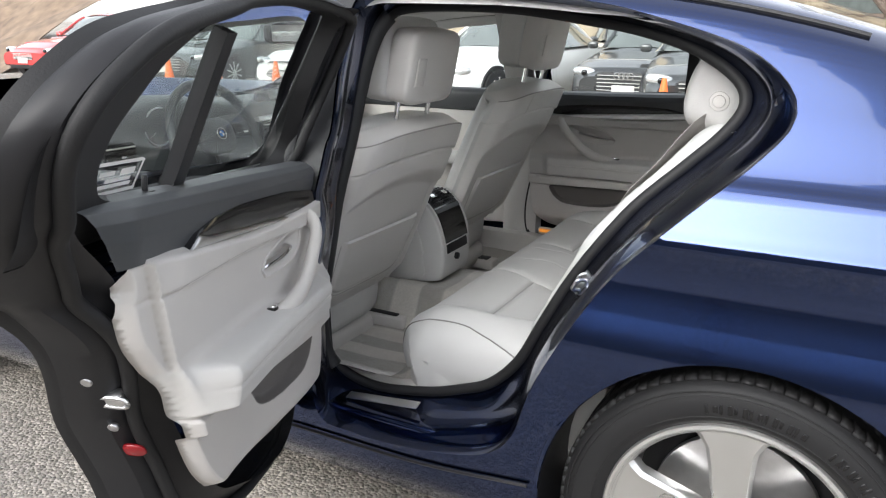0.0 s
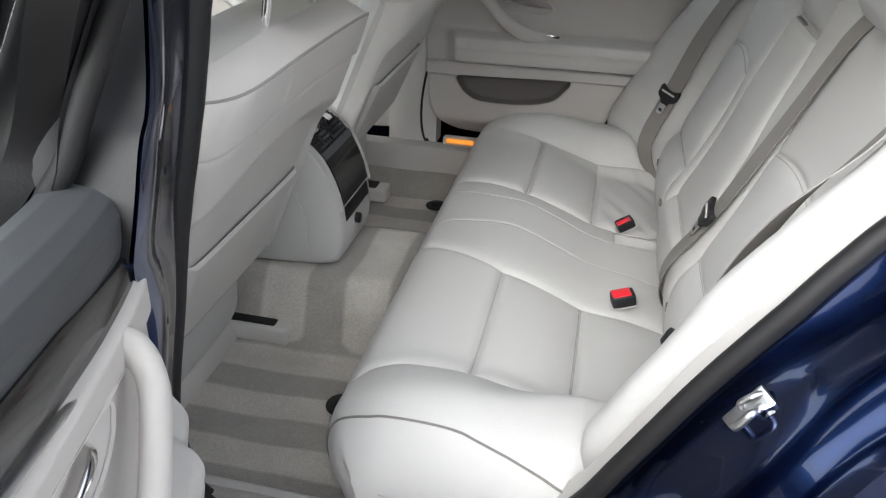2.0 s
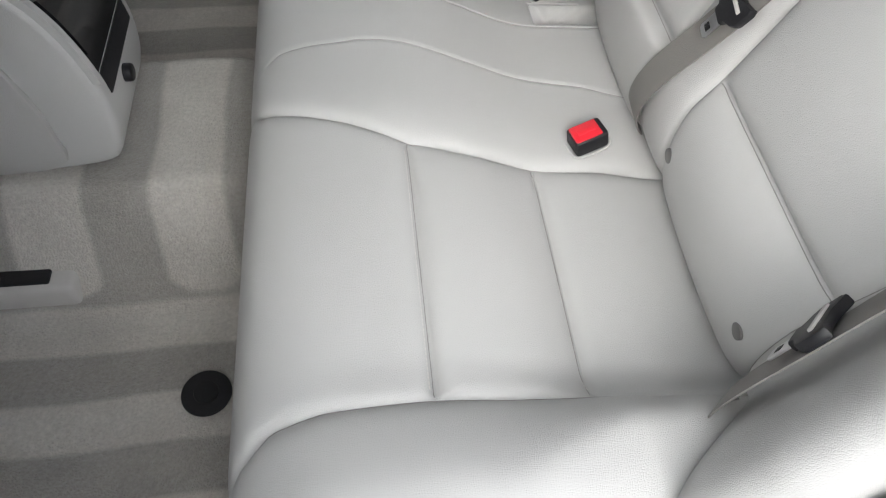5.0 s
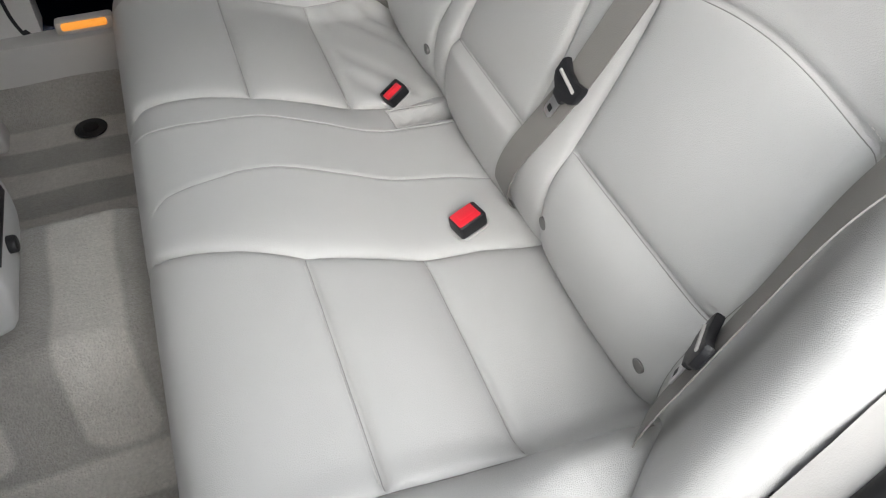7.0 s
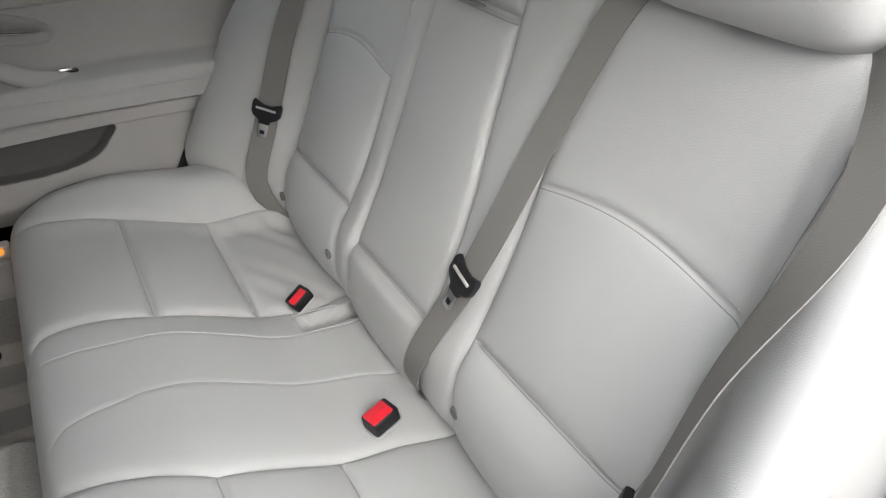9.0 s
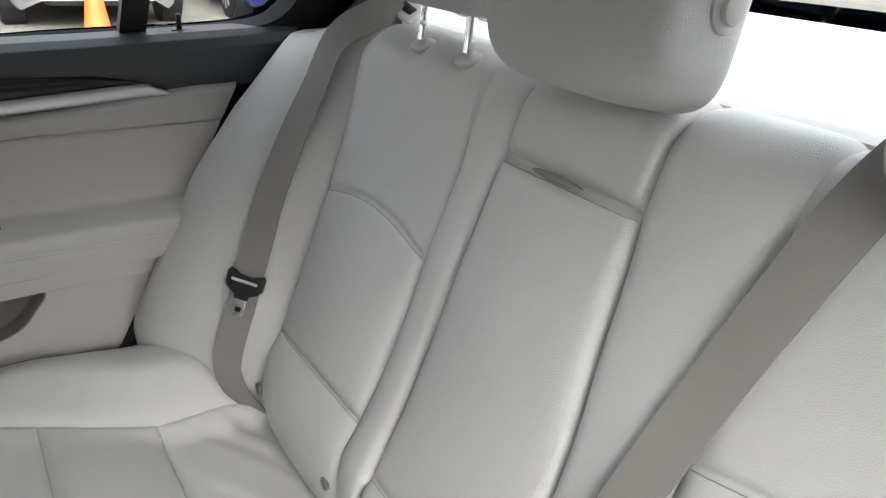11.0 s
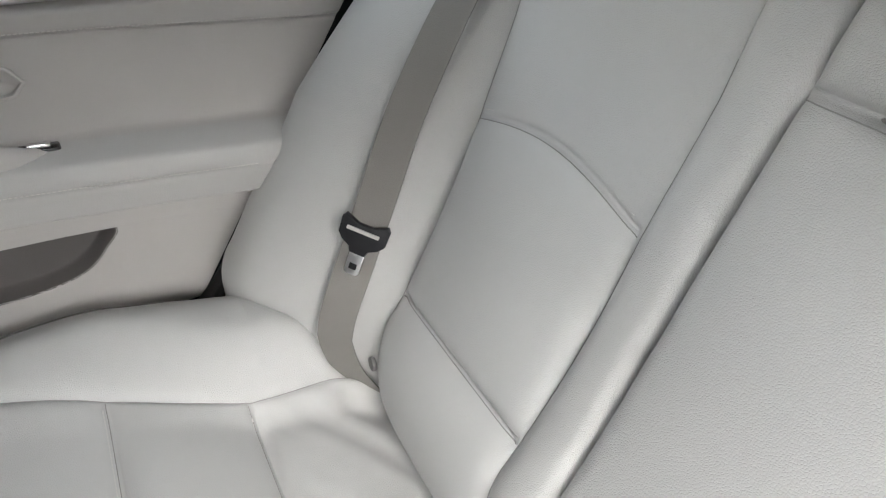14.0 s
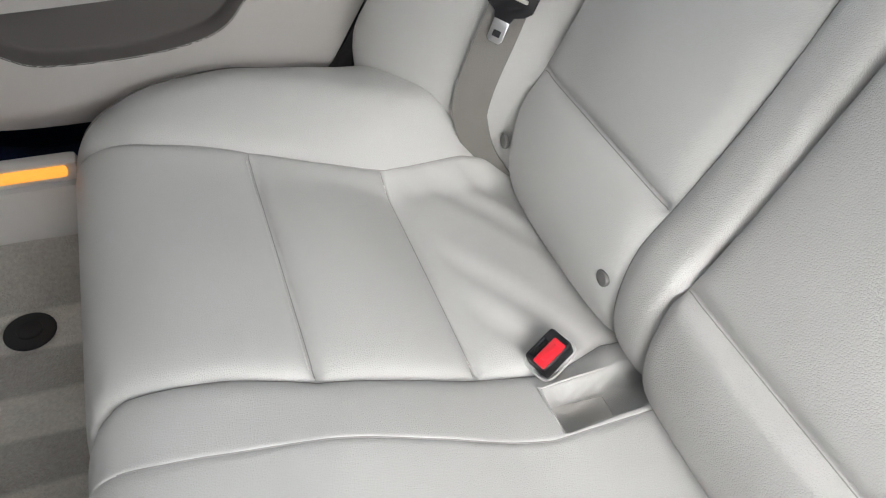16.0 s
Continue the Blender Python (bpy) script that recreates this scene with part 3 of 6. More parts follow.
# ---- ground ----
def build_ground():
    n = 60
    xs, ys = np.linspace(-40, 40, n), np.linspace(-40, 40, n)
    far = 900.0
    ax = np.r_[-far, xs, far]
    bm = sheet_bm(np.array([[(x, y, 0.006 * noise.noise((x * 0.7, y * 0.7, 3))) if abs(x) < 30 and abs(y) < 30 else (x, y, 0) for y in ax] for x in ax]))
    ob = part("ground", bm, ASPHALT, None)
    tagged(ob, "worn tan-grey chip-seal parking lot surface", "ground", kind="structure")


build_ground()

# ---- car body: one lofted shell with openings ----
SECT = np.array([(0.84, 0.17), (0.885, 0.24), (0.905, 0.33), (0.924, 0.5), (0.936, 0.61), (0.939, 0.665), (0.932, 0.715), (0.914, 0.775), (0.902, 0.825), (0.902, 0.865), (0.913, 0.898), (0.922, 0.916), (0.914, 0.932), (0.893, 0.972), (0.867, 1.02), (0.835, 1.06),
                 (0.77, 1.2), (0.71, 1.325), (0.67, 1.375), (0.585, 1.415), (0.42, 1.44), (0.2, 1.455), (0.0, 1.46)])
SECT = spline(SECT, 120)
SK = np.r_[0, np.cumsum(np.linalg.norm(np.diff(SECT, axis=0), axis=1))]
HX = ([-3.75, -3.3, -2.75, -2.42, -2.2, -1.75, -1.4, -1.0, -0.6, -0.3, 0.0, 0.3, 0.6, 0.8, 1.3], [-0.85, -0.42, -0.20, -0.07, 0.18, 0.82, 0.975, 1.0, 0.975, 0.91, 0.755, 0.52, 0.28, 0.14, 0.05])


def smooth_interp(x, xs, ys):
    d = 0.06
    return sum(np.interp(x + k * d, xs, ys) for k in (-2, -1, 0, 1, 2)) / 5


def skin(x, k, inset=0.0, side=-1):
    """The body's surface at x and the way k up its section, set in by inset."""
    y, z = np.interp(k, SK, SECT[:, 0]), np.interp(k, SK, SECT[:, 1])
    dy, dz = np.interp(k + 0.004, SK, SECT[:, 0]) - np.interp(k - 0.004, SK, SECT[:, 0]), np.interp(k + 0.004, SK, SECT[:, 1]) - np.interp(k - 0.004, SK, SECT[:, 1])
    ln = np.hypot(dy, dz) + 1e-9
    y, z = y - inset * dz / ln, z + inset * dy / ln
    h = smooth_interp(x, *HX)
    z = np.where(z > 1.0, 1.0 + (z - 1.0) * h, z)
    taper = 0.16 * np.clip((x - 0.35) / 0.9, 0, 1) ** 2 + 0.30 * np.clip((-2.6 - x) / 1.1, 0, 1) ** 2
    y = y - taper * np.clip(y / 0.5, 0, 1)
    return np.stack([x + 0 * y, side * y, z], -1)


def k_of(z):
    """Way up the section for a height, where the roof has its full height."""
    return np.interp(z, SECT[:, 1], SK)


def zk(x, z):
    """Way up the section for a height at x."""
    h = smooth_interp(np.asarray(x, float), *HX)
    z = np.asarray(z, float)
    return k_of(np.where(z > 1.0, 1.0 + (z - 1.0) / np.maximum(h, 0.02), z))


def loop(pts, n=240):
    """A closed smooth line through pts."""
    p = [pts[-2], pts[-1], *pts, pts[0], pts[1]]
    q = spline(p, 4000)
    a = np.argmin(np.linalg.norm(q - pts[0], axis=1) + 10 * (np.arange(4000) > 2000))
    b = np.argmin(np.linalg.norm(q - pts[0], axis=1) + 10 * (np.arange(4000) < 2000))
    q = q[a : b + 1]
    s = np.r_[0, np.cumsum(np.linalg.norm(np.diff(q, axis=0), axis=1))]
    at = np.linspace(0, s[-1], n, endpoint=False)
    return np.stack([np.interp(at, s, q[:, i]) for i in range(q.shape[1])], 1)


def signed(poly, P):
    """Distance of points to a closed polygon, negative inside."""
    a, b = poly, np.roll(poly, -1, 0)
    out = []
    for k in range(0, len(P), 4000):
        p = P[k : k + 4000, None]
        e = b - a
        t = np.clip(((p - a) * e).sum(-1) / ((e * e).sum(-1) + 1e-12), 0, 1)
        d2 = ((p - a - t[..., None] * e) ** 2).sum(-1).min(1)
        up = (a[:, 1] > p[..., 1]) != (b[:, 1] > p[..., 1])
        at = e[:, 0] * (p[..., 1] - a[:, 1]) / np.where(e[:, 1] == 0, 1e-12, e[:, 1]) + a[:, 0]
        inside = (up & (p[..., 0] < at)).sum(1) % 2 == 1
        out.append(np.where(inside, -1, 1) * np.sqrt(d2))
    return np.concatenate(out)


def clipped(U, V, keep):
    """Grid over U x V cut along keep = 0 (kept where positive): 2D points and faces."""
    G = np.stack(np.meshgrid(U, V, indexing="ij"), -1)
    f = keep(G.reshape(-1, 2)).reshape(G.shape[:2])
    pts, index, faces = [], {}, []

    def vert(key, p):
        if key not in index:
            index[key] = len(pts)
            pts.append(tuple(p))
        return index[key]
    nu, nv = f.shape
    for i in range(nu - 1):
        for j in range(nv - 1):
            c = [(i, j), (i + 1, j), (i + 1, j + 1), (i, j + 1)]
            v = [f[k] for k in c]
            if max(v) <= 0:
                continue
            if min(v) > 0:
                faces.append([vert(k, G[k]) for k in c])
                continue
            ring = []
            for a in range(4):
                k0, k1, f0, f1 = c[a], c[(a + 1) % 4], v[a], v[(a + 1) % 4]
                if f0 > 0:
                    ring.append(vert(k0, G[k0]))
                if (f0 > 0) != (f1 > 0):
                    t = f0 / (f0 - f1)
                    ring.append(vert((min(k0, k1), max(k0, k1)), G[k0] * (1 - t) + G[k1] * t))
            if len(set(ring)) >= 3:
                faces.append(ring)
    return np.array(pts), faces


def clip_mesh(name, U, V, keep, place, material, parent, label="", flip=False):
    pts, faces = clipped(U, V, keep)
    P = place(pts[:, 0], pts[:, 1])
    e = 0.003
    n = np.cross(place(pts[:, 0] + e, pts[:, 1]) - P, place(pts[:, 0], pts[:, 1] + e) - P)
    n /= np.linalg.norm(n, axis=1)[:, None] + 1e-12
    if flip:
        faces, n = [f[::-1] for f in faces], -n
    me = bpy.data.meshes.new(name)
    me.from_pydata(P.tolist(), [], faces)
    me.update()
    ob = finish(name, me, material, parent, label)
    me.normals_split_custom_set_from_vertices(n.tolist())
    return ob


# rear door opening: edge of the outer skin, and the inner edge that carries the seal (x, z)
CUT = [(-1.03, 0.355), (-0.93, 0.33), (-0.81, 0.33), (-0.66, 0.35), (-0.56, 0.385), (-0.505, 0.45), (-0.465, 0.57), (-0.40, 0.70), (-0.32, 0.83), (-0.21, 0.95), (-0.105, 1.05), (-0.052, 1.115),
       (-0.05, 1.165), (-0.09, 1.215), (-0.17, 1.262), (-0.35, 1.315), (-0.47, 1.338), (-0.72, 1.362), (-0.95, 1.368), (-1.025, 1.345), (-1.03, 1.2), (-1.005, 1.0), (-1.005, 0.8), (-1.03, 0.55)]
SEALLINE = [(-1.11, 0.415), (-0.99, 0.366), (-0.83, 0.385), (-0.72, 0.42), (-0.64, 0.457), (-0.57, 0.53), (-0.52, 0.625), (-0.46, 0.74), (-0.40, 0.835), (-0.33, 0.93), (-0.245, 1.015), (-0.178, 1.085),
            (-0.15, 1.14), (-0.175, 1.19), (-0.26, 1.242), (-0.37, 1.277), (-0.48, 1.298), (-0.714, 1.328), (-0.97, 1.33), (-1.045, 1.295), (-1.07, 1.2), (-1.068, 1.0), (-1.095, 0.78), (-1.135, 0.55)]
REAR_GLASS_SIDE = [(-1.07, 1.028), (-0.6, 1.04), (-0.34, 1.05), (-0.272, 1.08), (-0.26, 1.13), (-0.285, 1.175), (-0.335, 1.228), (-0.44, 1.280), (-0.60, 1.316), (-0.82, 1.334), (-1.01, 1.332), (-1.038, 1.2)]
FRONT_GLASS_SIDE = [(-1.15, 0.93), (-1.55, 0.865), (-2.06, 0.84), (-1.97, 1.03), (-1.72, 1.2), (-1.55, 1.27), (-1.35, 1.295), (-1.16, 1.295), (-1.13, 1.16)]
WINDSCREEN = [(-2.42, 2.6), (-2.40, 1.62), (-2.33, 1.50), (-1.78, 1.50), (-1.70, 1.62), (-1.68, 2.6)]
BACKLIGHT = [(-0.14, 2.6), (-0.13, 1.46), (-0.07, 1.37), (0.52, 1.37), (0.63, 1.47), (0.66, 2.6)]
WHEEL = (-0.06, 0.334)
ARCH = (-0.056, 0.318, 0.392)


def xz_to_xk(pts, n=120):
    q = loop(pts, n)
    return np.stack([q[:, 0], zk(q[:, 0], q[:, 1])], 1)


def xz_to_xk_inset(q, inset):
    """Section ways at which the surface set in by inset passes through the x, z places of q."""
    out = []
    for x, z in q:
        p = skin(np.full(len(SK), x), SK, inset)
        out.append((x, float(np.interp(z, p[:, 2], SK))))
    return np.array(out)


def arch_d(P, cx, cz, r):
    z = np.interp(P[:, 1], SK, SECT[:, 1])
    return np.where(z < cz, np.abs(P[:, 0] - cx), np.hypot(P[:, 0] - cx, z - cz)) - r


def build_body():
    car = thing("car", "dark blue metallic four-door saloon with a rear door open", "car")
    cut, front = xz_to_xk(CUT), xz_to_xk(FRONT_GLASS_SIDE)
    rear = xz_to_xk(REAR_GLASS_SIDE)
    wind, back = np.array(WINDSCREEN), np.array(BACKLIGHT)
    kroof = k_of(1.375)

    def keep_left(P):
        d = np.minimum(signed(cut, P), signed(front, P))
        return np.minimum(np.minimum(d, arch_d(P, *ARCH)), arch_d(P, ARCH[0] - 2.97, ARCH[1], ARCH[2]))

    def keep_right(P):
        d = np.minimum(signed(rear, P), signed(front, P))
        return np.minimum(np.minimum(d, arch_d(P, *ARCH)), arch_d(P, ARCH[0] - 2.97, ARCH[1], ARCH[2]))

    def keep_roof(P):
        return np.minimum(signed(wind, P), signed(back, P))
    xs = np.r_[np.linspace(-3.75, -1.3, 50)[:-1], np.linspace(-1.3, 0.9, 150)[:-1], np.linspace(0.9, 1.3, 10)]
    low = np.unique(np.r_[np.linspace(0, kroof, 90), SK[SK < kroof]])
    high = np.linspace(kroof, SK[-1], 30)
    for side, keep, nm in ((-1, keep_left, "side_panel"), (1, keep_right, "side_panel")):
        clip_mesh(nm, xs, low, keep, lambda x, k, s=side: skin(x, k, 0, s), PAINT, car, flip=side > 0)
        clip_mesh("roof_panel", xs, high, keep_roof, lambda x, k, s=side: skin(x, k, 0, s), PAINT, car, flip=side > 0)
        inner = low[low > zk(-0.7, 1.03)]
        upx = np.linspace(-2.3, 0.6, 140)
        clip_mesh("pillar_lining", upx, inner, lambda P, f=keep: f(P) - 0.012, lambda x, k, s=side: skin(x, k, 0.045, s), HEADLINER, car, "pale grey pillar lining", flip=side < 0)
        clip_mesh("headliner", upx, high, lambda P: keep_roof(P) - 0.01, lambda x, k, s=side: skin(x, k, 0.045, s), HEADLINER, car, "pale grey fabric headliner", flip=side < 0)
    # jamb between the skin and the seal
    a, b = paired(CUT, SEALLINE, 260)
    A = skin(a[:, 0], zk(a[:, 0], a[:, 1]), 0.0)
    B = np.stack([b[:, 0], -inner_y(b[:, 1]), b[:, 1]], 1)
    rows = []
    for t, w in ((0, 0), (0.02, 0.10), (0.10, 0.20), (0.18, 0.24), (0.45, 0.45), (0.52, 0.62), (0.6, 0.74), (0.9, 0.95), (1.0, 1.0)):
        q = A * (1 - t) + B * t
        q[:, 1] = A[:, 1] * (1 - w) + B[:, 1] * w
        rows.append(q)
    part("door_jamb", sheet_bm(np.array(rows), close_v=True), PAINT, car, "painted door opening with stepped edges")
    part("door_seal", tube_bm(np.vstack([B + (0, -0.006, 0)]), 0.0135, 10, closed=True, up=(0, 1, 0)), RUBBER, car, "black rubber door seal")
    front = B[(B[:, 0] < -1.03) & (B[:, 2] > 0.40)]
    front = front[np.argsort(front[:, 2])]
    part("pillar_seal", tube_bm(front + (0.013, -0.030, 0), 0.021, 10, up=(0, 1, 0)), RUBBER, car, "thick black seal on the middle pillar")
    mid = A * 0.52 + B * 0.48
    mid[:, 1] = A[:, 1] * 0.52 + B[:, 1] * 0.48 - 0.012
    # inner flange behind the seal, in pale trim
    C = B.copy()
    C[:, 1] += 0.04
    cx = np.array((-0.62, 0, 0.85))
    C[:, [0, 2]] += (cx[[0, 2]] - C[:, [0, 2]]) * 0.03
    C = C + (B - C) * ease((-0.99 - B[:, :1]) / 0.06) * 0.97
    part("opening_trim", sheet_bm(np.array([B, 0.5 * (B + C), C]), close_v=True), GREY_PLASTIC, car, "pale grey inner trim of the door opening")
    # sill step with a metal plate
    part("sill_step", box_bm((0.50, 0.11, 0.03), (-0.80, -0.80, 0.345), 0.012, 3), PAINT, car, "dark blue painted sill step")
    part("sill_plate", moved(box_bm((0.21, 0.026, 0.004), (0, 0, 0), 0.0015), Matrix.Translation((-0.905, -0.806, 0.378)) @ pose(0, 0, 0, 12, -6, 0)), SATIN, car, "brushed aluminium sill plate")
    part("rocker_seam", tube_bm(spline([(-1.75, -0.905, 0.302), (-1.1, -0.908, 0.302), (-0.75, -0.908, 0.302), (-0.47, -0.912, 0.33)], 40), 0.004, 6), BLACK, car)
    clip_mesh("pillar_face", np.linspace(-1.17, -0.98, 40), np.linspace(float(zk(-1.1, 0.925)), float(zk(-1.1, 1.36)), 50), lambda P: np.minimum(signed(cut, P) - 0.002, P[:, 0] + 1.084), lambda x, k: skin(x, k, -0.004), BLACK, car, "black pillar face beside the door opening")
    for side in (-1, 1):
        clip_mesh("pillar_cover", np.linspace(-1.15, -1.085, 8), np.linspace(float(zk(-1.1, 1.03)), float(zk(-1.1, 1.335)), 24), lambda P: 0 * P[:, 0] + 1, lambda x, k, s=side: skin(x, k, -0.003, s), BLACK, car, "black pillar cover", flip=side > 0)
    # nose and tail close the shell
    for xe, nm in ((1.3, "tail_panel"), (-3.75, "nose_panel")):
        ke = np.linspace(0, SK[-1], 40)
        rows = np.array([skin(np.full(40, xe), ke, 0.0, sd) for sd in (-1, 1)])
        bulge = np.array([(0.10 if xe > 0 else -0.12, 0, 0)])
        inner_rows = rows * (1, 0.55, 1) + bulge
        part(nm, sheet_bm(np.array([rows[0], inner_rows[0], inner_rows[1], rows[1]])), PAINT, car)
    # seal round the far side's closed door; a black sheet gives its gap's shade
    bq = loop(SEALLINE, 200)
    Bs = np.stack([bq[:, 0], inner_y(bq[:, 1]) + 0.004, bq[:, 1]], 1)
    part("door_seal", tube_bm(Bs, 0.015, 10, closed=True, up=(0, 1, 0)), RUBBER, car, "black rubber door seal")
    Bo = Bs + (Bs - np.array((-0.62, 0.70, 0.85))) * (0.12, 0, 0.12) + (0, 0.10, 0)
    part("door_gap", sheet_bm(np.array([Bs, Bo]), close_v=True), BLACK, car, "black sheet for the shade behind the door seal")
    # wheel housing
    for side in (-1, 1):
        th = np.linspace(radians(-35), radians(215), 50)
        ring = [[(ARCH[0] + (ARCH[2] - 0.004) * np.cos(t), side * y, ARCH[1] + (ARCH[2] - 0.004) * np.sin(t)) for t in th] for y in (0.915, 0.9, 0.6)]
        part("wheel_housing", sheet_bm(np.array(ring)), BLACK, car, "black wheel-arch liner")
        part("arch_lip", tube_bm(np.array([(ARCH[0] + ARCH[2] * np.cos(t), side * 0.920, ARCH[1] + ARCH[2] * np.sin(t)) for t in np.linspace(0.05, np.pi - 0.05, 60)]), 0.006, 8), PAINT, car)
    return car


def inner_y(z):
    """Half-width of the cabin at the door seals."""
    return smooth_interp(z, [0.3, 0.5, 0.8, 0.98, 1.06, 1.2, 1.34, 1.5], [0.715, 0.732, 0.736, 0.705, 0.652, 0.588, 0.52, 0.42])


def paired(p, q, n):
    """Two closed lines with the same spacing between their paired control points."""
    both = loop(np.hstack([np.array(p), np.array(q)]), n)
    return both[:, :2], both[:, 2:]


CAR = build_body()


def build_wheel(x, side):
    """Alloy wheel with five broad spokes; its tyre."""
    w = new("wheel")
    w.parent = CAR
    w["label"] = "silver five-spoke alloy wheel with a black tyre"
    yo = side * 0.905
    prof = [(0.232, 0.0), (0.246, -0.004), (0.262, 0.012), (0.290, 0.016), (0.315, 0.010), (0.330, -0.006), (0.337, -0.03), (0.339, -0.10), (0.337, -0.19), (0.325, -0.215), (0.27, -0.225), (0.235, -0.21)]
    pr = spline(prof, 60)
    th = np.linspace(0, 2 * np.pi, 96, endpoint=False)
    P = np.array([[(x + r * np.cos(t), yo - side * -d, WHEEL[1] + r * np.sin(t)) for r, d in pr] for t in th])
    part("tyre", sheet_bm(P, close_u=True), RUBBER, w, "black road tyre with a grooved tread")
    # tread blocks over the shoulder
    bms = []
    for k in range(84):
        t = 2 * np.pi * k / 84
        m = Matrix.Translation((x, 0, WHEEL[1])) @ Matrix.Rotation(-t, 4, "Y")
        bms.append(moved(box_bm((0.010, 0.055, 0.021), (0.333, yo - side * 0.035, 0), 0), m))
        bms.append(moved(box_bm((0.010, 0.05, 0.021), (0.3355, yo - side * 0.098, 0.008), 0), m))
    part("tread", join_bm(*bms), RUBBER, w)
    bands = []
    for r in (0.268, 0.300, 0.308, 0.318):
        bands.append(tube_bm(np.array([(x + r * np.cos(t), yo + side * 0.0135, WHEEL[1] + r * np.sin(t)) for t in th]), 0.0014, 5, closed=True, up=(0, 1, 0)))
    part("sidewall_ribs", join_bm(*bands), RUBBER, w)
    marks = []
    for k in range(26):
        a = radians(28 + 2.6 * k + (9 if k > 11 else 0)) + 0.6 * (k % 2) * radians(1)
        m = Matrix.Translation((x, 0, WHEEL[1])) @ Matrix.Rotation(-a, 4, "Y")
        marks.append(moved(box_bm((0.020 if k % 3 else 0.014, 0.003, 0.006 if k % 2 else 0.009), (0.2845, yo + side * 0.0155, 0), 0.0008, 1), m))
    part("sidewall_writing", join_bm(*marks), GLOSS_BLACK, w, "raised plain bars of tyre writing")["kind"] = "stuff"
    rim = [(0.247, -0.004), (0.240, 0.004), (0.229, -0.004), (0.221, -0.03), (0.217, -0.12), (0.2, -0.18)]
    pr = spline(rim, 30)
    P = np.array([[(x + r * np.cos(t), yo + side * d, WHEEL[1] + r * np.sin(t)) for r, d in pr] for t in th])
    part("rim", sheet_bm(P, close_u=True), ALLOY, w, "silver alloy rim")
    for k in range(5):
        t0 = 2 * np.pi * (k + 0.30) / 5
        secs = []
        for r, hw, d in ((0.03, 0.030, -0.012), (0.08, 0.036, -0.016), (0.14, 0.041, -0.012), (0.19, 0.048, -0.006), (0.222, 0.066, -0.004), (0.236, 0.085, -0.006)):
            ring = []
            for u, dd in ((-1, -0.035), (-1, -0.008), (-0.82, 0.0), (-0.3, -0.004), (0.3, -0.004), (0.82, 0.0), (1, -0.008), (1, -0.035)):
                a = t0 + math.atan2(u * hw, r)
                rr = math.hypot(r, u * hw) if r < 0.2 else r
                ring.append((x + rr * math.cos(a), yo + side * (d + dd), WHEEL[1] + rr * math.sin(a)))
            secs.append(ring)
        part("spoke", sheet_bm(np.array(secs), close_v=True), ALLOY, w)
    part("hub_cap", cyl_bm(0.034, 0.012, (x, yo - side * 0.008, WHEEL[1]), 32, 0.003, "y"), BLACK, w)
    part("brake_disc", cyl_bm(0.165, 0.02, (x, yo - side * 0.12, WHEEL[1]), 48, 0.002, "y"), STEEL, w, "grey steel brake disc")
    part("wheel_barrel", cyl_bm(0.215, 0.02, (x, yo - side * 0.17, WHEEL[1]), 48, 0, "y"), BLACK, w)


for _s in (-1, 1):
    build_wheel(WHEEL[0], _s)
    build_wheel(WHEEL[0] - 2.97, _s)


def build_striker():
    s = tagged(new("striker"), "bright zinc door striker plate with a loop")
    s.parent = CAR
    n = Vector((-0.62, -0.72, 0.30)).normalized()
    u = Vector((0.5, 0.0, 0.87))
    u = (u - n * u.dot(n)).normalized()
    v = n.cross(u)
    p = Matrix((u, v, n)).transposed().to_4x4()
    p.translation = Vector((-0.398, -0.782, 0.757)) + 0.013 * n
    part("striker_plate", moved(box_bm((0.060, 0.046, 0.006), (0, 0, 0), 0.0025), p), STEEL, s)
    part("striker_loop", moved(tube_bm(spline([(-0.014, 0.006, 0), (-0.014, 0.004, 0.016), (-0.011, 0.003, 0.023), (0, 0.002, 0.025), (0.011, 0.003, 0.023), (0.014, 0.004, 0.016), (0.014, 0.006, 0)], 34), 0.0045, 10, up=(0, 1, 0)), p), STEEL, s)
    for du, dv in ((-0.019, -0.012), (0.019, -0.012)):
        part("bolt", moved(join_bm(cyl_bm(0.0095, 0.005, (du, dv, 0.005), 18, 0.0015), cyl_bm(0.004, 0.002, (du, dv, 0.0085), 6)), p), STEEL, s)
    part("striker_hook", moved(tube_bm(spline([(-0.004, 0.018, 0.002), (0.004, 0.020, 0.012), (0.018, 0.018, 0.010), (0.024, 0.016, 0.002)], 18), 0.0035, 8, up=(0, 1, 0)), p), STEEL, s)


build_striker()


# ---- cabin floor ----
def build_floor():
    xs, ys = np.linspace(-1.95, -0.88, 60), np.linspace(-0.745, 0.745, 120)

    def z(x, y):
        a = abs(y)
        tun = 0.145 * float(ease((0.235 - a) / 0.12)) * (1.0 if x < -1.0 else 1 - 0.25 * float(ease((x + 1.0) / 0.15)))
        sill = 0.13 * float(ease((a - 0.60) / 0.13))
        rise = 0.06 * float(ease((x + 0.93) / 0.1))
        return 0.283 + max(tun, sill) + rise + 0.004 * noise.noise((x * 9, y * 9, 0))
    P = np.array([[(x, y, z(x, y)) for y in ys] for x in xs])
    ob = sheet("cabin_floor", P, CARPET, None)
    tagged(ob, "pale beige cabin carpet with vacuum stripes", "car carpet", kind="structure")


build_floor()

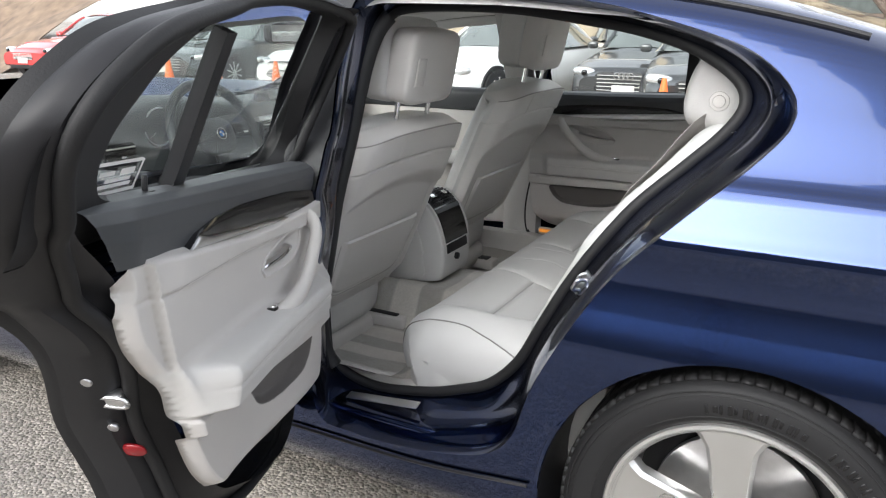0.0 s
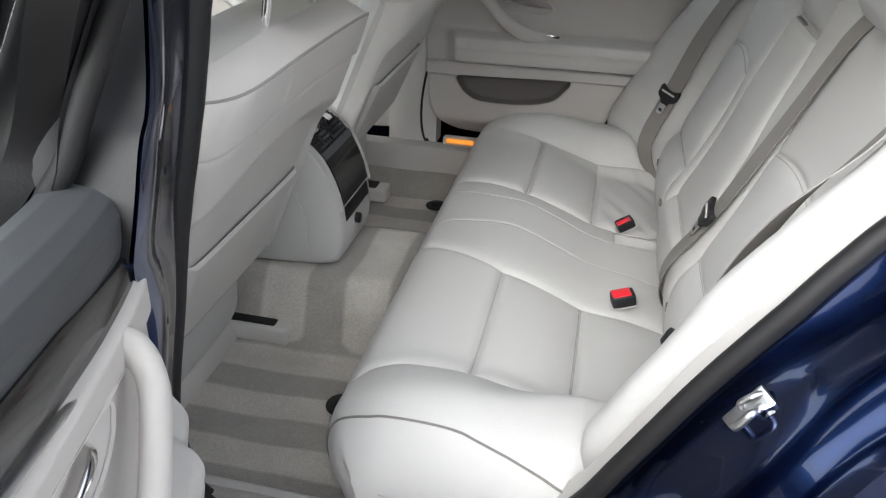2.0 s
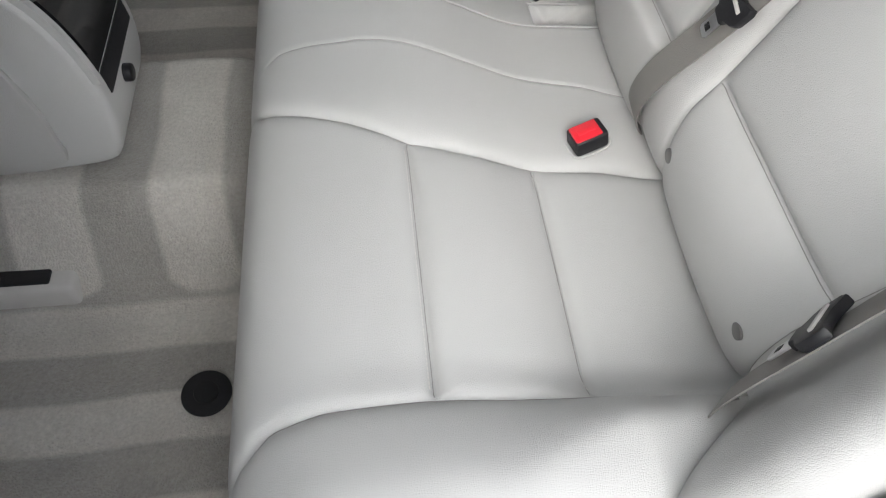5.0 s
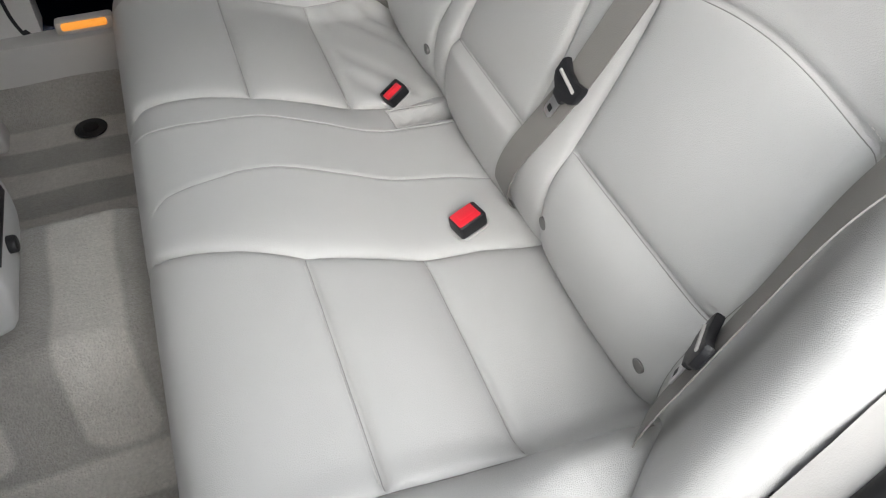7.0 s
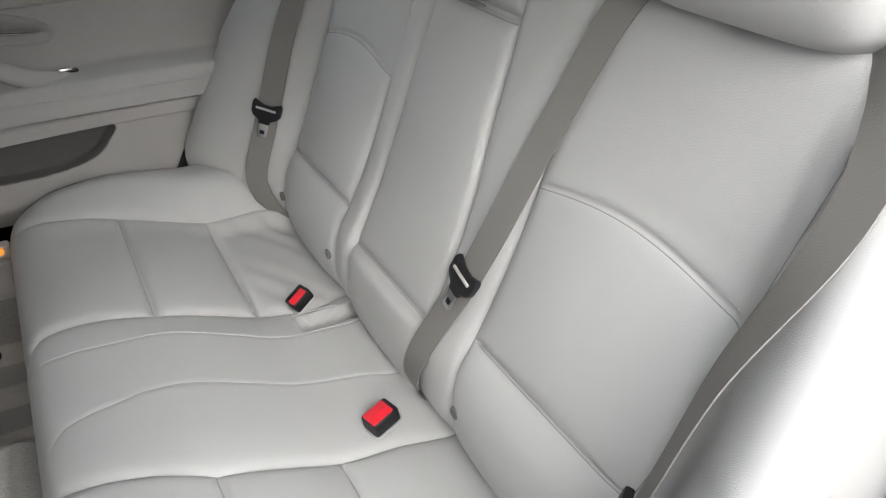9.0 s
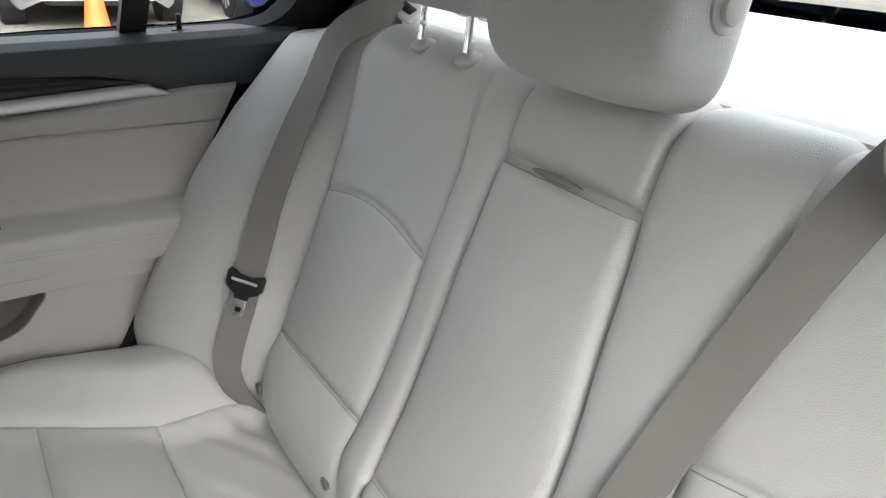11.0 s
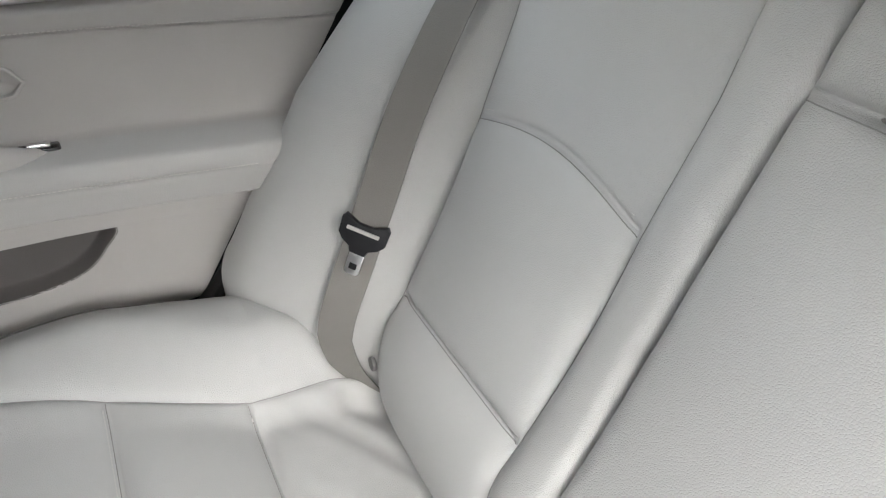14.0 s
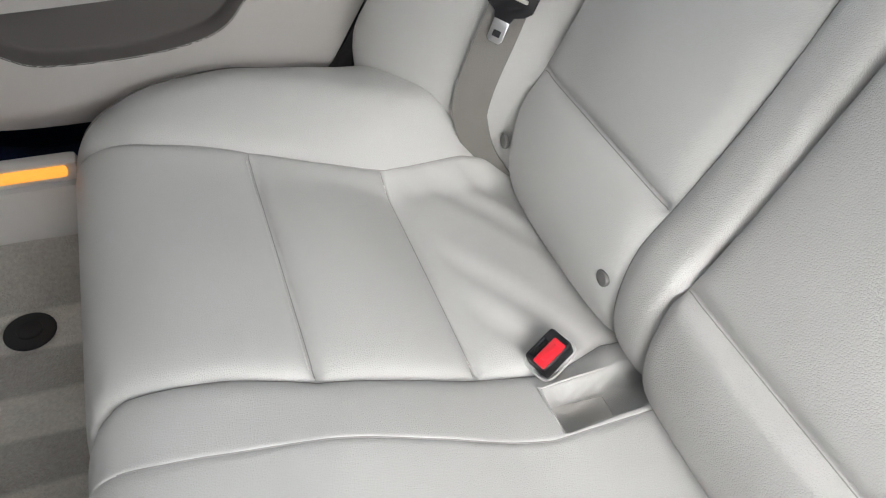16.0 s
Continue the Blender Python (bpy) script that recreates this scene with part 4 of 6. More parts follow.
# ---- rear doors: built closed on the left side; mirrored to the right ----
PANEL = [(-1.12, 0.95), (-1.05, 0.952), (-0.9, 0.944), (-0.7, 0.938), (-0.5, 0.955), (-0.318, 0.966), (-0.322, 0.93), (-0.318, 0.895), (-0.335, 0.84), (-0.372, 0.795), (-0.410, 0.75), (-0.445, 0.66), (-0.505, 0.56), (-0.585, 0.495), (-0.70, 0.465), (-0.82, 0.45), (-0.96, 0.45),
         (-1.06, 0.475), (-1.115, 0.56), (-1.125, 0.75)]
POCKET = [(-1.02, 0.65), (-0.9, 0.652), (-0.71, 0.652), (-0.715, 0.615), (-0.755, 0.583), (-0.84, 0.57), (-0.95, 0.575), (-0.99, 0.59), (-1.015, 0.615)]
HANDLE_DISH = [(-0.945, 0.905), (-0.86, 0.895), (-0.79, 0.872), (-0.765, 0.85), (-0.785, 0.833), (-0.86, 0.836), (-0.92, 0.848), (-0.95, 0.872)]


CUT_D = [(x - 0.10 if x < -0.9 else x - 0.055 * float(ease((z - 0.95) / 0.2)) * (x > -0.45), z - (0.010 if z > 1.3 else 0.0)) for x, z in CUT]


PANEL_L, POCKET_L, DISH_L = loop(PANEL, 120), loop(POCKET, 90), loop(HANDLE_DISH, 90)


def panel_depth(x, z):
    """How far the inner trim stands in from the side of the car."""
    P = np.stack([x, z], -1)
    flat = ease((-0.37 - x) / 0.07)
    n = 0.170 + 0.020 * flat * ease((z - 0.648) / 0.008) * ease((0.80 - z) / 0.05) + 0.020 * ease((0.70 - z) / 0.02) * ease((z - 0.45) / 0.08) + 0.006 * ease((z - 0.70) / 0.05) - 0.03 * ease((0.52 - z) / 0.07)
    n = n + 0.010 * flat * ease((z - 0.90) / 0.006) * ease((x + 1.16) / 0.1)
    n = n - 0.0035 * np.exp(-np.abs(z - 0.902) / 0.0035)
    arm = ease((-0.425 - x) / 0.05) * ease((x + 1.06) / 0.04)
    top = ease((0.784 - z) / 0.016)
    under = ease((z - 0.688) / 0.016)
    n = n + (0.054 - 0.026 * ease((-0.62 - x) / 0.45)) * arm * np.clip(top, 0, 1) ** 0.7 * under
    n = n - 0.003 * np.exp(-np.abs(z - 0.738) / 0.003) * arm
    d = signed(POCKET_L, P)
    n = n - 0.030 * ease(-d / 0.008)
    d = signed(DISH_L, P)
    n = n - 0.022 * ease(-d / 0.03)
    # the upper trim with the armrest stands proud of the base, up to a slanting edge
    sl = -((x + 0.352) * 0.957 - (z - 0.955) * 0.29)
    n = n + 0.016 * ease(sl / 0.006) * ease((z - 0.69) / 0.008)
    edge = signed(PANEL_L, P)
    return n - 0.03 * np.clip(1 + edge / 0.014, 0, 1) ** 2


def side_y(y, side):
    return side * (0.93 - y)


def build_door(side, m, label, skin_on):
    door = thing("rear_door", label, "car door")
    V = np.linspace

    def inner(x, z):
        return np.stack([x, side_y(panel_depth(x, z), side), z], -1)
    fl = side > 0

    # inside of the pocket, with the overhang's shade put into its colour
    clip_mesh("pocket_lining", V(-1.03, -0.69, 150), V(0.55, 0.67, 70), lambda P: -signed(POCKET_L, P) + 0.0015, inner, POCKET_SHADE, door, "map pocket inside, coloured dark for its shade", flip=fl)

    def strip(nm, z0, z1, mt, lab="", xs=V(-1.20, -0.32, 200)):
        return clip_mesh(nm, xs, V(z0, z1, max(int((z1 - z0) / 0.003), 6)), lambda P: np.minimum(np.minimum(-signed(PANEL_L, P), signed(POCKET_L, P) + 0.0005), 1.0 if side < 0 else 0.468 * (P[:, 1] - 0.957) - 0.884 * (P[:, 0] + 0.362)), inner, mt, door, lab, flip=fl)
    strip("upper_panel", 0.90, 0.965, DOOR_VINYL)
    strip("middle_panel", 0.780, 0.90, DOOR_VINYL)
    strip("armrest", 0.692, 0.780, PAD, "padded pale leather armrest")
    strip("lower_panel", 0.415, 0.692, DOOR_VINYL, "pale lower door panel with a map pocket")
    # black sheet behind the trim's slanting edge, in place of the gap's shade
    if side > 0:
        clip_mesh("edge_gap", V(-0.75, -0.30, 60), V(0.42, 0.97, 60), lambda P: np.minimum(-signed(PANEL_L, P), 0.02 - 0.468 * (P[:, 1] - 0.957) + 0.884 * (P[:, 0] + 0.362)), lambda x, z: np.stack([x, side_y(0.165, side) + 0 * x, z], -1), BLACK, door, "black sheet for the shade behind the trim's edge", flip=fl)
    for z, x1 in ((0.905, -0.385), (0.7425, -0.52)):
        stitches("stitching", lambda x, zz=z: inner(x, zz + 0 * x) + np.array((0, -side * 0.0015, 0)), -1.0, x1, door)
    # soft black shoulder below the glass
    def shoulder(x, v):
        t = np.clip(v, 0, 1)
        n = np.interp(t, [0, 0.12, 0.3, 0.42, 0.55, 0.75, 1.0], [0.118, 0.135, 0.165, 0.180, 0.188, 0.188, 0.180])
        drop = np.interp(t, [0, 0.12, 0.3, 0.42, 0.55, 0.75, 1.0], [0.0, -0.004, 0.002, 0.012, 0.03, 0.06, 0.105])
        ztop = np.interp(x, [-1.1, -0.6, -0.22], [1.028, 1.036, 1.05])
        zbot = np.interp(x, [-1.1, -0.9, -0.7, -0.5, -0.335], [0.953, 0.940, 0.933, 0.948, 0.956])
        z = ztop - drop / 0.105 * (ztop - zbot)
        n = n - 0.035 * ease((x + 0.34) / 0.11) * t
        return np.stack([x, side_y(n, side), z], -1)
    put_xs = V(-1.195, -0.225, 100)

    def keep_sh(P):
        return np.minimum(-0.225 - 0.10 * np.clip(P[:, 1] - 0.25, 0, 1) - P[:, 0], P[:, 0] + 1.13)
    clip_mesh("shoulder", put_xs, V(0, 1, 40), keep_sh, shoulder, SOFT_BLACK, door, "soft black shoulder trim", flip=not fl)
    # dark gloss trim over a satin strip that ends in a point
    xs = V(-1.115, -0.468, 110)
    zb = np.interp(xs, [-1.17, -0.9, -0.7, -0.5, -0.468], [0.915, 0.930, 0.936, 0.947, 0.950])
    zm = zb + np.interp(xs, [-1.17, -0.9, -0.7, -0.55, -0.505, -0.468], [0.007, 0.018, 0.022, 0.023, 0.022, 0.0015] if side > 0 else [0.004, 0.006, 0.008, 0.012, 0.020, 0.0015])
    zt = np.maximum(np.interp(xs, [-1.17, -0.9, -0.7, -0.58, -0.505, -0.468], [0.960, 0.986, 0.989, 0.984, 0.970, 0.9515]), zm)

    def band(za, zc, n0, k):
        rows = []
        for t in V(0, 1, 7):
            z = za * (1 - t) + zc * t
            rows.append(np.stack([xs, side_y(n0 + k * np.sin(np.pi * t) ** 0.5, side) + 0 * xs, z], -1))
        back = [np.stack([xs, side_y(n0 - 0.012, side) + 0 * xs, z], -1) for z in (zc, za)]
        return sheet_bm(np.array(rows + back), close_u=True)
    part("wood_trim", band(zm, zt, 0.1905, 0.003), GLOSS_BLACK, door, "dark polished wood trim")
    part("satin_strip", band(zb, zm, 0.193, 0.005), SATIN, door, "satin silver trim strip")
    # pull handle
    pts = spline([(-0.995, side_y(0.18, side), 0.922), (-0.985, side_y(0.207, side), 0.917), (-0.965, side_y(0.224, side), 0.892), (-0.93, side_y(0.230, side), 0.855), (-0.885, side_y(0.234, side), 0.815), (-0.835, side_y(0.234, side), 0.785),
                  (-0.775, side_y(0.226, side), 0.766), (-0.74, side_y(0.21, side), 0.768)], 44)
    part("pull_handle", tube_bm(pts, np.interp(np.arange(44), [0, 5, 20, 36, 43], [0.014, 0.013, 0.013, 0.016, 0.010]), 14, flat=1.25), DOOR_VINYL, door, "pale curved pull handle")
    # chrome release lever with its bezel
    lever = spline([(-0.925, side_y(0.170, side), 0.872), (-0.90, side_y(0.186, side), 0.868), (-0.85, side_y(0.188, side), 0.858), (-0.80, side_y(0.180, side), 0.850), (-0.785, side_y(0.165, side), 0.848)], 30)
    part("release_lever", tube_bm(lever, np.interp(np.arange(30), [0, 4, 25, 29], [0.006, 0.010, 0.010, 0.006]), 12, flat=0.5), CHROME, door, "chrome release lever")
    bez = DISH_L[::4]
    nb = panel_depth(bez[:, 0], bez[:, 1])
    part("lever_bezel", tube_bm(np.stack([bez[:, 0], side_y(nb + 0.001, side), bez[:, 1]], 1), 0.003, 6, closed=True, up=(0, 1, 0)), DOOR_VINYL, door)
    # window switch on the armrest
    part("window_switch", box_bm((0.05, 0.022, 0.010), (-0.765, side_y(0.215, side), 0.776), 0.003), GLOSS_BLACK, door, "small black window switch")
    part("switch_key", box_bm((0.026, 0.013, 0.008), (-0.763, side_y(0.215, side), 0.781), 0.003), CHROME, door)
    # lock pin
    part("lock_pin", join_bm(cyl_bm(0.0045, 0.03, (-0.436, side_y(0.145, side), 1.052), 12, 0.0015), box_bm((0.03, 0.018, 0.004), (-0.436, side_y(0.145, side), 1.0415), 0.0018)), BLACK, door)
    # window frame, glass, divider bar
    cut = xz_to_xk(CUT_D)
    ks = V(float(zk(-0.7, 1.02)), float(zk(-0.7, 1.385)), 60)
    fx = V(-1.15, -0.04, 116)
    gl = loop(REAR_GLASS_SIDE, 160)
    mid_r = np.array((-0.62, 1.17))
    rw = mid_r + (gl - mid_r) * (1 + 0.016 / np.linalg.norm(gl - mid_r, axis=1))[:, None]
    hole = xz_to_xk_inset(rw, 0.062)
    pane = xz_to_xk_inset(gl, 0.035)
    clip_mesh("window_frame", fx, ks, lambda P: np.minimum(-signed(cut, P) - 0.006, signed(hole, P)), lambda x, k: skin(x, k, 0.062, side), BLACK, door, "black window frame", flip=not fl)
    R1 = skin(hole[:, 0], hole[:, 1], 0.062, side)
    R0 = skin(pane[:, 0], pane[:, 1], 0.030, side)
    part("window_channel", sheet_bm(np.array([R1, 0.5 * R1 + 0.5 * R0, R0]), close_v=True), RUBBER, door, "black rubber glass channel")
    g = clip_mesh("glass", fx, ks, lambda P: -signed(pane, P) + 0.006, lambda x, k: skin(x, k, 0.035, side), GLASS, door, "clear window glass")
    g.visible_shadow = False
    bar = []
    k0, k1 = float(zk(-0.45, 1.02)), float(zk(-0.45, 1.29))
    for k in V(k0, k1, 16):
        c = (-0.552 + 0.046 * (k - k0) / (k1 - k0)) if side < 0 else (-0.514 + 0.03 * (k - k0) / (k1 - k0))
        bar.append([skin(np.array(c + dx), np.array(k), ins, side) for dx, ins in ((-0.018, 0.030), (0.018, 0.030), (0.020, 0.054), (-0.020, 0.054))])
    part("divider_bar", sheet_bm(np.array(bar), close_v=True), BLACK, door, "black quarter-window divider bar")
    wx = V(-1.15, -0.27, 60)
    part("waist_strip", tube_bm(skin(wx, zk(wx, np.interp(wx, [-1.15, -0.6, -0.27], [1.030, 1.040, 1.052])), 0.020, side), 0.005, 8, up=(0, 1, 0)), SATIN, door, "bright waist strip below the glass")
    if not skin_on:
        for k, wd in enumerate((0.016, 0.020, 0.012, 0.018)):
            z0 = 1.048 + 0.0055 * k
            P = [[skin(np.array(x), zk(np.array(x), np.array(z)), 0.0375, side) for z in (z0, z0 + 0.0018)] for x in V(-0.470, -0.470 + wd, 4)]
            part("etched_mark", sheet_bm(np.array(P)), WHITE_PAINT, door)
    if skin_on:
        # sticker on the quarter glass: a pale border and rows of unreadable writing
        st = new("sticker")
        st.parent = door
        st["label"] = "white bordered sticker on the quarter glass"

        def tag(nm, x0, x1, z0, z1):
            P = [[skin(np.array(x), zk(np.array(x), np.array(z)), 0.0375, side) for z in (z0, z1)] for x in V(x0, x1, 6)]
            part(nm, sheet_bm(np.array(P)), WHITE_PAINT, st)
        for q in ((-0.418, -0.285, 1.104, 1.109), (-0.425, -0.30, 1.064, 1.069), (-0.424, -0.418, 1.066, 1.107)):
            tag("sticker_border", *q)
        for q in ((-0.405, -0.365, 1.088, 1.097), (-0.40, -0.33, 1.080, 1.085), (-0.405, -0.31, 1.073, 1.078), (-0.35, -0.31, 1.090, 1.096)):
            tag("writing_bar", *q)
        low = np.unique(np.r_[V(0.1, float(zk(-0.7, 1.385)), 110), SK[(SK > 0.1) & (SK < 1.3)]])
        clip_mesh("outer_skin", V(-1.18, -0.03, 130), low, lambda P: np.minimum(-signed(cut, P) - 0.004, signed(pane, P)), lambda x, k: skin(x, k, 0.0, side), PAINT, door, "dark blue painted outer panel")
        # edge of the door, from the skin round to the inner trim
        a, b = paired(CUT_D, SEALLINE, 240)
        A = skin(a[:, 0], zk(a[:, 0], a[:, 1]), 0.0, side)
        ring = [A]
        for w, ins in ((0.0, 0.012), (0.015, 0.016), (0.03, 0.022)):
            q = a * (1 - w) + b * w
            ring.append(skin(q[:, 0], zk(q[:, 0], q[:, 1]), ins, side))
        # the painted hem is coloured black here, in place of the shade on it
        part("door_edge", sheet_bm(np.array(ring), close_v=True), RUBBER, door, "painted door edge, drawn black for its shade")
        tail = [ring[-1]]
        for w, d, du in ((0.06, 0.055, 0.040), (0.14, 0.078, 0.055), (0.4, 0.09, 0.072), (0.8, 0.115, 0.078), (1.05, 0.14, 0.070)):
            w = w - 0.4 * w * ease((a[:, 1:] - 0.90) / 0.22)
            q = a * (1 - w) + b * w
            d = d + (du - d) * ease((q[:, 1] - 0.90) / 0.22)
            tail.append(np.stack([q[:, 0], side * (np.abs(skin(q[:, 0], zk(q[:, 0], q[:, 1]), 0.0, side)[:, 1]) - d), q[:, 1]], 1))
        part("door_inner_frame", sheet_bm(np.array(tail), close_v=True), BLACK, door, "black inner door frame and latch face")
        q = a * 0.55 + b * 0.45
        part("frame_seal", tube_bm(np.stack([q[:, 0], side * (np.abs(skin(q[:, 0], zk(q[:, 0], q[:, 1]), 0.0, side)[:, 1]) - (0.108 - 0.022 * ease((q[:, 1] - 0.90) / 0.22))), q[:, 1]], 1), 0.012, 10, closed=True, up=(0, 1, 0)), RUBBER, door, "black rubber door seal")
        # latch, screws and warning lamp in the rear edge
        edge_m = Matrix.Translation((-0.405, side * 0.845, 0.735)) @ pose(0, 0, 0, 0, 32, 0)
        part("latch", moved(join_bm(box_bm((0.02, 0.03, 0.03), (0.0, 0.01, 0.0), 0.005), tube_bm(spline([(0.008, -0.035, 0.012), (0.008, 0.02, 0.010), (0.008, 0.03, 0), (0.008, 0.02, -0.012), (0.008, -0.035, -0.004)], 24), 0.004, 8)), edge_m), STEEL, door, "zinc door latch")
        for dz in (0.055, -0.06):
            part("latch_screw", moved(cyl_bm(0.009, 0.008, (0.012, -0.01, dz), 16, 0.002, "x"), edge_m), STEEL, door)
        part("edge_reflector", moved(cushion_bm(0.012, 0.032, 0.044, n=6, power=2.3), edge_m @ Matrix.Translation((0.012, 0.0, -0.125))), REFLECTOR, door, "red oval edge reflector")
    inside = ("upper_panel", "middle_panel", "armrest", "lower_panel", "pocket_lining", "stitching", "shoulder", "wood_trim", "satin_strip", "pull_handle", "release_lever", "lever_bezel", "window_switch", "switch_key")
    for ob in list(door.children):
        ob.matrix_parent_inverse = Matrix()
        if ob.name.split(".")[0] in inside:
            for v in ob.data.vertices:
                v.co.y -= side * 0.036 * float(ease((-0.62 - v.co.x) / 0.45))
    door.matrix_world = m
    return door


OPEN = pose(-1.2027, -1.0413, -0.0408, 0.0, -4.87, -67.64) @ Matrix.Translation((1.10, 0.93, 0))
build_door(-1, OPEN, "open rear car door with pale leather panel and dark wood trim", True)
build_door(1, Matrix(), "closed rear car door with grey vinyl panel and dark trim", False)
# seal round the closed door's opening
_b = loop(SEALLINE, 260)
part("door_seal", tube_bm(np.stack([_b[:, 0], inner_y(_b[:, 1]) - 0.004, _b[:, 1]], 1), 0.0125, 8, closed=True, up=(0, 1, 0)), RUBBER, CAR, "black rubber door seal")

# ---- front seats ----
def seat_shell(u, v):
    """Back of a front seat in its own frame: u across (-1..1), v up (0..1); x to the rear, y across, z along the back."""
    half = smooth_interp(v * 3, np.array([0, 0.12, 0.35, 0.6, 0.8, 0.92, 1.0]) * 3, [0.225, 0.25, 0.265, 0.276, 0.280, 0.270, 0.240])
    y = half * np.sin(np.clip(u, -1, 1) * np.pi / 2 * 0.98) / math.sin(np.pi / 2 * 0.98)
    z = 0.66 * np.minimum(v, 0.94) + 0.010 * np.sin(np.clip((v - 0.94) / 0.06, 0, 1) * np.pi / 2) - 0.058 * np.abs(u) ** 3.5 * ease((v - 0.5) / 0.5)
    # sides and top wrap forwards
    x = -0.065 * np.abs(u) ** 6 - 0.060 * np.clip((v - 0.94) / 0.06, 0, 1) ** 1.5 - 0.02 * ease((0.12 - v) / 0.12)
    # a hollow for the knees below a curved step; a band sewn on above it
    step = 0.73 - 0.16 * np.abs(u) ** 2.2
    x = x - 0.030 * ease((step - v) / 0.11) * ease((0.90 - np.abs(u)) / 0.20)
    seam = 0.815 - 0.035 * u**2
    x = x + 0.005 * ease((v - seam) / 0.018) - 0.006 * np.exp(-((v - seam) / 0.005) ** 2)
    return np.stack([x, y, z], -1)


def build_front_seat(cy, base, lean, label, label_group):
    seat = thing("car_seat", label, "car seat", label_group)
    m = Matrix.Translation((base[0], cy, base[1])) @ pose(0, 0, 0, 0, lean, 0)
    U, Vv = np.linspace(-1, 1, 70), np.linspace(0, 1, 190)
    UU, VV = np.meshgrid(U, Vv, indexing="ij")
    P = seat_shell(UU, VV)
    part("seat_back", moved(sheet_bm(P), m), SEATBACK, seat, "pale grey leather seat back")
    for k in (0, -1):
        F_edge = P[k].copy()
        F_edge[:, 0] = np.minimum(F_edge[:, 0], -0.09)
        F_edge[:, 2] -= 0.03 * ease((Vv - 0.8) / 0.2)
        part("side_gusset", moved(sheet_bm(np.array([P[k], 0.5 * (P[k] + F_edge) + (0, 0.006 * (1 if k else -1), 0), F_edge])), m), LEATHER, seat)
    T_edge = P[:, -1].copy()
    T_edge[:, 0] = np.minimum(T_edge[:, 0], -0.09) - 0.055 * np.cos(U * np.pi / 2) ** 0.5
    T_edge[:, 2] -= 0.03
    part("top_gusset", moved(sheet_bm(np.array([P[:, -1], T_edge])), m), LEATHER, seat)
    # front of the backrest closes the shell
    F = P.copy()
    F[..., 0] = np.minimum(P[..., 0], -0.09) - 0.055 * np.cos(UU * np.pi / 2) ** 0.5
    F[..., 2] -= 0.03 * ease((VV - 0.8) / 0.2)
    part("backrest_front", moved(sheet_bm(F), m), LEATHER, seat)
    # piping along the top edge, and a sewn seam down the band
    s = seat_shell(U * 0.985, np.full(70, 0.948))
    part("piping", moved(tube_bm(s + (0.0015, 0, 0), 0.0024, 6), m), SEAM_DARK, seat)
    for du in (-0.012, 0.012):
        s = seat_shell(np.full(20, -0.30 + du), np.linspace(0.815, 0.945, 20))
        part("sewn_seam", moved(tube_bm(s + (0.0002, 0, 0), 0.0006, 5), m), THREAD, seat)
    # map pocket: a taut panel standing off the back
    pu, pv = np.linspace(-0.58, 0.58, 60), np.linspace(0, 1, 50)
    A, B = np.meshgrid(pu, pv, indexing="ij")
    topv = 0.415 + 0.0 * A
    rows = 0.105 + 0.06 * np.clip(np.abs(A) / 0.58, 0, 1) ** 6
    Vp = rows + (topv - rows) * B
    Q = seat_shell(A, Vp)
    rim = np.minimum(np.minimum((0.58 - np.abs(A)) / 0.06, B / 0.10), 1)
    Q[..., 0] += -0.003 + 0.009 * ease(rim) + 0.006 * B**2 * ease(rim)
    # the rim folds over at the top
    lip = Q[:, -1].copy()
    lip[:, 0] -= 0.011 * ease((0.58 - np.abs(pu)) / 0.06)
    Q = np.concatenate([Q, (0.4 * Q[:, -1] + 0.6 * lip + (0, 0, 0.004))[:, None], (lip - (0, 0, 0.004))[:, None]], 1)
    part("map_pocket", moved(sheet_bm(Q), m), SEATBACK, seat, "pale seat-back map pocket")
    edge = seat_shell(np.r_[np.full(12, -0.585), np.linspace(-0.585, 0.585, 40), np.full(12, 0.585)], np.r_[np.linspace(0.40, 0.17, 12), 0.102 + 0.06 * np.abs(np.linspace(-1, 1, 40)) ** 6, np.linspace(0.17, 0.40, 12)])
    part("pocket_seam", moved(tube_bm(edge + (0.0, 0, 0), 0.0014, 5), m), SEAM_DARK, seat)
    # cushion, side shield and rail
    part("seat_cushion", moved(cushion_bm(0.52, 0.17, 0.50, n=16, power=4.5), Matrix.Translation((base[0] - 0.31, cy, base[1] + 0.0)) @ pose(0, 0, 0, 0, 6, 0)), LEATHER, seat)
    part("seat_base", box_bm((0.46, 0.42, 0.10), (base[0] - 0.30, cy, base[1] - 0.145), 0.03, 3), GREY_PLASTIC, seat, "grey plastic seat base")
    for dy in (0.19 if cy < 0 else 0.165,):
        rail = new("seat_rail")
        rail.parent = seat
        rail["label"] = "grey plastic seat-rail end cover with a black slot"
        part("rail_cover", box_bm((0.16, 0.066, 0.044), (-1.275, cy + dy, 0.312), 0.010, 3), GREY_PLASTIC, rail)
        part("rail_slot", box_bm((0.115, 0.046, 0.012), (-1.285, cy + dy, 0.3315), 0.003), BLACK, rail)
        if cy > 0:
            part("rail_bracket", box_bm((0.055, 0.034, 0.075), (-1.325, cy + dy, 0.365), 0.010, 2), BLACK, rail, "black rail bracket")
        part("rail", box_bm((0.42, 0.03, 0.03), (-1.56, cy + dy, 0.30), 0.004), STEEL, rail)
    # headrest on two chrome posts, with a front pad
    top = m @ Vector((-0.06, 0, 0.605))
    hm = Matrix.Translation(top) @ pose(0, 0, 0, 0, lean * 0.5, 0)
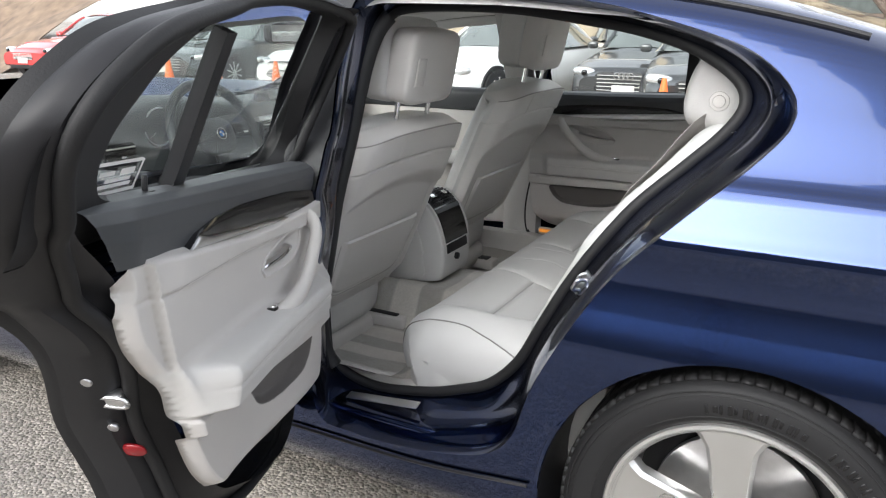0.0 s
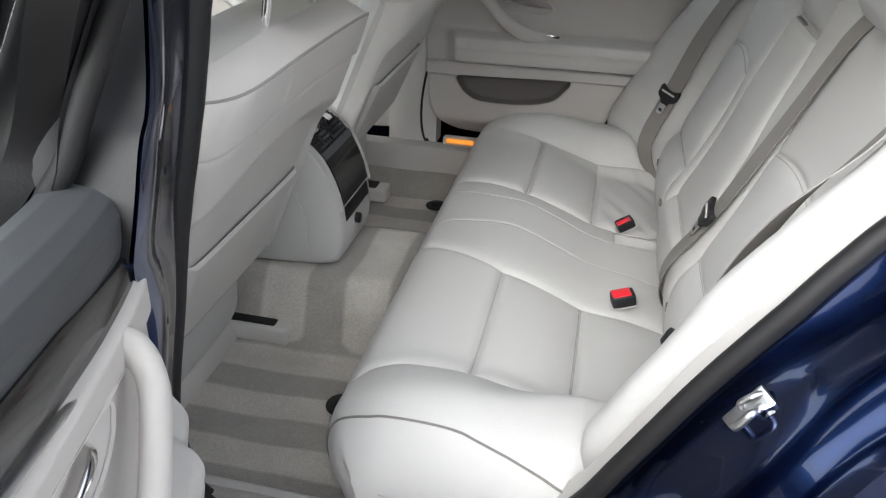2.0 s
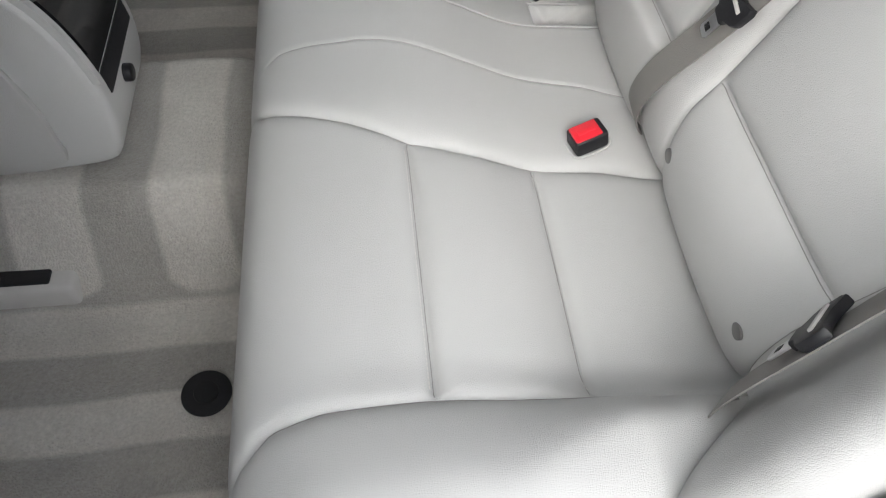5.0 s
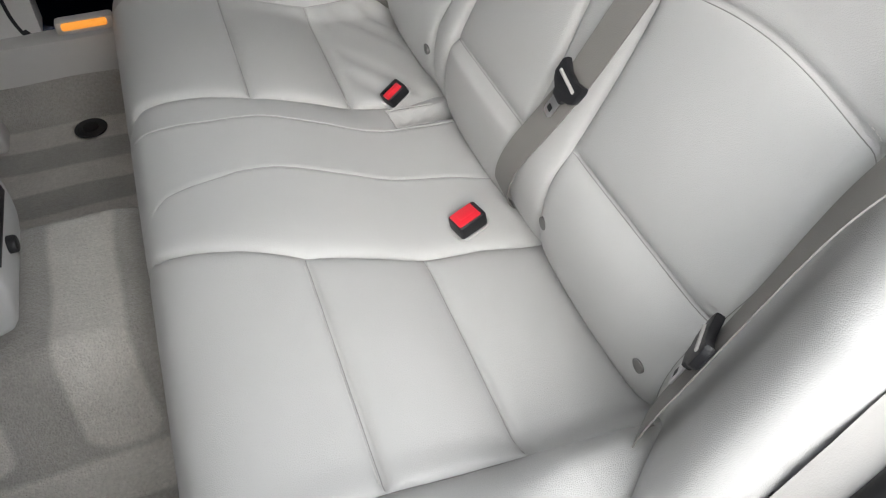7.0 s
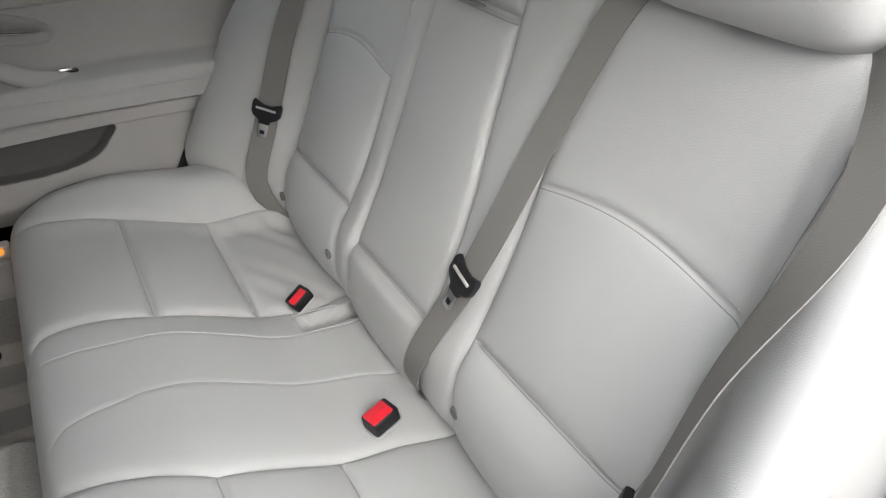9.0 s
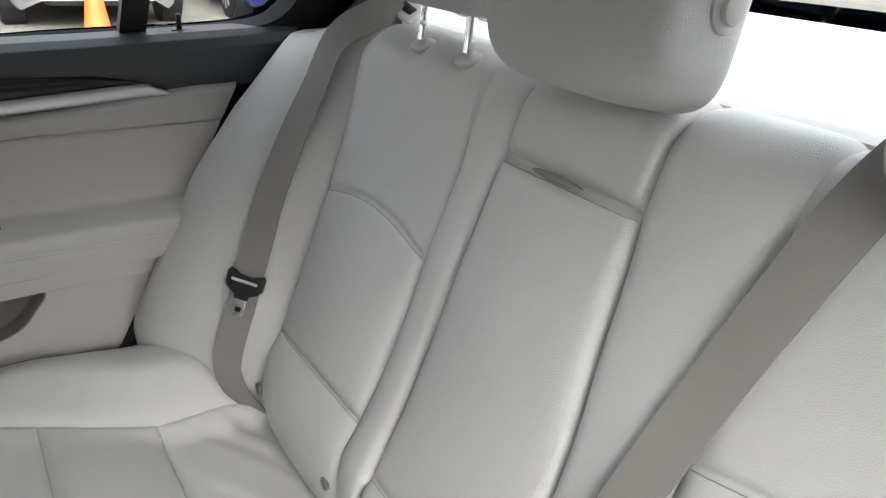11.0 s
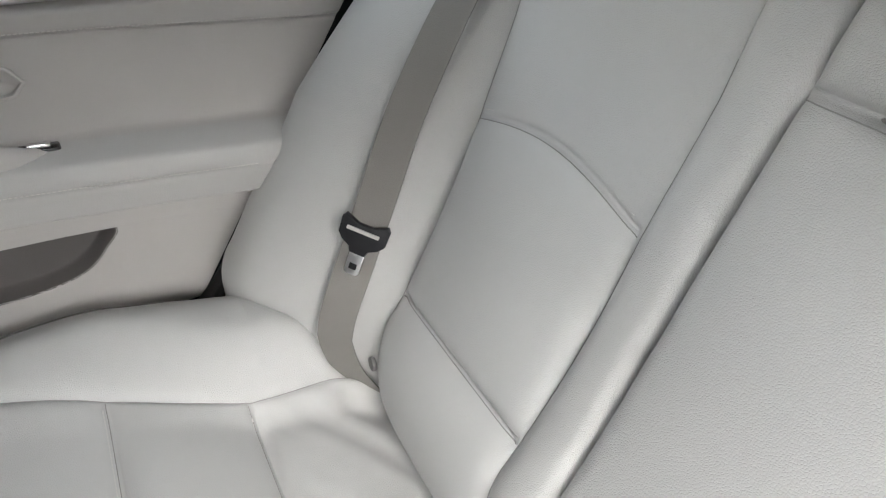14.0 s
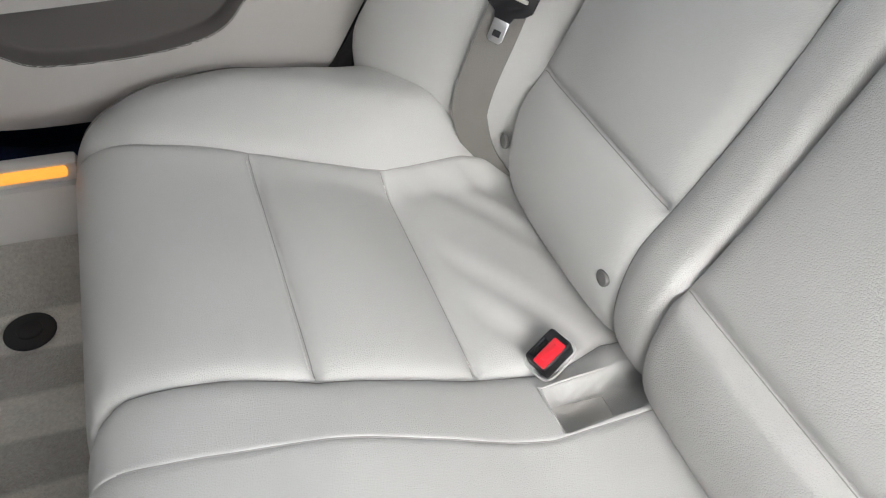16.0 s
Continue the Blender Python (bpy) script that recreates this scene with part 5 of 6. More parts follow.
    for dy in (-0.0875, 0.0875):
        part("headrest_post", moved(tube_bm(spline([(0, dy, -0.05), (0.002, dy, 0.05), (-0.004, dy, 0.12)], 16), 0.007, 12, up=(0, 1, 0)), hm), CHROME, seat, "chrome headrest post")
    part("headrest", moved(cushion_bm(0.085, 0.20, 0.275, n=16, power=6.5), hm @ Matrix.Translation((0.014, 0, 0.172))), SEATBACK, seat, "pale grey headrest shell")
    part("headrest_pad", moved(cushion_bm(0.10, 0.225, 0.30, n=16, power=5.5), hm @ Matrix.Translation((-0.062, 0, 0.175)) @ pose(0, 0, 0, 0, -6, 0)), LEATHER, seat, "padded leather headrest front")
    part("headrest_join", moved(box_bm((0.004, 0.045, 0.075), (0.0555, -0.085, 0.165), 0.0015), hm), SEATBACK, seat)
    return seat


build_front_seat(-0.375, (-1.245, 0.43), 22.0, "light grey leather driver's seat with a map pocket", "front seats")
build_front_seat(0.39, (-1.20, 0.495), 24.0, "light grey leather passenger seat, reclined and raised", "front seats")


# ---- rear headrests ----
def build_headrest(cy, x, z, w, h, posts, label, lift=0.0, buttons=False):
    hr = thing("rear_headrest", label, "headrest", "rear headrests")
    m = Matrix.Translation((x, cy, z)) @ pose(0, 0, 0, 0, 12, 0)
    bm = cushion_bm(0.118, h, w, n=22, power=5.0)
    for v in bm.verts:
        t = v.co.z / h
        v.co.x += -0.018 * (1 - (2 * t) ** 2) * (1 if v.co.x < 0 else 0.3)
    part("pad", moved(bm, m), LEATHER_COARSE, hr, "padded grey leather headrest")
    for sg in (-1, 1):
        ring = [(0.034 * math.cos(a), sg * (w / 2 - 0.014), 0.30 * h * math.sin(a)) for a in np.linspace(0, 2 * math.pi, 60, endpoint=False)]
        ring = np.sign(np.array(ring)) * np.abs(np.array(ring))
        part("piping", moved(tube_bm(np.array(ring), 0.0026, 6, closed=True, up=(0, 1, 0)), m), LEATHER, hr)
        if buttons:
            part("tilt_button", moved(join_bm(cyl_bm(0.021, 0.010, (0.005, sg * (w / 2 - 0.002), -0.01), 28, 0.003, "y"), cyl_bm(0.0135, 0.018, (0.005, sg * (w / 2), -0.01), 24, 0.003, "y")), m), GREY_PLASTIC, hr, "round grey tilt button")
    for dy in posts:
        p = spline([(-0.232, cy + dy, 1.083), (-0.229, cy + dy, 1.11), (-0.222, cy + dy, z + 0.01)], 14)
        part("post", tube_bm(p, 0.0068, 14, up=(0, 1, 0)), CHROME, hr, "chrome headrest post")
        if dy > 0 and cy > 0.1:
            for k in range(3):
                part("post_notch", box_bm((0.006, 0.009, 0.005), (-0.234 + 0.002 * k, cy + dy - 0.005, 1.105 + 0.016 * k), 0.0012), STEEL, hr)
    return hr


build_headrest(0.31, -0.222, 1.218, 0.275, 0.185, (-0.0535, 0.0535), "grey leather rear headrest on chrome posts")
build_headrest(-0.405, -0.215, 1.148, 0.275, 0.175, (-0.0535, 0.0535), "grey leather rear headrest lowered near its backrest", buttons=True)
build_headrest(-0.002, -0.250, 1.190, 0.225, 0.205, (-0.05, 0.05), "grey leather middle headrest with tilt buttons", buttons=True)


# ---- seat belts ----
def build_belt(path, tongue_at, label, tip_flip=1.0, twist=0.0):
    """A belt along path, from the gap behind the cushion up to its guide."""
    belt = thing("seat_belt", label, "seat belt", "rear seat belts")
    P = spline(path, 70)
    lie = np.array([min(p[0], min(surface_x(p[1] + d, p[2]) for d in (-0.02, 0.0, 0.02)) - 0.004) if 0.515 < p[2] < 1.06 else p[0] for p in P])
    P[:, 0] = np.convolve(np.pad(lie, 3, mode="edge"), np.ones(7) / 7, "valid")
    c = np.stack([P[:, 1], np.clip(P[:, 2], 0.425, 1.09)], 1)
    T = np.gradient(P, axis=0)
    T /= np.linalg.norm(T, axis=1)[:, None]
    e = 0.02
    N = np.array([np.cross((surface_x(y, z + e) - surface_x(y, z - e), 0, 2 * e), (surface_x(y + e, z) - surface_x(y - e, z), 2 * e, 0)) for y, z in c])
    N /= np.linalg.norm(N, axis=1)[:, None]
    N[N[:, 0] > 0] *= -1
    N = np.stack([np.convolve(np.pad(N[:, k], 6, mode="edge"), np.ones(13) / 13, "valid") for k in range(3)], 1)
    W = np.cross(T, N)
    W /= np.linalg.norm(W, axis=1)[:, None]
    N = np.cross(W, T)
    rows = [P + N * 0.0008 + W * w for w in np.linspace(-0.0235, 0.0235, 7)]
    back = [P - N * 0.0008 + W * w for w in np.linspace(0.0235, -0.0235, 7)]
    part("webbing", sheet_bm(np.array(rows + back), close_u=True), BELT, belt, "grey woven belt webbing")
    k = int(np.argmin(np.abs(P[:, 2] - tongue_at)))
    if twist:
        c0, s0 = math.cos(radians(twist)), math.sin(radians(twist))
        W[k], N[k] = c0 * W[k] + s0 * N[k], c0 * N[k] - s0 * W[k]
    m = Matrix((np.r_[W[k] * tip_flip, 0], np.r_[N[k], 0], np.r_[-T[k] * -tip_flip, 0], (0, 0, 0, 1))).transposed()
    m.translation = Vector(P[k] + N[k] * 0.006)
    m = m @ Matrix.Scale(0.9, 4)
    tongue = new("tongue")
    tongue.parent = belt
    tongue["label"] = "black plastic belt tongue with a steel tip"
    out = [(-0.034, 0.022), (-0.030, 0.028), (-0.010, 0.020), (0.010, 0.020), (0.030, 0.028), (0.034, 0.022), (0.033, 0.0), (0.026, -0.008), (0.014, -0.014), (0.011, -0.022), (-0.011, -0.022), (-0.014, -0.014), (-0.026, -0.008), (-0.033, 0.0)]
    part("tongue_body", moved(prism_bm(out, 0.012, Matrix.Translation((0, -0.004, 0)), 0.003), m), BLACK, tongue)
    part("tongue_slot", moved(box_bm((0.046, 0.004, 0.005), (0, 0.0085, 0.011), 0.001), m), GREY_PLASTIC, tongue)
    tip = [(-0.0105, -0.018), (0.0105, -0.018), (0.0105, -0.048), (0.007, -0.052), (-0.007, -0.052), (-0.0105, -0.048)]
    part("tongue_tip", moved(prism_bm(tip, 0.003, Matrix.Translation((0, 0.001, 0)), 0.0008), m), STEEL, tongue)
    part("tip_window", moved(box_bm((0.011, 0.004, 0.009), (0, 0.0025, -0.040), 0.001), m), BLACK, tongue)
    return belt


def over_back(y, z):
    return (surface_x(y, z) - 0.008, y, z)


build_belt([(-0.40, 0.506, 0.43), (-0.452, 0.508, 0.49), *(over_back(y, z) for y, z in ((0.512, 0.55), (0.516, 0.61), (0.524, 0.70), (0.530, 0.79), (0.534, 0.88), (0.540, 1.0), (0.532, 1.06))), (-0.213, 0.497, 1.104), (-0.184, 0.482, 1.107)], 0.692, "grey webbing belt over the outer backrest wing")
build_belt([(-0.40, -0.545, 0.45), (-0.455, -0.551, 0.50), (-0.470, -0.556, 0.57), (-0.446, -0.562, 0.685), (-0.412, -0.566, 0.752), (-0.376, -0.576, 0.848), (-0.327, -0.596, 0.965), (-0.272, -0.570, 1.055), (-0.213, -0.505, 1.104), (-0.184, -0.482, 1.107)], 0.683, "grey webbing belt beside the open door")
build_belt([(-0.40, -0.088, 0.44), (-0.440, -0.100, 0.478), *(over_back(y, z) for y, z in ((-0.125, 0.56), (-0.164, 0.69), (-0.207, 0.88), (-0.245, 1.02))), (-0.235, -0.262, 1.085), (-0.205, -0.268, 1.104), (-0.165, -0.270, 1.099)], 0.694, "grey webbing belt across the middle backrest bolster")


# ---- belt buckles ----
def build_buckle(x, y, z, yaw, tilt, label, size, slot=0.0):
    b = thing("belt_buckle", label, "belt buckle", "belt buckles")
    m = Matrix.Translation((x, y, z)) @ pose(0, 0, 0, 0, 0, yaw) @ pose(0, 0, 0, 0, tilt, 0) @ Matrix.Scale(size, 4)
    part("housing", moved(box_bm((0.052, 0.037, 0.030), (0, 0, 0), 0.005, 3), m), BLACK, b)
    w = 0.031 - abs(slot)
    part("release_button", moved(box_bm((0.042, w, 0.010), (-0.003, -0.5 * slot, 0.0125), 0.003, 2), m), RED, b, "red release button")
    part("button_pad", moved(box_bm((0.026, 0.4 * w, 0.005), (-0.003, -0.5 * slot, 0.0165), 0.002, 2), m), RED, b)
    if slot:
        part("tongue_slot", moved(box_bm((0.030, 0.9 * abs(slot), 0.006), (-0.006, 0.5 * math.copysign(w, slot), 0.0135), 0.002, 2), m), GLOSS_BLACK, b, "dark opening for the belt tongue")
    ring = np.array([(0.031 * np.sign(math.cos(a)) * abs(math.cos(a)) ** 0.5, 0.024 * np.sign(math.sin(a)) * abs(math.sin(a)) ** 0.5, -0.010) for a in np.linspace(0, 2 * math.pi, 48, endpoint=False)])
    part("pocket_lip", moved(tube_bm(ring, 0.0016, 8, closed=True), m), LEATHER, b, "leather lip round the buckle")


build_buckle(-0.512, -0.145, 0.487, 15, -12, "red and black belt buckle in the leather cushion", 0.88)
build_buckle(-0.512, 0.190, 0.484, 20, -26, "red and black belt buckle beside the storage slot", 0.78, 0.011)

# ---- glass of the car ----
def build_glass():
    front, wind, back = xz_to_xk(FRONT_GLASS_SIDE), np.array(WINDSCREEN), np.array(BACKLIGHT)
    ks = np.linspace(float(zk(-1.4, 0.98)), float(zk(-1.4, 1.33)), 40)
    top = np.linspace(1.34, SK[-1], 28)
    for side in (-1, 1):
        g = clip_mesh("front_side_glass", np.linspace(-2.05, -1.1, 50), ks, lambda P: -signed(front, P) + 0.004, lambda x, k, s=side: skin(x, k, 0.012, s), GLASS, CAR, "clear front window glass")
        g.visible_shadow = False
        for poly, x0, x1, nm in ((wind, -2.45, -1.65, "windscreen"), (back, -0.17, 0.70, "rear_window")):
            g = clip_mesh(nm, np.linspace(x0, x1, 40), top, lambda P, q=poly: -signed(q, P) + 0.004, lambda x, k, s=side: skin(x, k, 0.006, s), GLASS, CAR, "clear curved glass")
            g.visible_shadow = False
        part("roof_gutter", tube_bm(skin(np.linspace(-1.9, 0.05, 60), np.full(60, float(k_of(1.385))), -0.002, side), 0.006, 8), BLACK, CAR, "black roof gutter strip")


build_glass()


# ---- rear parcel shelf ----
def build_shelf():
    sh = thing("parcel_shelf", "pale felt rear parcel shelf under the rear window", "parcel shelf")
    prof = spline([(-0.175, 1.03), (-0.170, 1.078), (-0.155, 1.091), (-0.05, 1.096), (0.3, 1.092), (0.62, 1.085)], 60)
    ys = np.linspace(-0.66, 0.66, 40)
    part("shelf_board", sheet_bm(np.array([[(x, y, z) for x, z in prof] for y in ys])), SHELF, sh)
    for cy in (0.43, -0.43):
        cover = new("anchor_cover")
        cover.parent = sh
        part("cover_frame", join_bm(*[box_bm(s, (0.03 + dx, cy + dy, 1.1005), 0.003) for s, dx, dy in (((0.25, 0.014, 0.009), 0, -0.055), ((0.25, 0.014, 0.009), 0, 0.055), ((0.014, 0.12, 0.009), -0.12, 0), ((0.014, 0.12, 0.009), 0.12, 0))]), SHELF, cover)
        part("cover_lid", box_bm((0.20, 0.085, 0.006), (0.035, cy, 1.1), 0.003), SHELF, cover)
        part("finger_hole", cushion_bm(0.05, 0.008, 0.02, n=5, power=2.2), BLACK, cover).location = (-0.065, cy, 1.103)
    for sg in (1, -1):
        bez = new("belt_guide")
        bez.parent = sh
        bez["label"] = "grey plastic seat-belt guide with a dark slot"
        m = Matrix.Translation((-0.185, sg * 0.482, 1.104)) @ pose(0, 0, 0, 0, -35, 0) @ pose(0, 0, 0, 0, 0, sg * -12)
        part("guide_bezel", moved(box_bm((0.034, 0.085, 0.012), (0, 0, 0), 0.005, 3), m), GREY_PLASTIC, bez)
        part("guide_slot", moved(box_bm((0.014, 0.062, 0.006), (0, 0, 0.0055), 0.002), m), BLACK, bez)
    # closing wall of the cabin behind the bench
    part("rear_bulkhead", box_bm((0.02, 1.44, 0.70), (-0.13, 0, 0.70), 0.004), BLACK, sh)
    for sg in (-1, 1):
        part("shelf_side_trim", box_bm((0.50, 0.08, 0.05), (0.30, sg * 0.62, 1.085), 0.02, 3), HEADLINER, sh, "pale side trim of the shelf")


build_shelf()


# ---- middle console, rear end ----
def build_console():
    con = thing("centre_console", "pale leather middle console with rear air vents", "console")
    side = [(-1.75, 0.40), (-1.75, 0.64), (-1.55, 0.69), (-1.32, 0.722), (-1.235, 0.728), (-1.185, 0.714), (-1.150, 0.682), (-1.125, 0.635), (-1.108, 0.575), (-1.102, 0.52), (-1.108, 0.472), (-1.125, 0.445), (-1.20, 0.432), (-1.35, 0.425)]
    q = loop(side, 150)
    part("console_body", prism_bm(q.tolist(), 0.20, Matrix.Translation((0, -0.10, 0)), 0.012, 3), LEATHER, con)
    inner = np.array([(-1.70, 0.44), (-1.70, 0.62), (-1.40, 0.675), (-1.27, 0.675), (-1.215, 0.635), (-1.185, 0.56), (-1.178, 0.50), (-1.185, 0.452), (-1.3, 0.44)])
    part("side_pad", prism_bm(loop(inner, 100).tolist(), 0.012, Matrix.Translation((0, -0.110, 0)), 0.004, 2), LEATHER_COARSE, con, "padded console side")
    part("side_pad", prism_bm(loop(inner, 100).tolist(), 0.012, Matrix.Translation((0, 0.098, 0)), 0.004, 2), LEATHER_COARSE, con, "padded console side")
    # a curved black fascia over the rear face
    k = (q[:, 0] > -1.25) & (q[:, 1] > 0.47)
    arc = q[k]
    arc = arc[np.argsort(-arc[:, 1])]
    arc = spline(arc[:: max(1, len(arc) // 12)], 60)
    T = np.gradient(arc, axis=0)
    N = np.stack([-T[:, 1], T[:, 0]], 1) / np.linalg.norm(T, axis=1)[:, None]
    N *= np.sign(N[:, :1] + 1e-9)

    def face(a, b, y0, y1, lift, depth=0.012):
        i = np.arange(int(a * 59), int(b * 59) + 1)
        rows = [[(arc[j, 0] + N[j, 0] * d, y, arc[j, 1] + N[j, 1] * d) for y, d in ((y0, -depth), (y0, lift), (y1, lift), (y1, -depth))] for j in i]
        bm = sheet_bm(np.array(rows), close_v=True)
        bm.verts.ensure_lookup_table()
        bm.faces.new([bm.verts[c] for c in range(4)])
        bm.faces.new([bm.verts[len(bm.verts) - 4 + c] for c in range(4)][::-1])
        return bm
    part("fascia", face(0.06, 0.74, -0.086, 0.086, 0.003), GLOSS_BLACK, con, "gloss black console fascia")
    part("fascia_frame", join_bm(face(0.03, 0.76, -0.096, -0.086, 0.006), face(0.03, 0.76, 0.086, 0.096, 0.006), face(0.02, 0.06, -0.096, 0.096, 0.006)), LEATHER, con, "pale frame round the fascia")
    for n, (y0, y1) in enumerate(((-0.078, -0.004), (0.004, 0.078))):
        vent = new("air_vent")
        vent.parent = con
        vent["label"] = "black air vent with slats and a chrome tab"
        part("vent_hole", face(0.09, 0.33, y0, y1, 0.0045), BLACK, vent)
        for f in (0.12, 0.16, 0.20, 0.24, 0.28):
            part("slat", face(f, f + 0.02, y0 + 0.003, y1 - 0.003, 0.011, 0.001), BLACK, vent)
        for y in np.linspace(y0 + 0.012, y1 - 0.012, 4):
            part("blade", face(0.10, 0.32, y - 0.001, y + 0.001, 0.009, 0.001), BLACK, vent)
        part("vent_tab", face(0.18, 0.23, (y0 + y1) / 2 - 0.012, (y0 + y1) / 2 + 0.012, 0.015, 0.001), CHROME, vent, "chrome vent tab")
    part("control_panel", face(0.36, 0.66, -0.080, 0.080, 0.006), GLOSS_BLACK, con, "black rear control panel")
    part("panel_strip", face(0.345, 0.40, -0.082, 0.082, 0.008), SOFT_BLACK, con)
    part("storage_slot", face(0.76, 0.86, -0.075, 0.075, 0.002), BLACK, con, "dark open storage slot")
    j = int(0.93 * 59)
    part("power_socket", cyl_bm(0.012, 0.016, (arc[j, 0] + 0.003, -0.012, arc[j, 1]), 20, 0.003, "x"), BLACK, con, "black power socket cap")


build_console()


# ---- floor fittings ----
def build_floor_bits():
    for x, y in ((-1.02, -0.365), (-1.045, 0.555)):
        plug = thing("mat_fixing", "round black mat fixing set in the carpet", "carpet fixing", "mat fixings")
        part("disc", cyl_bm(0.032, 0.005, (x, y, 0.291), 32, 0.002), BLACK, plug)
        part("centre", cyl_bm(0.016, 0.008, (x, y, 0.292), 24, 0.002), RUBBER, plug)
    lamp = thing("footwell_lamp", "glowing amber footwell lamp below the far door", "lamp")
    part("lens", box_bm((0.085, 0.012, 0.014), (-1.0, 0.652, 0.462), 0.004, 2, pose(0, 0, 0, 20, 0, 0)), AMBER, lamp)
    part("housing", box_bm((0.11, 0.03, 0.03), (-1.0, 0.672, 0.455), 0.008, 2), GREY_PLASTIC, lamp)
    trim = thing("sill_trim", "pale grey plastic inner sill trim by the far door", "sill trim")
    part("trim_cover", prism_bm([(-1.6, 0.30), (-1.6, 0.43), (-0.75, 0.43), (-0.70, 0.45), (-0.62, 0.46), (-0.60, 0.30)], 0.06, Matrix.Translation((0, 0.665, 0)), 0.012, 2), GREY_PLASTIC, trim)
    trim = thing("sill_trim", "pale grey plastic inner sill trim inside the open door", "sill trim")
    part("trim_cover", prism_bm([(-1.5, 0.28), (-1.5, 0.375), (-0.95, 0.37), (-0.80, 0.38), (-0.70, 0.40), (-0.62, 0.44), (-0.58, 0.28)], 0.06, Matrix.Translation((0, -0.715, 0)), 0.014, 3), GREY_PLASTIC, trim)
    tray = thing("storage_slot", "open grey leather storage slot in the bench", "storage slot")
    part("slot_floor", box_bm((0.070, 0.040, 0.003), (-0.492, 0.138, 0.4335), 0.001, 1, pose(0, 0, 0, 0, 4, 0)), GREY_PLASTIC, tray)
    rim = np.array([(-0.452, 0.116), (-0.530, 0.1045), (-0.5365, 0.1075), (-0.5365, 0.1555), (-0.530, 0.1605), (-0.452, 0.172)])
    x = spline(rim, 60)
    z = np.interp(x[:, 0], CUSH[CS > TOP, 0], CUSH[CS > TOP, 1])
    part("slot_edge", tube_bm(np.stack([x[:, 0], x[:, 1], z + 0.006], 1), 0.0012, 8), LEATHER, tray, "grey leather edge round the slot")


build_floor_bits()


# ---- dashboard, steering wheel, mirror, front passenger door ----
def build_dash():
    dash = thing("dashboard", "dark grey dashboard with vents and round dials", "dashboard")
    prof = spline([(-2.42, 0.955), (-2.25, 0.995), (-2.08, 1.01), (-1.98, 1.0), (-1.96, 0.95), (-1.97, 0.88), (-1.93, 0.80), (-1.95, 0.70), (-2.05, 0.60), (-2.2, 0.52)], 50)
    ys = np.linspace(-0.74, 0.74, 70)
    P = np.array([[(x - 0.05 * abs(y) ** 2, y, z + (0.035 * math.exp(-(((y + 0.37) / 0.17) ** 2)) if z > 0.9 else 0)) for x, z in prof] for y in ys])
    part("dash_shell", sheet_bm(P), DASH, dash)
    part("satin_strip", tube_bm(spline([(-1.952, -0.02, 0.935), (-1.945, 0.3, 0.935), (-1.975, 0.70, 0.925)], 30), 0.010, 8), SATIN, dash, "satin dashboard strip")
    for y in (-0.66, 0.06, 0.19):
        vent = new("air_vent")
        vent.parent = dash
        part("vent_hole", box_bm((0.02, 0.115, 0.075), (-1.957, y, 0.885), 0.006), BLACK, vent)
        for k in range(5):
            part("slat", box_bm((0.016, 0.108, 0.004), (-1.947, y, 0.858 + 0.0135 * k), 0.001, 1), GREY_PLASTIC if k == 4 else BLACK, vent)
        part("vent_tab", box_bm((0.014, 0.02, 0.008), (-1.938, y, 0.885), 0.002), CHROME, vent)
    for y in (-0.47, -0.28):
        dial = new("dial")
        dial.parent = dash
        part("dial_face", cyl_bm(0.062, 0.006, (-1.985, y, 0.955), 40, 0.001, "x"), BLACK, dial)
        part("dial_ring", tube_bm(np.array([(-1.980, y + 0.062 * math.cos(a), 0.955 + 0.062 * math.sin(a)) for a in np.linspace(0, 2 * math.pi, 48, endpoint=False)]), 0.0035, 6, closed=True, up=(1, 0, 0)), SATIN, dial)
        for a in np.linspace(-40, 220, 14):
            c, s = math.cos(radians(a)), math.sin(radians(a))
            part("dial_tick", box_bm((0.002, 0.010, 0.002), (0, 0, 0), 0, 1, Matrix.Translation((-1.9805, y + 0.049 * c, 0.955 + 0.049 * s)) @ pose(0, 0, 0, a, 0, 0)), THREAD, dial)
        part("needle", box_bm((0.002, 0.05, 0.003), (0, 0, 0), 0, 1, Matrix.Translation((-1.979, y - 0.014, 0.942)) @ pose(0, 0, 0, 42, 0, 0)), THREAD, dial)
    part("firewall", box_bm((0.03, 1.56, 0.66), (-2.13, 0, 0.60), 0.01), BLACK, dash, "black footwell wall")
    for sg in (-1, 1):
        part("footwell_side", box_bm((0.36, 0.012, 0.60), (-2.10, sg * 0.79, 0.60), 0.004), BLACK, dash)
    part("light_switch_panel", box_bm((0.02, 0.14, 0.055), (-1.955, -0.62, 0.80), 0.006), GLOSS_BLACK, dash)
    part("light_knob", cyl_bm(0.017, 0.02, (-1.94, -0.61, 0.80), 24, 0.004, "x"), SATIN, dash)
    part("centre_screen", box_bm((0.02, 0.24, 0.10), (-1.985, 0.13, 0.985), 0.008), GLOSS_BLACK, dash, "dark dashboard screen")
    part("lower_column", box_bm((0.22, 0.14, 0.10), (-1.93, -0.37, 0.86), 0.03, 3), SOFT_BLACK, dash)
    for k in range(3):
        part("radio_row", box_bm((0.02, 0.22, 0.022), (-1.94, 0.12, 0.80 - 0.035 * k), 0.004), GLOSS_BLACK if k % 2 else BLACK, dash)

    sw = thing("steering_wheel", "black leather three-spoke steering wheel with a round badge", "steering wheel")
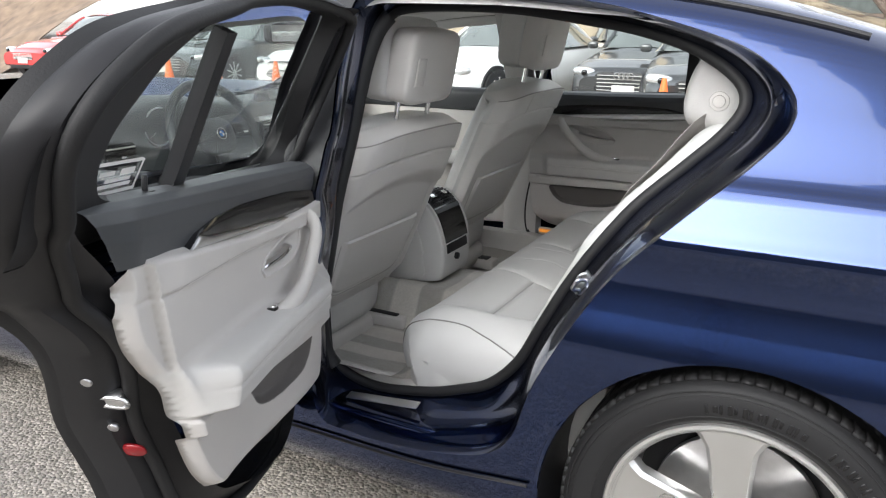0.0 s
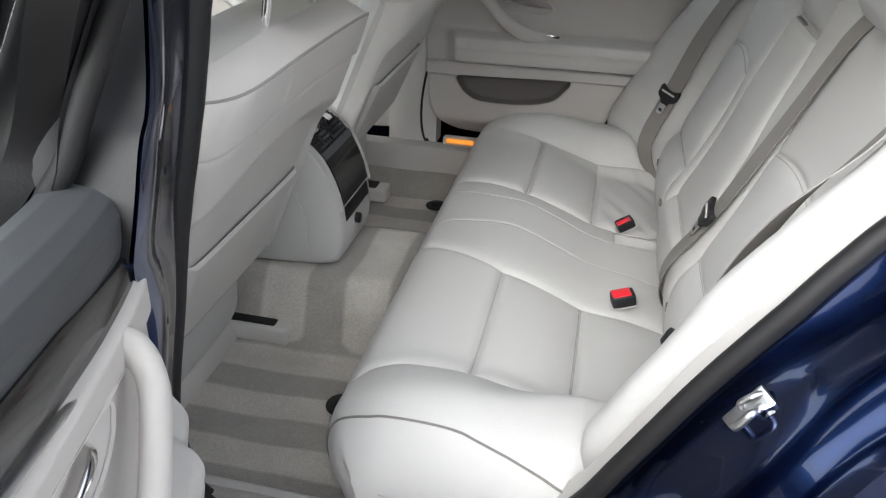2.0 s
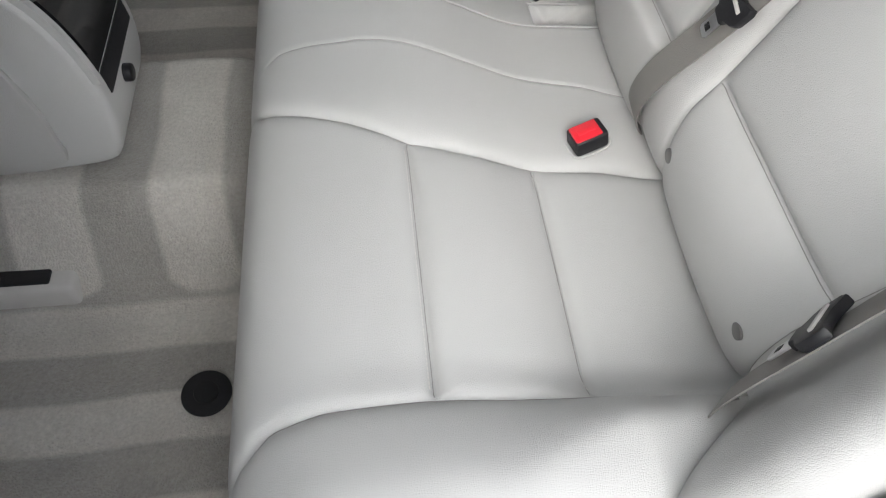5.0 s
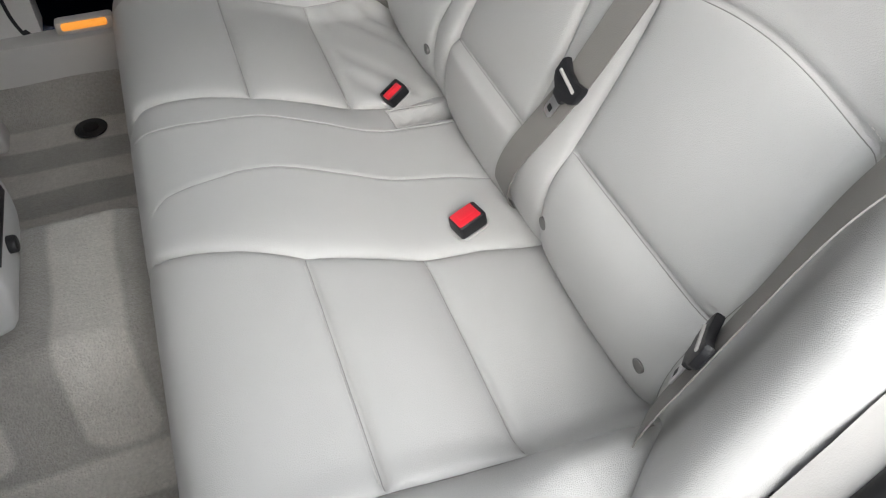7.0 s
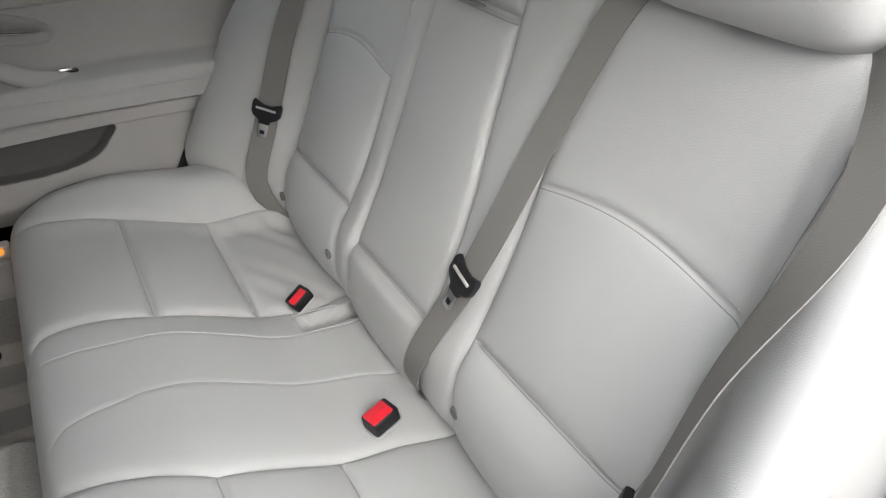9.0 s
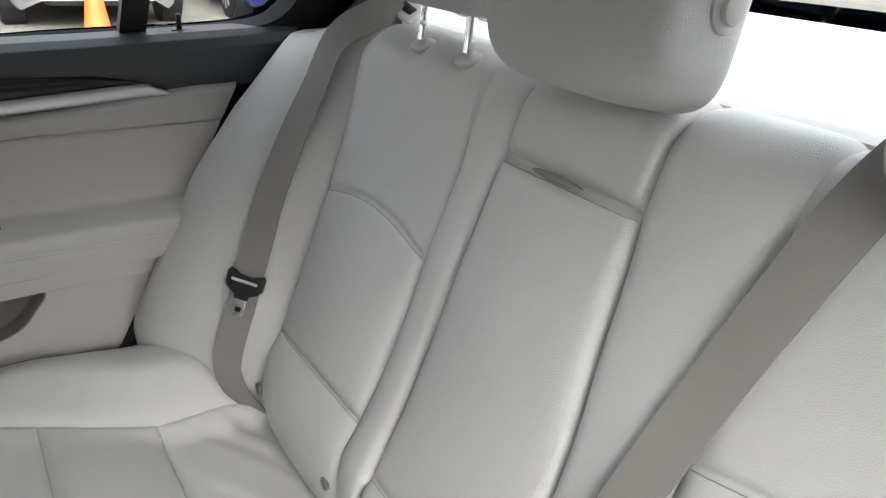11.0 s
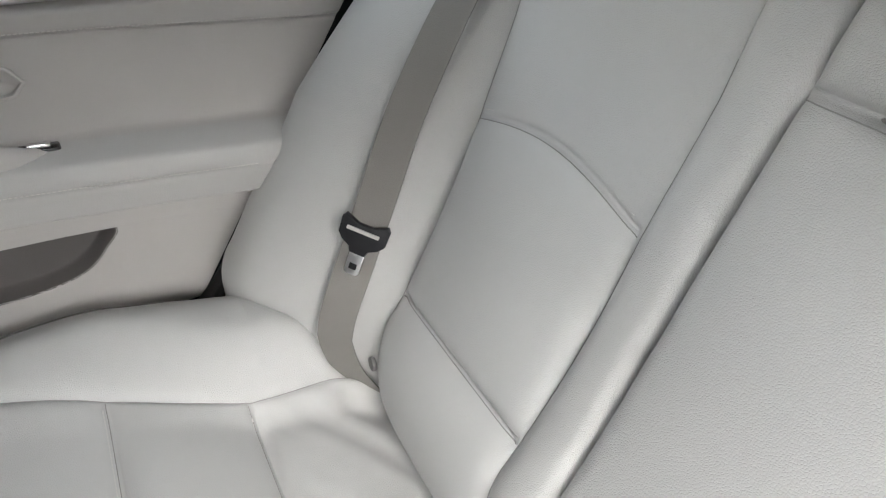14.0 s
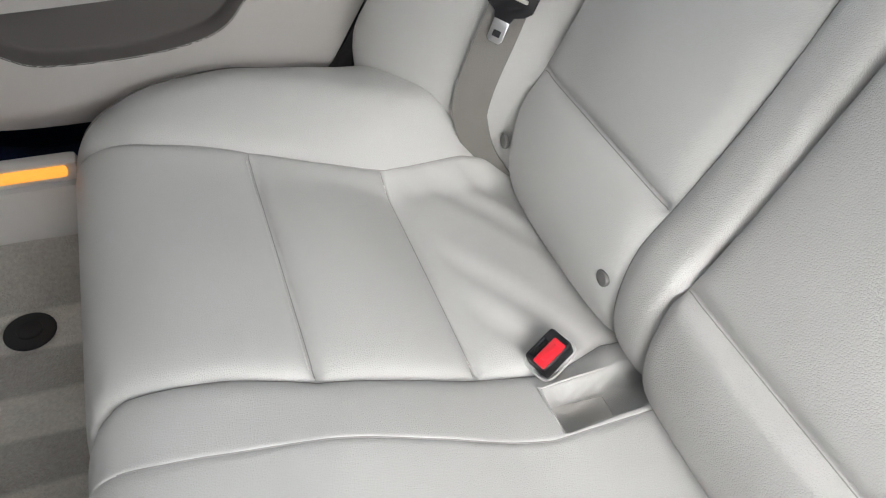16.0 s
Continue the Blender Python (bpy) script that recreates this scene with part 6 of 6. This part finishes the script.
    m = Matrix.Translation((-1.82, -0.375, 0.925)) @ pose(0, 0, 0, 0, 66, 0) @ pose(0, 0, 0, 0, 0, 0)
    ring = np.array([(0.182 * math.cos(a), 0.182 * math.sin(a), 0) for a in np.linspace(0, 2 * math.pi, 90, endpoint=False)])
    part("rim", moved(tube_bm(ring, 0.0165, 14, closed=True), m), SOFT_BLACK, sw, "black leather rim")
    part("airbag_cover", moved(cushion_bm(0.125, 0.055, 0.155, n=12, power=3.0), m @ Matrix.Translation((0.0, 0, -0.005))), SOFT_BLACK, sw)
    for y0, x0 in ((0.12, -0.01), (-0.12, -0.01)):
        part("spoke", moved(box_bm((0.055, 0.11, 0.022), (x0, y0, -0.01), 0.009, 2), m), SOFT_BLACK, sw)
        part("button_pad", moved(box_bm((0.04, 0.04, 0.006), (x0, y0 * 0.85, 0.006), 0.002), m), BLACK, sw)
        part("spoke_trim", moved(box_bm((0.006, 0.06, 0.006), (x0 + 0.012, y0 * 0.95, 0.006), 0.002), m), SATIN, sw)
    part("spoke", moved(box_bm((0.12, 0.05, 0.02), (0.11, 0, -0.012), 0.008, 2), m), SOFT_BLACK, sw)
    badge = new("badge")
    badge.parent = sw
    part("badge_disc", moved(cyl_bm(0.020, 0.004, (0, 0, 0.0235), 32, 0.001), m), BLACK, badge)
    part("badge_ring", moved(tube_bm(np.array([(0.019 * math.cos(a), 0.019 * math.sin(a), 0.0255) for a in np.linspace(0, 2 * math.pi, 32, endpoint=False)]), 0.0016, 6, closed=True), m), CHROME, badge)
    part("badge_centre", moved(cyl_bm(0.011, 0.004, (0, 0, 0.0245), 24, 0.0008), m), mat("badge_blue", (0.05, 0.2, 0.55), 0.3), badge, "blue and white badge centre")
    part("badge_quarters", moved(join_bm(box_bm((0.0075, 0.0075, 0.004), (0.0039, 0.0039, 0.0255), 0), box_bm((0.0075, 0.0075, 0.004), (-0.0039, -0.0039, 0.0255), 0)), m), WHITE_PAINT, badge)

    mir = thing("rear_view_mirror", "black rear-view mirror hung from the windscreen", "mirror")
    mm = Matrix.Translation((-1.74, -0.035, 1.255)) @ pose(0, 0, 0, 0, 0, -18)
    part("mirror_shell", moved(cushion_bm(0.045, 0.075, 0.25, n=10, power=4.5), mm), BLACK, mir)
    part("mirror_glass", moved(box_bm((0.003, 0.225, 0.055), (0.022, 0, 0), 0.001), mm), CHROME, mir, "silvered mirror glass")
    part("mirror_stem", tube_bm(spline([(-1.76, -0.03, 1.27), (-1.79, 0, 1.32), (-1.80, 0, 1.37)], 12), 0.016, 10, up=(0, 1, 0)), BLACK, mir)

    fd = thing("front_door_lining", "grey vinyl front passenger door lining with a dark shoulder", "car door lining")
    part("panel", prism_bm(loop([(-2.05, 0.45), (-1.3, 0.44), (-1.17, 0.5), (-1.13, 0.7), (-1.12, 0.93), (-1.5, 0.93), (-2.0, 0.92), (-2.1, 0.7)], 80).tolist(), 0.03, Matrix.Translation((0, 0.765, 0)), 0.008, 2), DOOR_VINYL, fd)
    part("shoulder", box_bm((0.95, 0.07, 0.10), (-1.60, 0.785, 0.975), 0.025, 3), SOFT_BLACK, fd, "soft black shoulder trim")
    part("armrest", box_bm((0.62, 0.07, 0.06), (-1.52, 0.735, 0.72), 0.02, 3), LEATHER, fd)
    part("release_lever", tube_bm(spline([(-1.72, 0.752, 0.865), (-1.66, 0.742, 0.86), (-1.58, 0.745, 0.85)], 16), 0.008, 8), CHROME, fd)
    part("pull_handle", tube_bm(spline([(-1.85, 0.75, 0.88), (-1.80, 0.72, 0.86), (-1.68, 0.705, 0.79), (-1.56, 0.71, 0.75)], 24), 0.018, 10), LEATHER, fd)
    fl = thing("front_door_lining", "dark front driver's door lining below its window", "car door lining")
    part("panel", prism_bm(loop([(-2.05, 0.45), (-1.3, 0.44), (-1.17, 0.5), (-1.13, 0.7), (-1.12, 0.87), (-1.5, 0.87), (-2.0, 0.83), (-2.1, 0.7)], 80).tolist(), 0.03, Matrix.Translation((0, -0.795, 0)), 0.008, 2), DOOR_VINYL, fl)
    part("shoulder", moved(box_bm((0.95, 0.07, 0.08), (0, 0, 0), 0.025, 3), Matrix.Translation((-1.60, -0.815, 0.855)) @ pose(0, 0, 0, 0, -4.5, 0)), SOFT_BLACK, fl, "soft black shoulder trim")
    # linings of the middle pillars
    for sg in (-1, 1):
        pl = thing("pillar_trim", "pale grey middle pillar trim", "pillar trim")
        rows = []
        for z in np.linspace(0.42, 1.33, 24):
            y = sg * (float(inner_y(np.array(z))) - 0.015)
            w = 0.075 if z < 0.95 else 0.05
            rows.append([((-1.165 if sg > 0 else -1.19) + dx, y + sg * dy, z) for dx, dy in ((-w, 0.08), (-w, 0.012), (-w * 0.6, 0.0), (w * 0.6, 0.0), (w, 0.012), (w, 0.08))])
        part("trim_cover", sheet_bm(np.array(rows)), GREY_PLASTIC if sg > 0 else BLACK, pl)


build_dash()

# ---- parked cars ----
CAR_SHAPES = {
    # stations along the length from nose to tail: (way, half width, sill, shoulder, cabin top, cabin half width)
    "saloon": [(0.0, 0.62, 0.34, 0.58, 0, 0), (0.05, 0.80, 0.22, 0.68, 0, 0), (0.14, 0.89, 0.20, 0.80, 0, 0), (0.30, 0.91, 0.20, 0.90, 0, 0), (0.36, 0.91, 0.20, 0.94, 0.95, 0.74), (0.50, 0.91, 0.20, 0.95, 1.40, 0.60),
               (0.62, 0.91, 0.20, 0.96, 1.43, 0.60), (0.74, 0.91, 0.20, 0.98, 1.34, 0.58), (0.86, 0.90, 0.20, 1.0, 1.01, 0.66), (0.95, 0.84, 0.26, 1.0, 0, 0), (1.0, 0.74, 0.36, 0.9, 0, 0)],
    "roadster": [(0.0, 0.55, 0.30, 0.50, 0, 0), (0.06, 0.76, 0.18, 0.60, 0, 0), (0.16, 0.86, 0.16, 0.74, 0, 0), (0.34, 0.87, 0.16, 0.80, 0, 0), (0.42, 0.87, 0.16, 0.82, 0.83, 0.68), (0.54, 0.87, 0.16, 0.83, 1.20, 0.54),
                 (0.64, 0.87, 0.16, 0.85, 1.22, 0.54), (0.76, 0.87, 0.16, 0.88, 1.08, 0.54), (0.84, 0.86, 0.16, 0.88, 0.89, 0.6), (0.95, 0.78, 0.22, 0.86, 0, 0), (1.0, 0.66, 0.34, 0.76, 0, 0)],
}


def car_paint(name, c, metal=0.4):
    return mat(name, c, 0.3, metal, var=0.03, coat=1.0, rvar=0.04)


def build_parked_car(m, length, shape, paint, label, grille="wide", rings=False, dark_rim=False):
    car = thing("parked_car", label, "car", "parked cars")
    st = CAR_SHAPES[shape]
    body = []
    t = np.array([s[0] for s in st])
    dense = np.unique(np.r_[np.linspace(0, 1, 44), t])
    col = [np.interp(dense, t, [s[k] for s in st]) for k in range(1, 4)]
    col = [np.convolve(np.pad(c, 1, mode="edge"), (0.25, 0.5, 0.25), "valid") for c in col]
    for w, hw, lo, hi in zip(dense, *col):
        y = w * length
        ring = []
        for a, b in ((-0.90, 0.0), (-0.97, 0.12), (-1.0, 0.42), (-0.985, 0.72), (-0.93, 0.90), (-0.80, 0.985), (-0.4, 1.02), (0, 1.03), (0.4, 1.02), (0.80, 0.985), (0.93, 0.90), (0.985, 0.72), (1.0, 0.42), (0.97, 0.12), (0.90, 0.0)):
            ring.append((a * hw, y, lo + (hi - lo) * b))
        body.append(ring)
    bm = sheet_bm(np.array(body))
    bm.verts.ensure_lookup_table()
    n = len(body[0])
    bm.faces.new([bm.verts[k] for k in range(n)])
    bm.faces.new([bm.verts[(len(body) - 1) * n + k] for k in range(n)])
    part("body", moved(bm, m), paint, car)
    c = [s for s in st if s[4] > 0]
    rows = []
    ct = np.linspace(c[0][0], c[-1][0], 22)
    tops = spline([(s[0], s[4], s[5], s[3]) for s in c], 60)
    for w in ct:
        top, hw, sh = (np.interp(w, tops[:, 0], tops[:, k]) for k in (1, 2, 3))
        y = w * length
        wide = 0.86
        rows.append([(-wide, y, sh - 0.02), (-(wide * 0.45 + hw * 0.55), y, sh + (top - sh) * 0.5), (-hw, y, sh + (top - sh) * 0.92), (-hw * 0.7, y, top), (0, y, top + 0.02), (hw * 0.7, y, top), (hw, y, sh + (top - sh) * 0.92), (wide * 0.45 + hw * 0.55, y, sh + (top - sh) * 0.5), (wide, y, sh - 0.02)])
    part("cabin_glass", moved(sheet_bm(np.array(rows)), m), FAR_GLASS, car, "dark reflective cabin glass")
    i0, i1 = int(22 * 0.30), int(22 * 0.74)
    roof = np.array(rows)[i0:i1, 2:7] + (0, 0, 0.012)
    part("roof", moved(sheet_bm(roof), m), paint, car)
    for sg in (-1, 1):
        k = 2 if sg < 0 else 6
        rr = np.array(rows)
        part("pillar", moved(tube_bm(np.vstack([rr[0:i0 + 1, k] + (0, 0, 0.01)]), 0.028, 6), m), paint, car)
        part("pillar", moved(tube_bm(np.vstack([rr[i1 - 1 :, k] + (0, 0, 0.01)]), 0.04, 6), m), paint, car)
        mx = sg * 0.98
        part("door_mirror", moved(cushion_bm(0.17, 0.12, 0.10, n=5, power=3), m @ Matrix.Translation((mx, length * 0.40, 0.98 if shape != "roadster" else 0.86))), paint, car)
        # lamps, intakes
        lampz = 0.64 if shape != "roadster" else 0.56
        lamp = new("headlamp")
        lamp.parent = car
        part("lamp_lens", moved(cushion_bm(0.36, 0.13, 0.26, n=6, power=2.8), m @ Matrix.Translation((sg * 0.63, length * 0.055, lampz)) @ pose(0, 0, 0, 0, sg * -7, sg * 22)), LAMP_LENS, lamp)
        part("lamp_eye", moved(cushion_bm(0.09, 0.08, 0.06, n=5, power=2.2), m @ Matrix.Translation((sg * 0.60, length * 0.022, lampz - 0.005))), GLOSS_BLACK, lamp)
        part("side_intake", moved(cushion_bm(0.30, 0.14, 0.08, n=5, power=3.5), m @ Matrix.Translation((sg * 0.60, length * 0.022, 0.36))), BLACK, car)
        for wy in (0.185, 0.80):
            wh = new("wheel")
            wh.parent = car
            wx = sg * (0.80 if shape != "roadster" else 0.77)
            mw = m @ Matrix.Translation((wx, length * wy, 0.33))
            part("tyre", moved(join_bm(cyl_bm(0.335, 0.22, (0, 0, 0), 36, 0.03, "x")), mw), RUBBER, wh)
            part("rim", moved(cyl_bm(0.235, 0.02, (sg * 0.106, 0, 0), 32, 0.006, "x"), mw), BLACK, wh)
            for k in range(10):
                a = 2 * math.pi * k / 10
                part("spoke", moved(box_bm((0.016, 0.022, 0.215), (sg * 0.118, 0, 0.115), 0.004, 1), mw @ Matrix.Rotation(a, 4, "X")), GREY_PLASTIC if dark_rim else ALLOY, wh)
            part("arch_gap", moved(cyl_bm(0.375, 0.20, (-sg * 0.012, 0, 0.01), 36, 0, "x"), mw), BLACK, wh)
    gz = 0.56 if shape != "roadster" else 0.46
    gw, gh = (0.86, 0.30) if grille == "wide" else (0.70, 0.17)
    gr = new("grille")
    gr.parent = car
    part("grille_panel", moved(cushion_bm(gw, gh, 0.07, n=6, power=6), m @ Matrix.Translation((0, 0.035, gz - 0.05)) @ pose(0, 0, 0, -8, 0, 0)), BLACK, gr)
    for k in range(5):
        part("grille_bar", moved(box_bm((gw * 0.88, 0.012, 0.012), (0, -0.012, gz - 0.05 + (k - 2) * gh * 0.17), 0.003, 1), m), GREY_PLASTIC, gr)
    if rings:
        for k in range(4):
            part("badge_ring", moved(tube_bm(np.array([((k - 1.5) * 0.062 + 0.044 * math.cos(a), -0.022, gz + 0.05 + 0.044 * math.sin(a)) for a in np.linspace(0, 2 * math.pi, 24, endpoint=False)]), 0.007, 6, closed=True, up=(0, 1, 0)), m), CHROME, gr)
    part("lower_intake", moved(cushion_bm(1.0, 0.13, 0.07, n=5, power=5), m @ Matrix.Translation((0, 0.05, 0.30))), BLACK, car)
    part("plate", moved(box_bm((0.32, 0.012, 0.12), (0, -0.015, 0.42), 0.004, 1), m), GREY_PLASTIC, car, "blank grey plate with plain bars")
    return car


FAR_GLASS = mat("far_car_windows", (0.10, 0.115, 0.11), 0.06, 0.0, var=0.15, spec=1.0, coat=1.0, rvar=0.02)
LAMP_LENS = mat("headlamp_lens", (0.55, 0.56, 0.57), 0.12, 0.5, var=0.2, scale=9, coat=1.0)
ROW = [
    # x of the middle, nose y, heading, length, shape, colour, metal, words
    (-16.6, 8.9, 3, 4.6, "saloon", (0.5, 0.03, 0.03), 0.2, "bright red saloon parked behind a cone"),
    (-14.2, 8.6, 3, 4.7, "saloon", (0.62, 0.63, 0.63), 0.3, "pale silver saloon parked behind a cone"),
    (-11.6, 8.4, 2, 4.8, "saloon", (0.06, 0.062, 0.065), 0.5, "dark grey saloon parked behind a cone"),
    (-8.6, 8.3, 2, 4.8, "saloon", (0.74, 0.74, 0.73), 0.1, "white saloon with a broad barred grille"),
    (-5.62, 7.55, -12, 4.6, "saloon", (0.78, 0.78, 0.77), 0.0, "white coupe with dark many-spoked wheels"),
    (-2.80, 8.55, 2, 4.8, "saloon", (0.05, 0.052, 0.055), 0.5, "dark grey saloon with a wide black grille"),
    (-1.45, 7.5, 8, 4.8, "saloon", (0.055, 0.058, 0.06), 0.5, "dark grey saloon turned beside its neighbour"),
    (0.62, 7.85, -3, 3.95, "roadster", (0.56, 0.57, 0.58), 0.6, "silver roadster parked behind an orange cone"),
    (2.95, 7.75, -3, 4.4, "roadster", (0.02, 0.03, 0.22), 0.5, "deep blue sports car parked behind a cone"),
    (5.4, 8.0, -3, 4.6, "saloon", (0.5, 0.51, 0.52), 0.5, "light silver saloon at the end of the row"),
]


def build_lot():
    made = {}
    for x, y, turn, ln, shape, c, metal, words in ROW:
        if c not in made:
            made[c] = car_paint("parked_car_paint", c, metal)
        build_parked_car(Matrix.Translation((x, y, 0)) @ pose(0, 0, 0, 0, 0, turn), ln, shape, made[c], words, "wide" if "grille" in words or "dark" in words else "narrow", rings="dark grey" in words and x > -4, dark_rim="coupe" in words)
    # second row, seen above the first
    for x, y, c, words in ((-4.0, 15.2, (0.04, 0.042, 0.045), "black soft-top car parked in the far row"), (-8.0, 15.5, (0.7, 0.7, 0.7), "white car parked in the far row"), (-12.5, 15.5, (0.3, 0.31, 0.32), "grey car parked in the far row"), (-17.5, 15.2, (0.72, 0.72, 0.71), "white car parked in the far row")):
        build_parked_car(Matrix.Translation((x, y, 0)) @ pose(0, 0, 0, 0, 0, 25), 4.7, "saloon", car_paint("far_car_paint", c, 0.3), words)


build_lot()


# ---- traffic cones ----
def build_cone(x, y):
    cone = thing("traffic_cone", "orange plastic traffic cone on a flat base", "traffic cone", "traffic cones")
    prof = [(0.0, 0.70), (0.022, 0.70), (0.03, 0.68), (0.065, 0.45), (0.105, 0.18), (0.13, 0.035), (0.135, 0.03)]
    th = np.linspace(0, 2 * np.pi, 28, endpoint=False)
    part("shell", sheet_bm(np.array([[(x + r * math.cos(t), y + r * math.sin(t), z) for r, z in prof] for t in th]), close_u=True), ORANGE, cone)
    part("base", box_bm((0.36, 0.36, 0.03), (x, y, 0.016), 0.012, 2), ORANGE if y > 7.6 else BLACK, cone)


for _x, _y in ((0.5, 7.45), (2.93, 7.35), (-1.92, 7.05), (-4.0, 7.3), (-8.15, 7.5), (-9.5, 7.6), (-10.75, 7.7), (-11.75, 7.8)):
    build_cone(_x, _y)


# ---- behind the lot: tan building, earth bank, bare trees ----
STONE = mat("tan_stucco", (0.36, 0.30, 0.22), 0.9, var=0.22, scale=0.8, bump=0.6, bscale=30)
SHED = mat("grey_render", (0.16, 0.155, 0.15), 0.85, var=0.2, scale=0.7, bump=0.4, bscale=20)
BANK = mat("brown_earth_bank", (0.16, 0.115, 0.08), 0.95, var=0.45, scale=2.2, bump=1.0, bscale=14)
BARK = mat("grey_brown_bark", (0.13, 0.10, 0.08), 0.9, var=0.3, scale=20, bump=0.6, bscale=60)


def build_surroundings():
    b = thing("building", "long tan rendered building behind the parked cars", "building")
    part("wall", box_bm((34, 8, 6.2), (-4, 25.5, 3.1), 0.05, 1), STONE, b)
    part("parapet", box_bm((34.4, 8.4, 0.4), (-4, 25.5, 6.3), 0.05, 1), STONE, b)
    for k, x in enumerate(np.linspace(-18, 10, 8)):
        part("pilaster", box_bm((0.7, 0.35, 6.0), (float(x), 21.4, 3.0), 0.05, 1), STONE, b)
        w = new("window")
        w.parent = b
        part("pane", box_bm((1.6, 0.08, 1.5), (float(x) + 2.0, 21.46, 2.4), 0.01, 1), FAR_GLASS, w)
        part("frame", join_bm(*[box_bm(s, (float(x) + 2.0 + dx, 21.42, 2.4 + dz), 0.01, 1) for s, dx, dz in (((1.8, 0.14, 0.1), 0, 0.8), ((1.8, 0.14, 0.1), 0, -0.8), ((0.1, 0.14, 1.5), -0.85, 0), ((0.1, 0.14, 1.5), 0.85, 0))]), BARK, w)
    # the near side of the lot, behind the filming place
    c = thing("building", "long grey rendered shed facing the lot", "building")
    part("wall", box_bm((60, 6, 5.2), (0, -19, 2.6), 0.05, 1), SHED, c)
    part("roof_edge", box_bm((60.6, 6.6, 0.3), (0, -19, 5.3), 0.05, 1), SHED, c)
    # earth bank to the side
    xs, ys = np.linspace(-75, -19, 60), np.linspace(4, 44, 40)
    P = np.array([[(x, y, -0.2 + 7.5 * float(ease((y - 14 + 0.25 * (x + 45)) / 18)) + 0.7 * noise.noise((x * 0.35, y * 0.35, 1)) + 0.25 * noise.noise((x * 1.3, y * 1.3, 5))) for y in ys] for x in xs])
    bank = sheet("earth_bank", P, BANK, None)
    tagged(bank, "brown leaf-littered earth bank beyond the lot", "earth bank", kind="structure")


build_surroundings()


def build_tree(x, y, z, h, seed):
    rnd = random.Random(seed)
    tree = thing("bare_tree", "leafless grey-brown tree with fine twigs", "tree", "bare trees")
    trunk, twigs = [], []

    def limb(p, d, ln, r, depth):
        pts, q, dd = [p.copy()], p.copy(), d.copy()
        for _ in range(4):
            dd = (dd + Vector((rnd.uniform(-0.22, 0.22), rnd.uniform(-0.22, 0.22), rnd.uniform(-0.05, 0.16)))).normalized()
            q = q + dd * ln / 4
            pts.append(q.copy())
        bm = tube_bm(np.array([tuple(v) for v in pts]), np.linspace(r, r * 0.55, 5), 6 if depth < 2 else 4, up=(0.3, 0.9, 0.1))
        (trunk if depth == 0 else twigs).append(bm)
        if depth < 4:
            for _ in range(3 if depth else 5):
                k = rnd.randint(1, 4)
                nd = (dd + Vector((rnd.uniform(-0.9, 0.9), rnd.uniform(-0.9, 0.9), rnd.uniform(-0.2, 0.6)))).normalized()
                limb(pts[k], nd, ln * rnd.uniform(0.5, 0.72), r * 0.5, depth + 1)
    limb(Vector((x, y, z)), Vector((0, 0, 1)), h * 0.45, h * 0.022, 0)
    part("trunk", join_bm(*trunk), BARK, tree)
    part("crown", join_bm(*twigs), BARK, tree, "bare twigs")
    return tree


build_tree(0.9, 18.6, 0, 6.5, 3)
build_tree(-2.6, 19.0, 0, 5.5, 8)
_t = build_tree(-40, 20, 1.0, 9, 12)
for _k, (_x, _y, _z, _a) in enumerate(((-33, 22, 3.2, 70), (-47, 15, 0.6, 160), (-28, 24, 3.0, 230))):
    copy_thing(_t, Matrix.Translation((_x, _y, _z)) @ pose(0, 0, 0, 0, 0, _a) @ Matrix.Translation((40, -20, -1.0)))
for _x, _y, _a in ((-7, -14.2, 20), (-1.5, -13.2, 95), (3.4, -14.6, 150), (7.5, -12.8, 210), (11.5, -14.4, 300), (15.5, -11.5, 45), (17, -6.5, 120)):
    copy_thing(_t, Matrix.Translation((_x, _y, 0.0)) @ pose(0, 0, 0, 0, 0, _a) @ Matrix.Translation((40, -20, -1.0)))
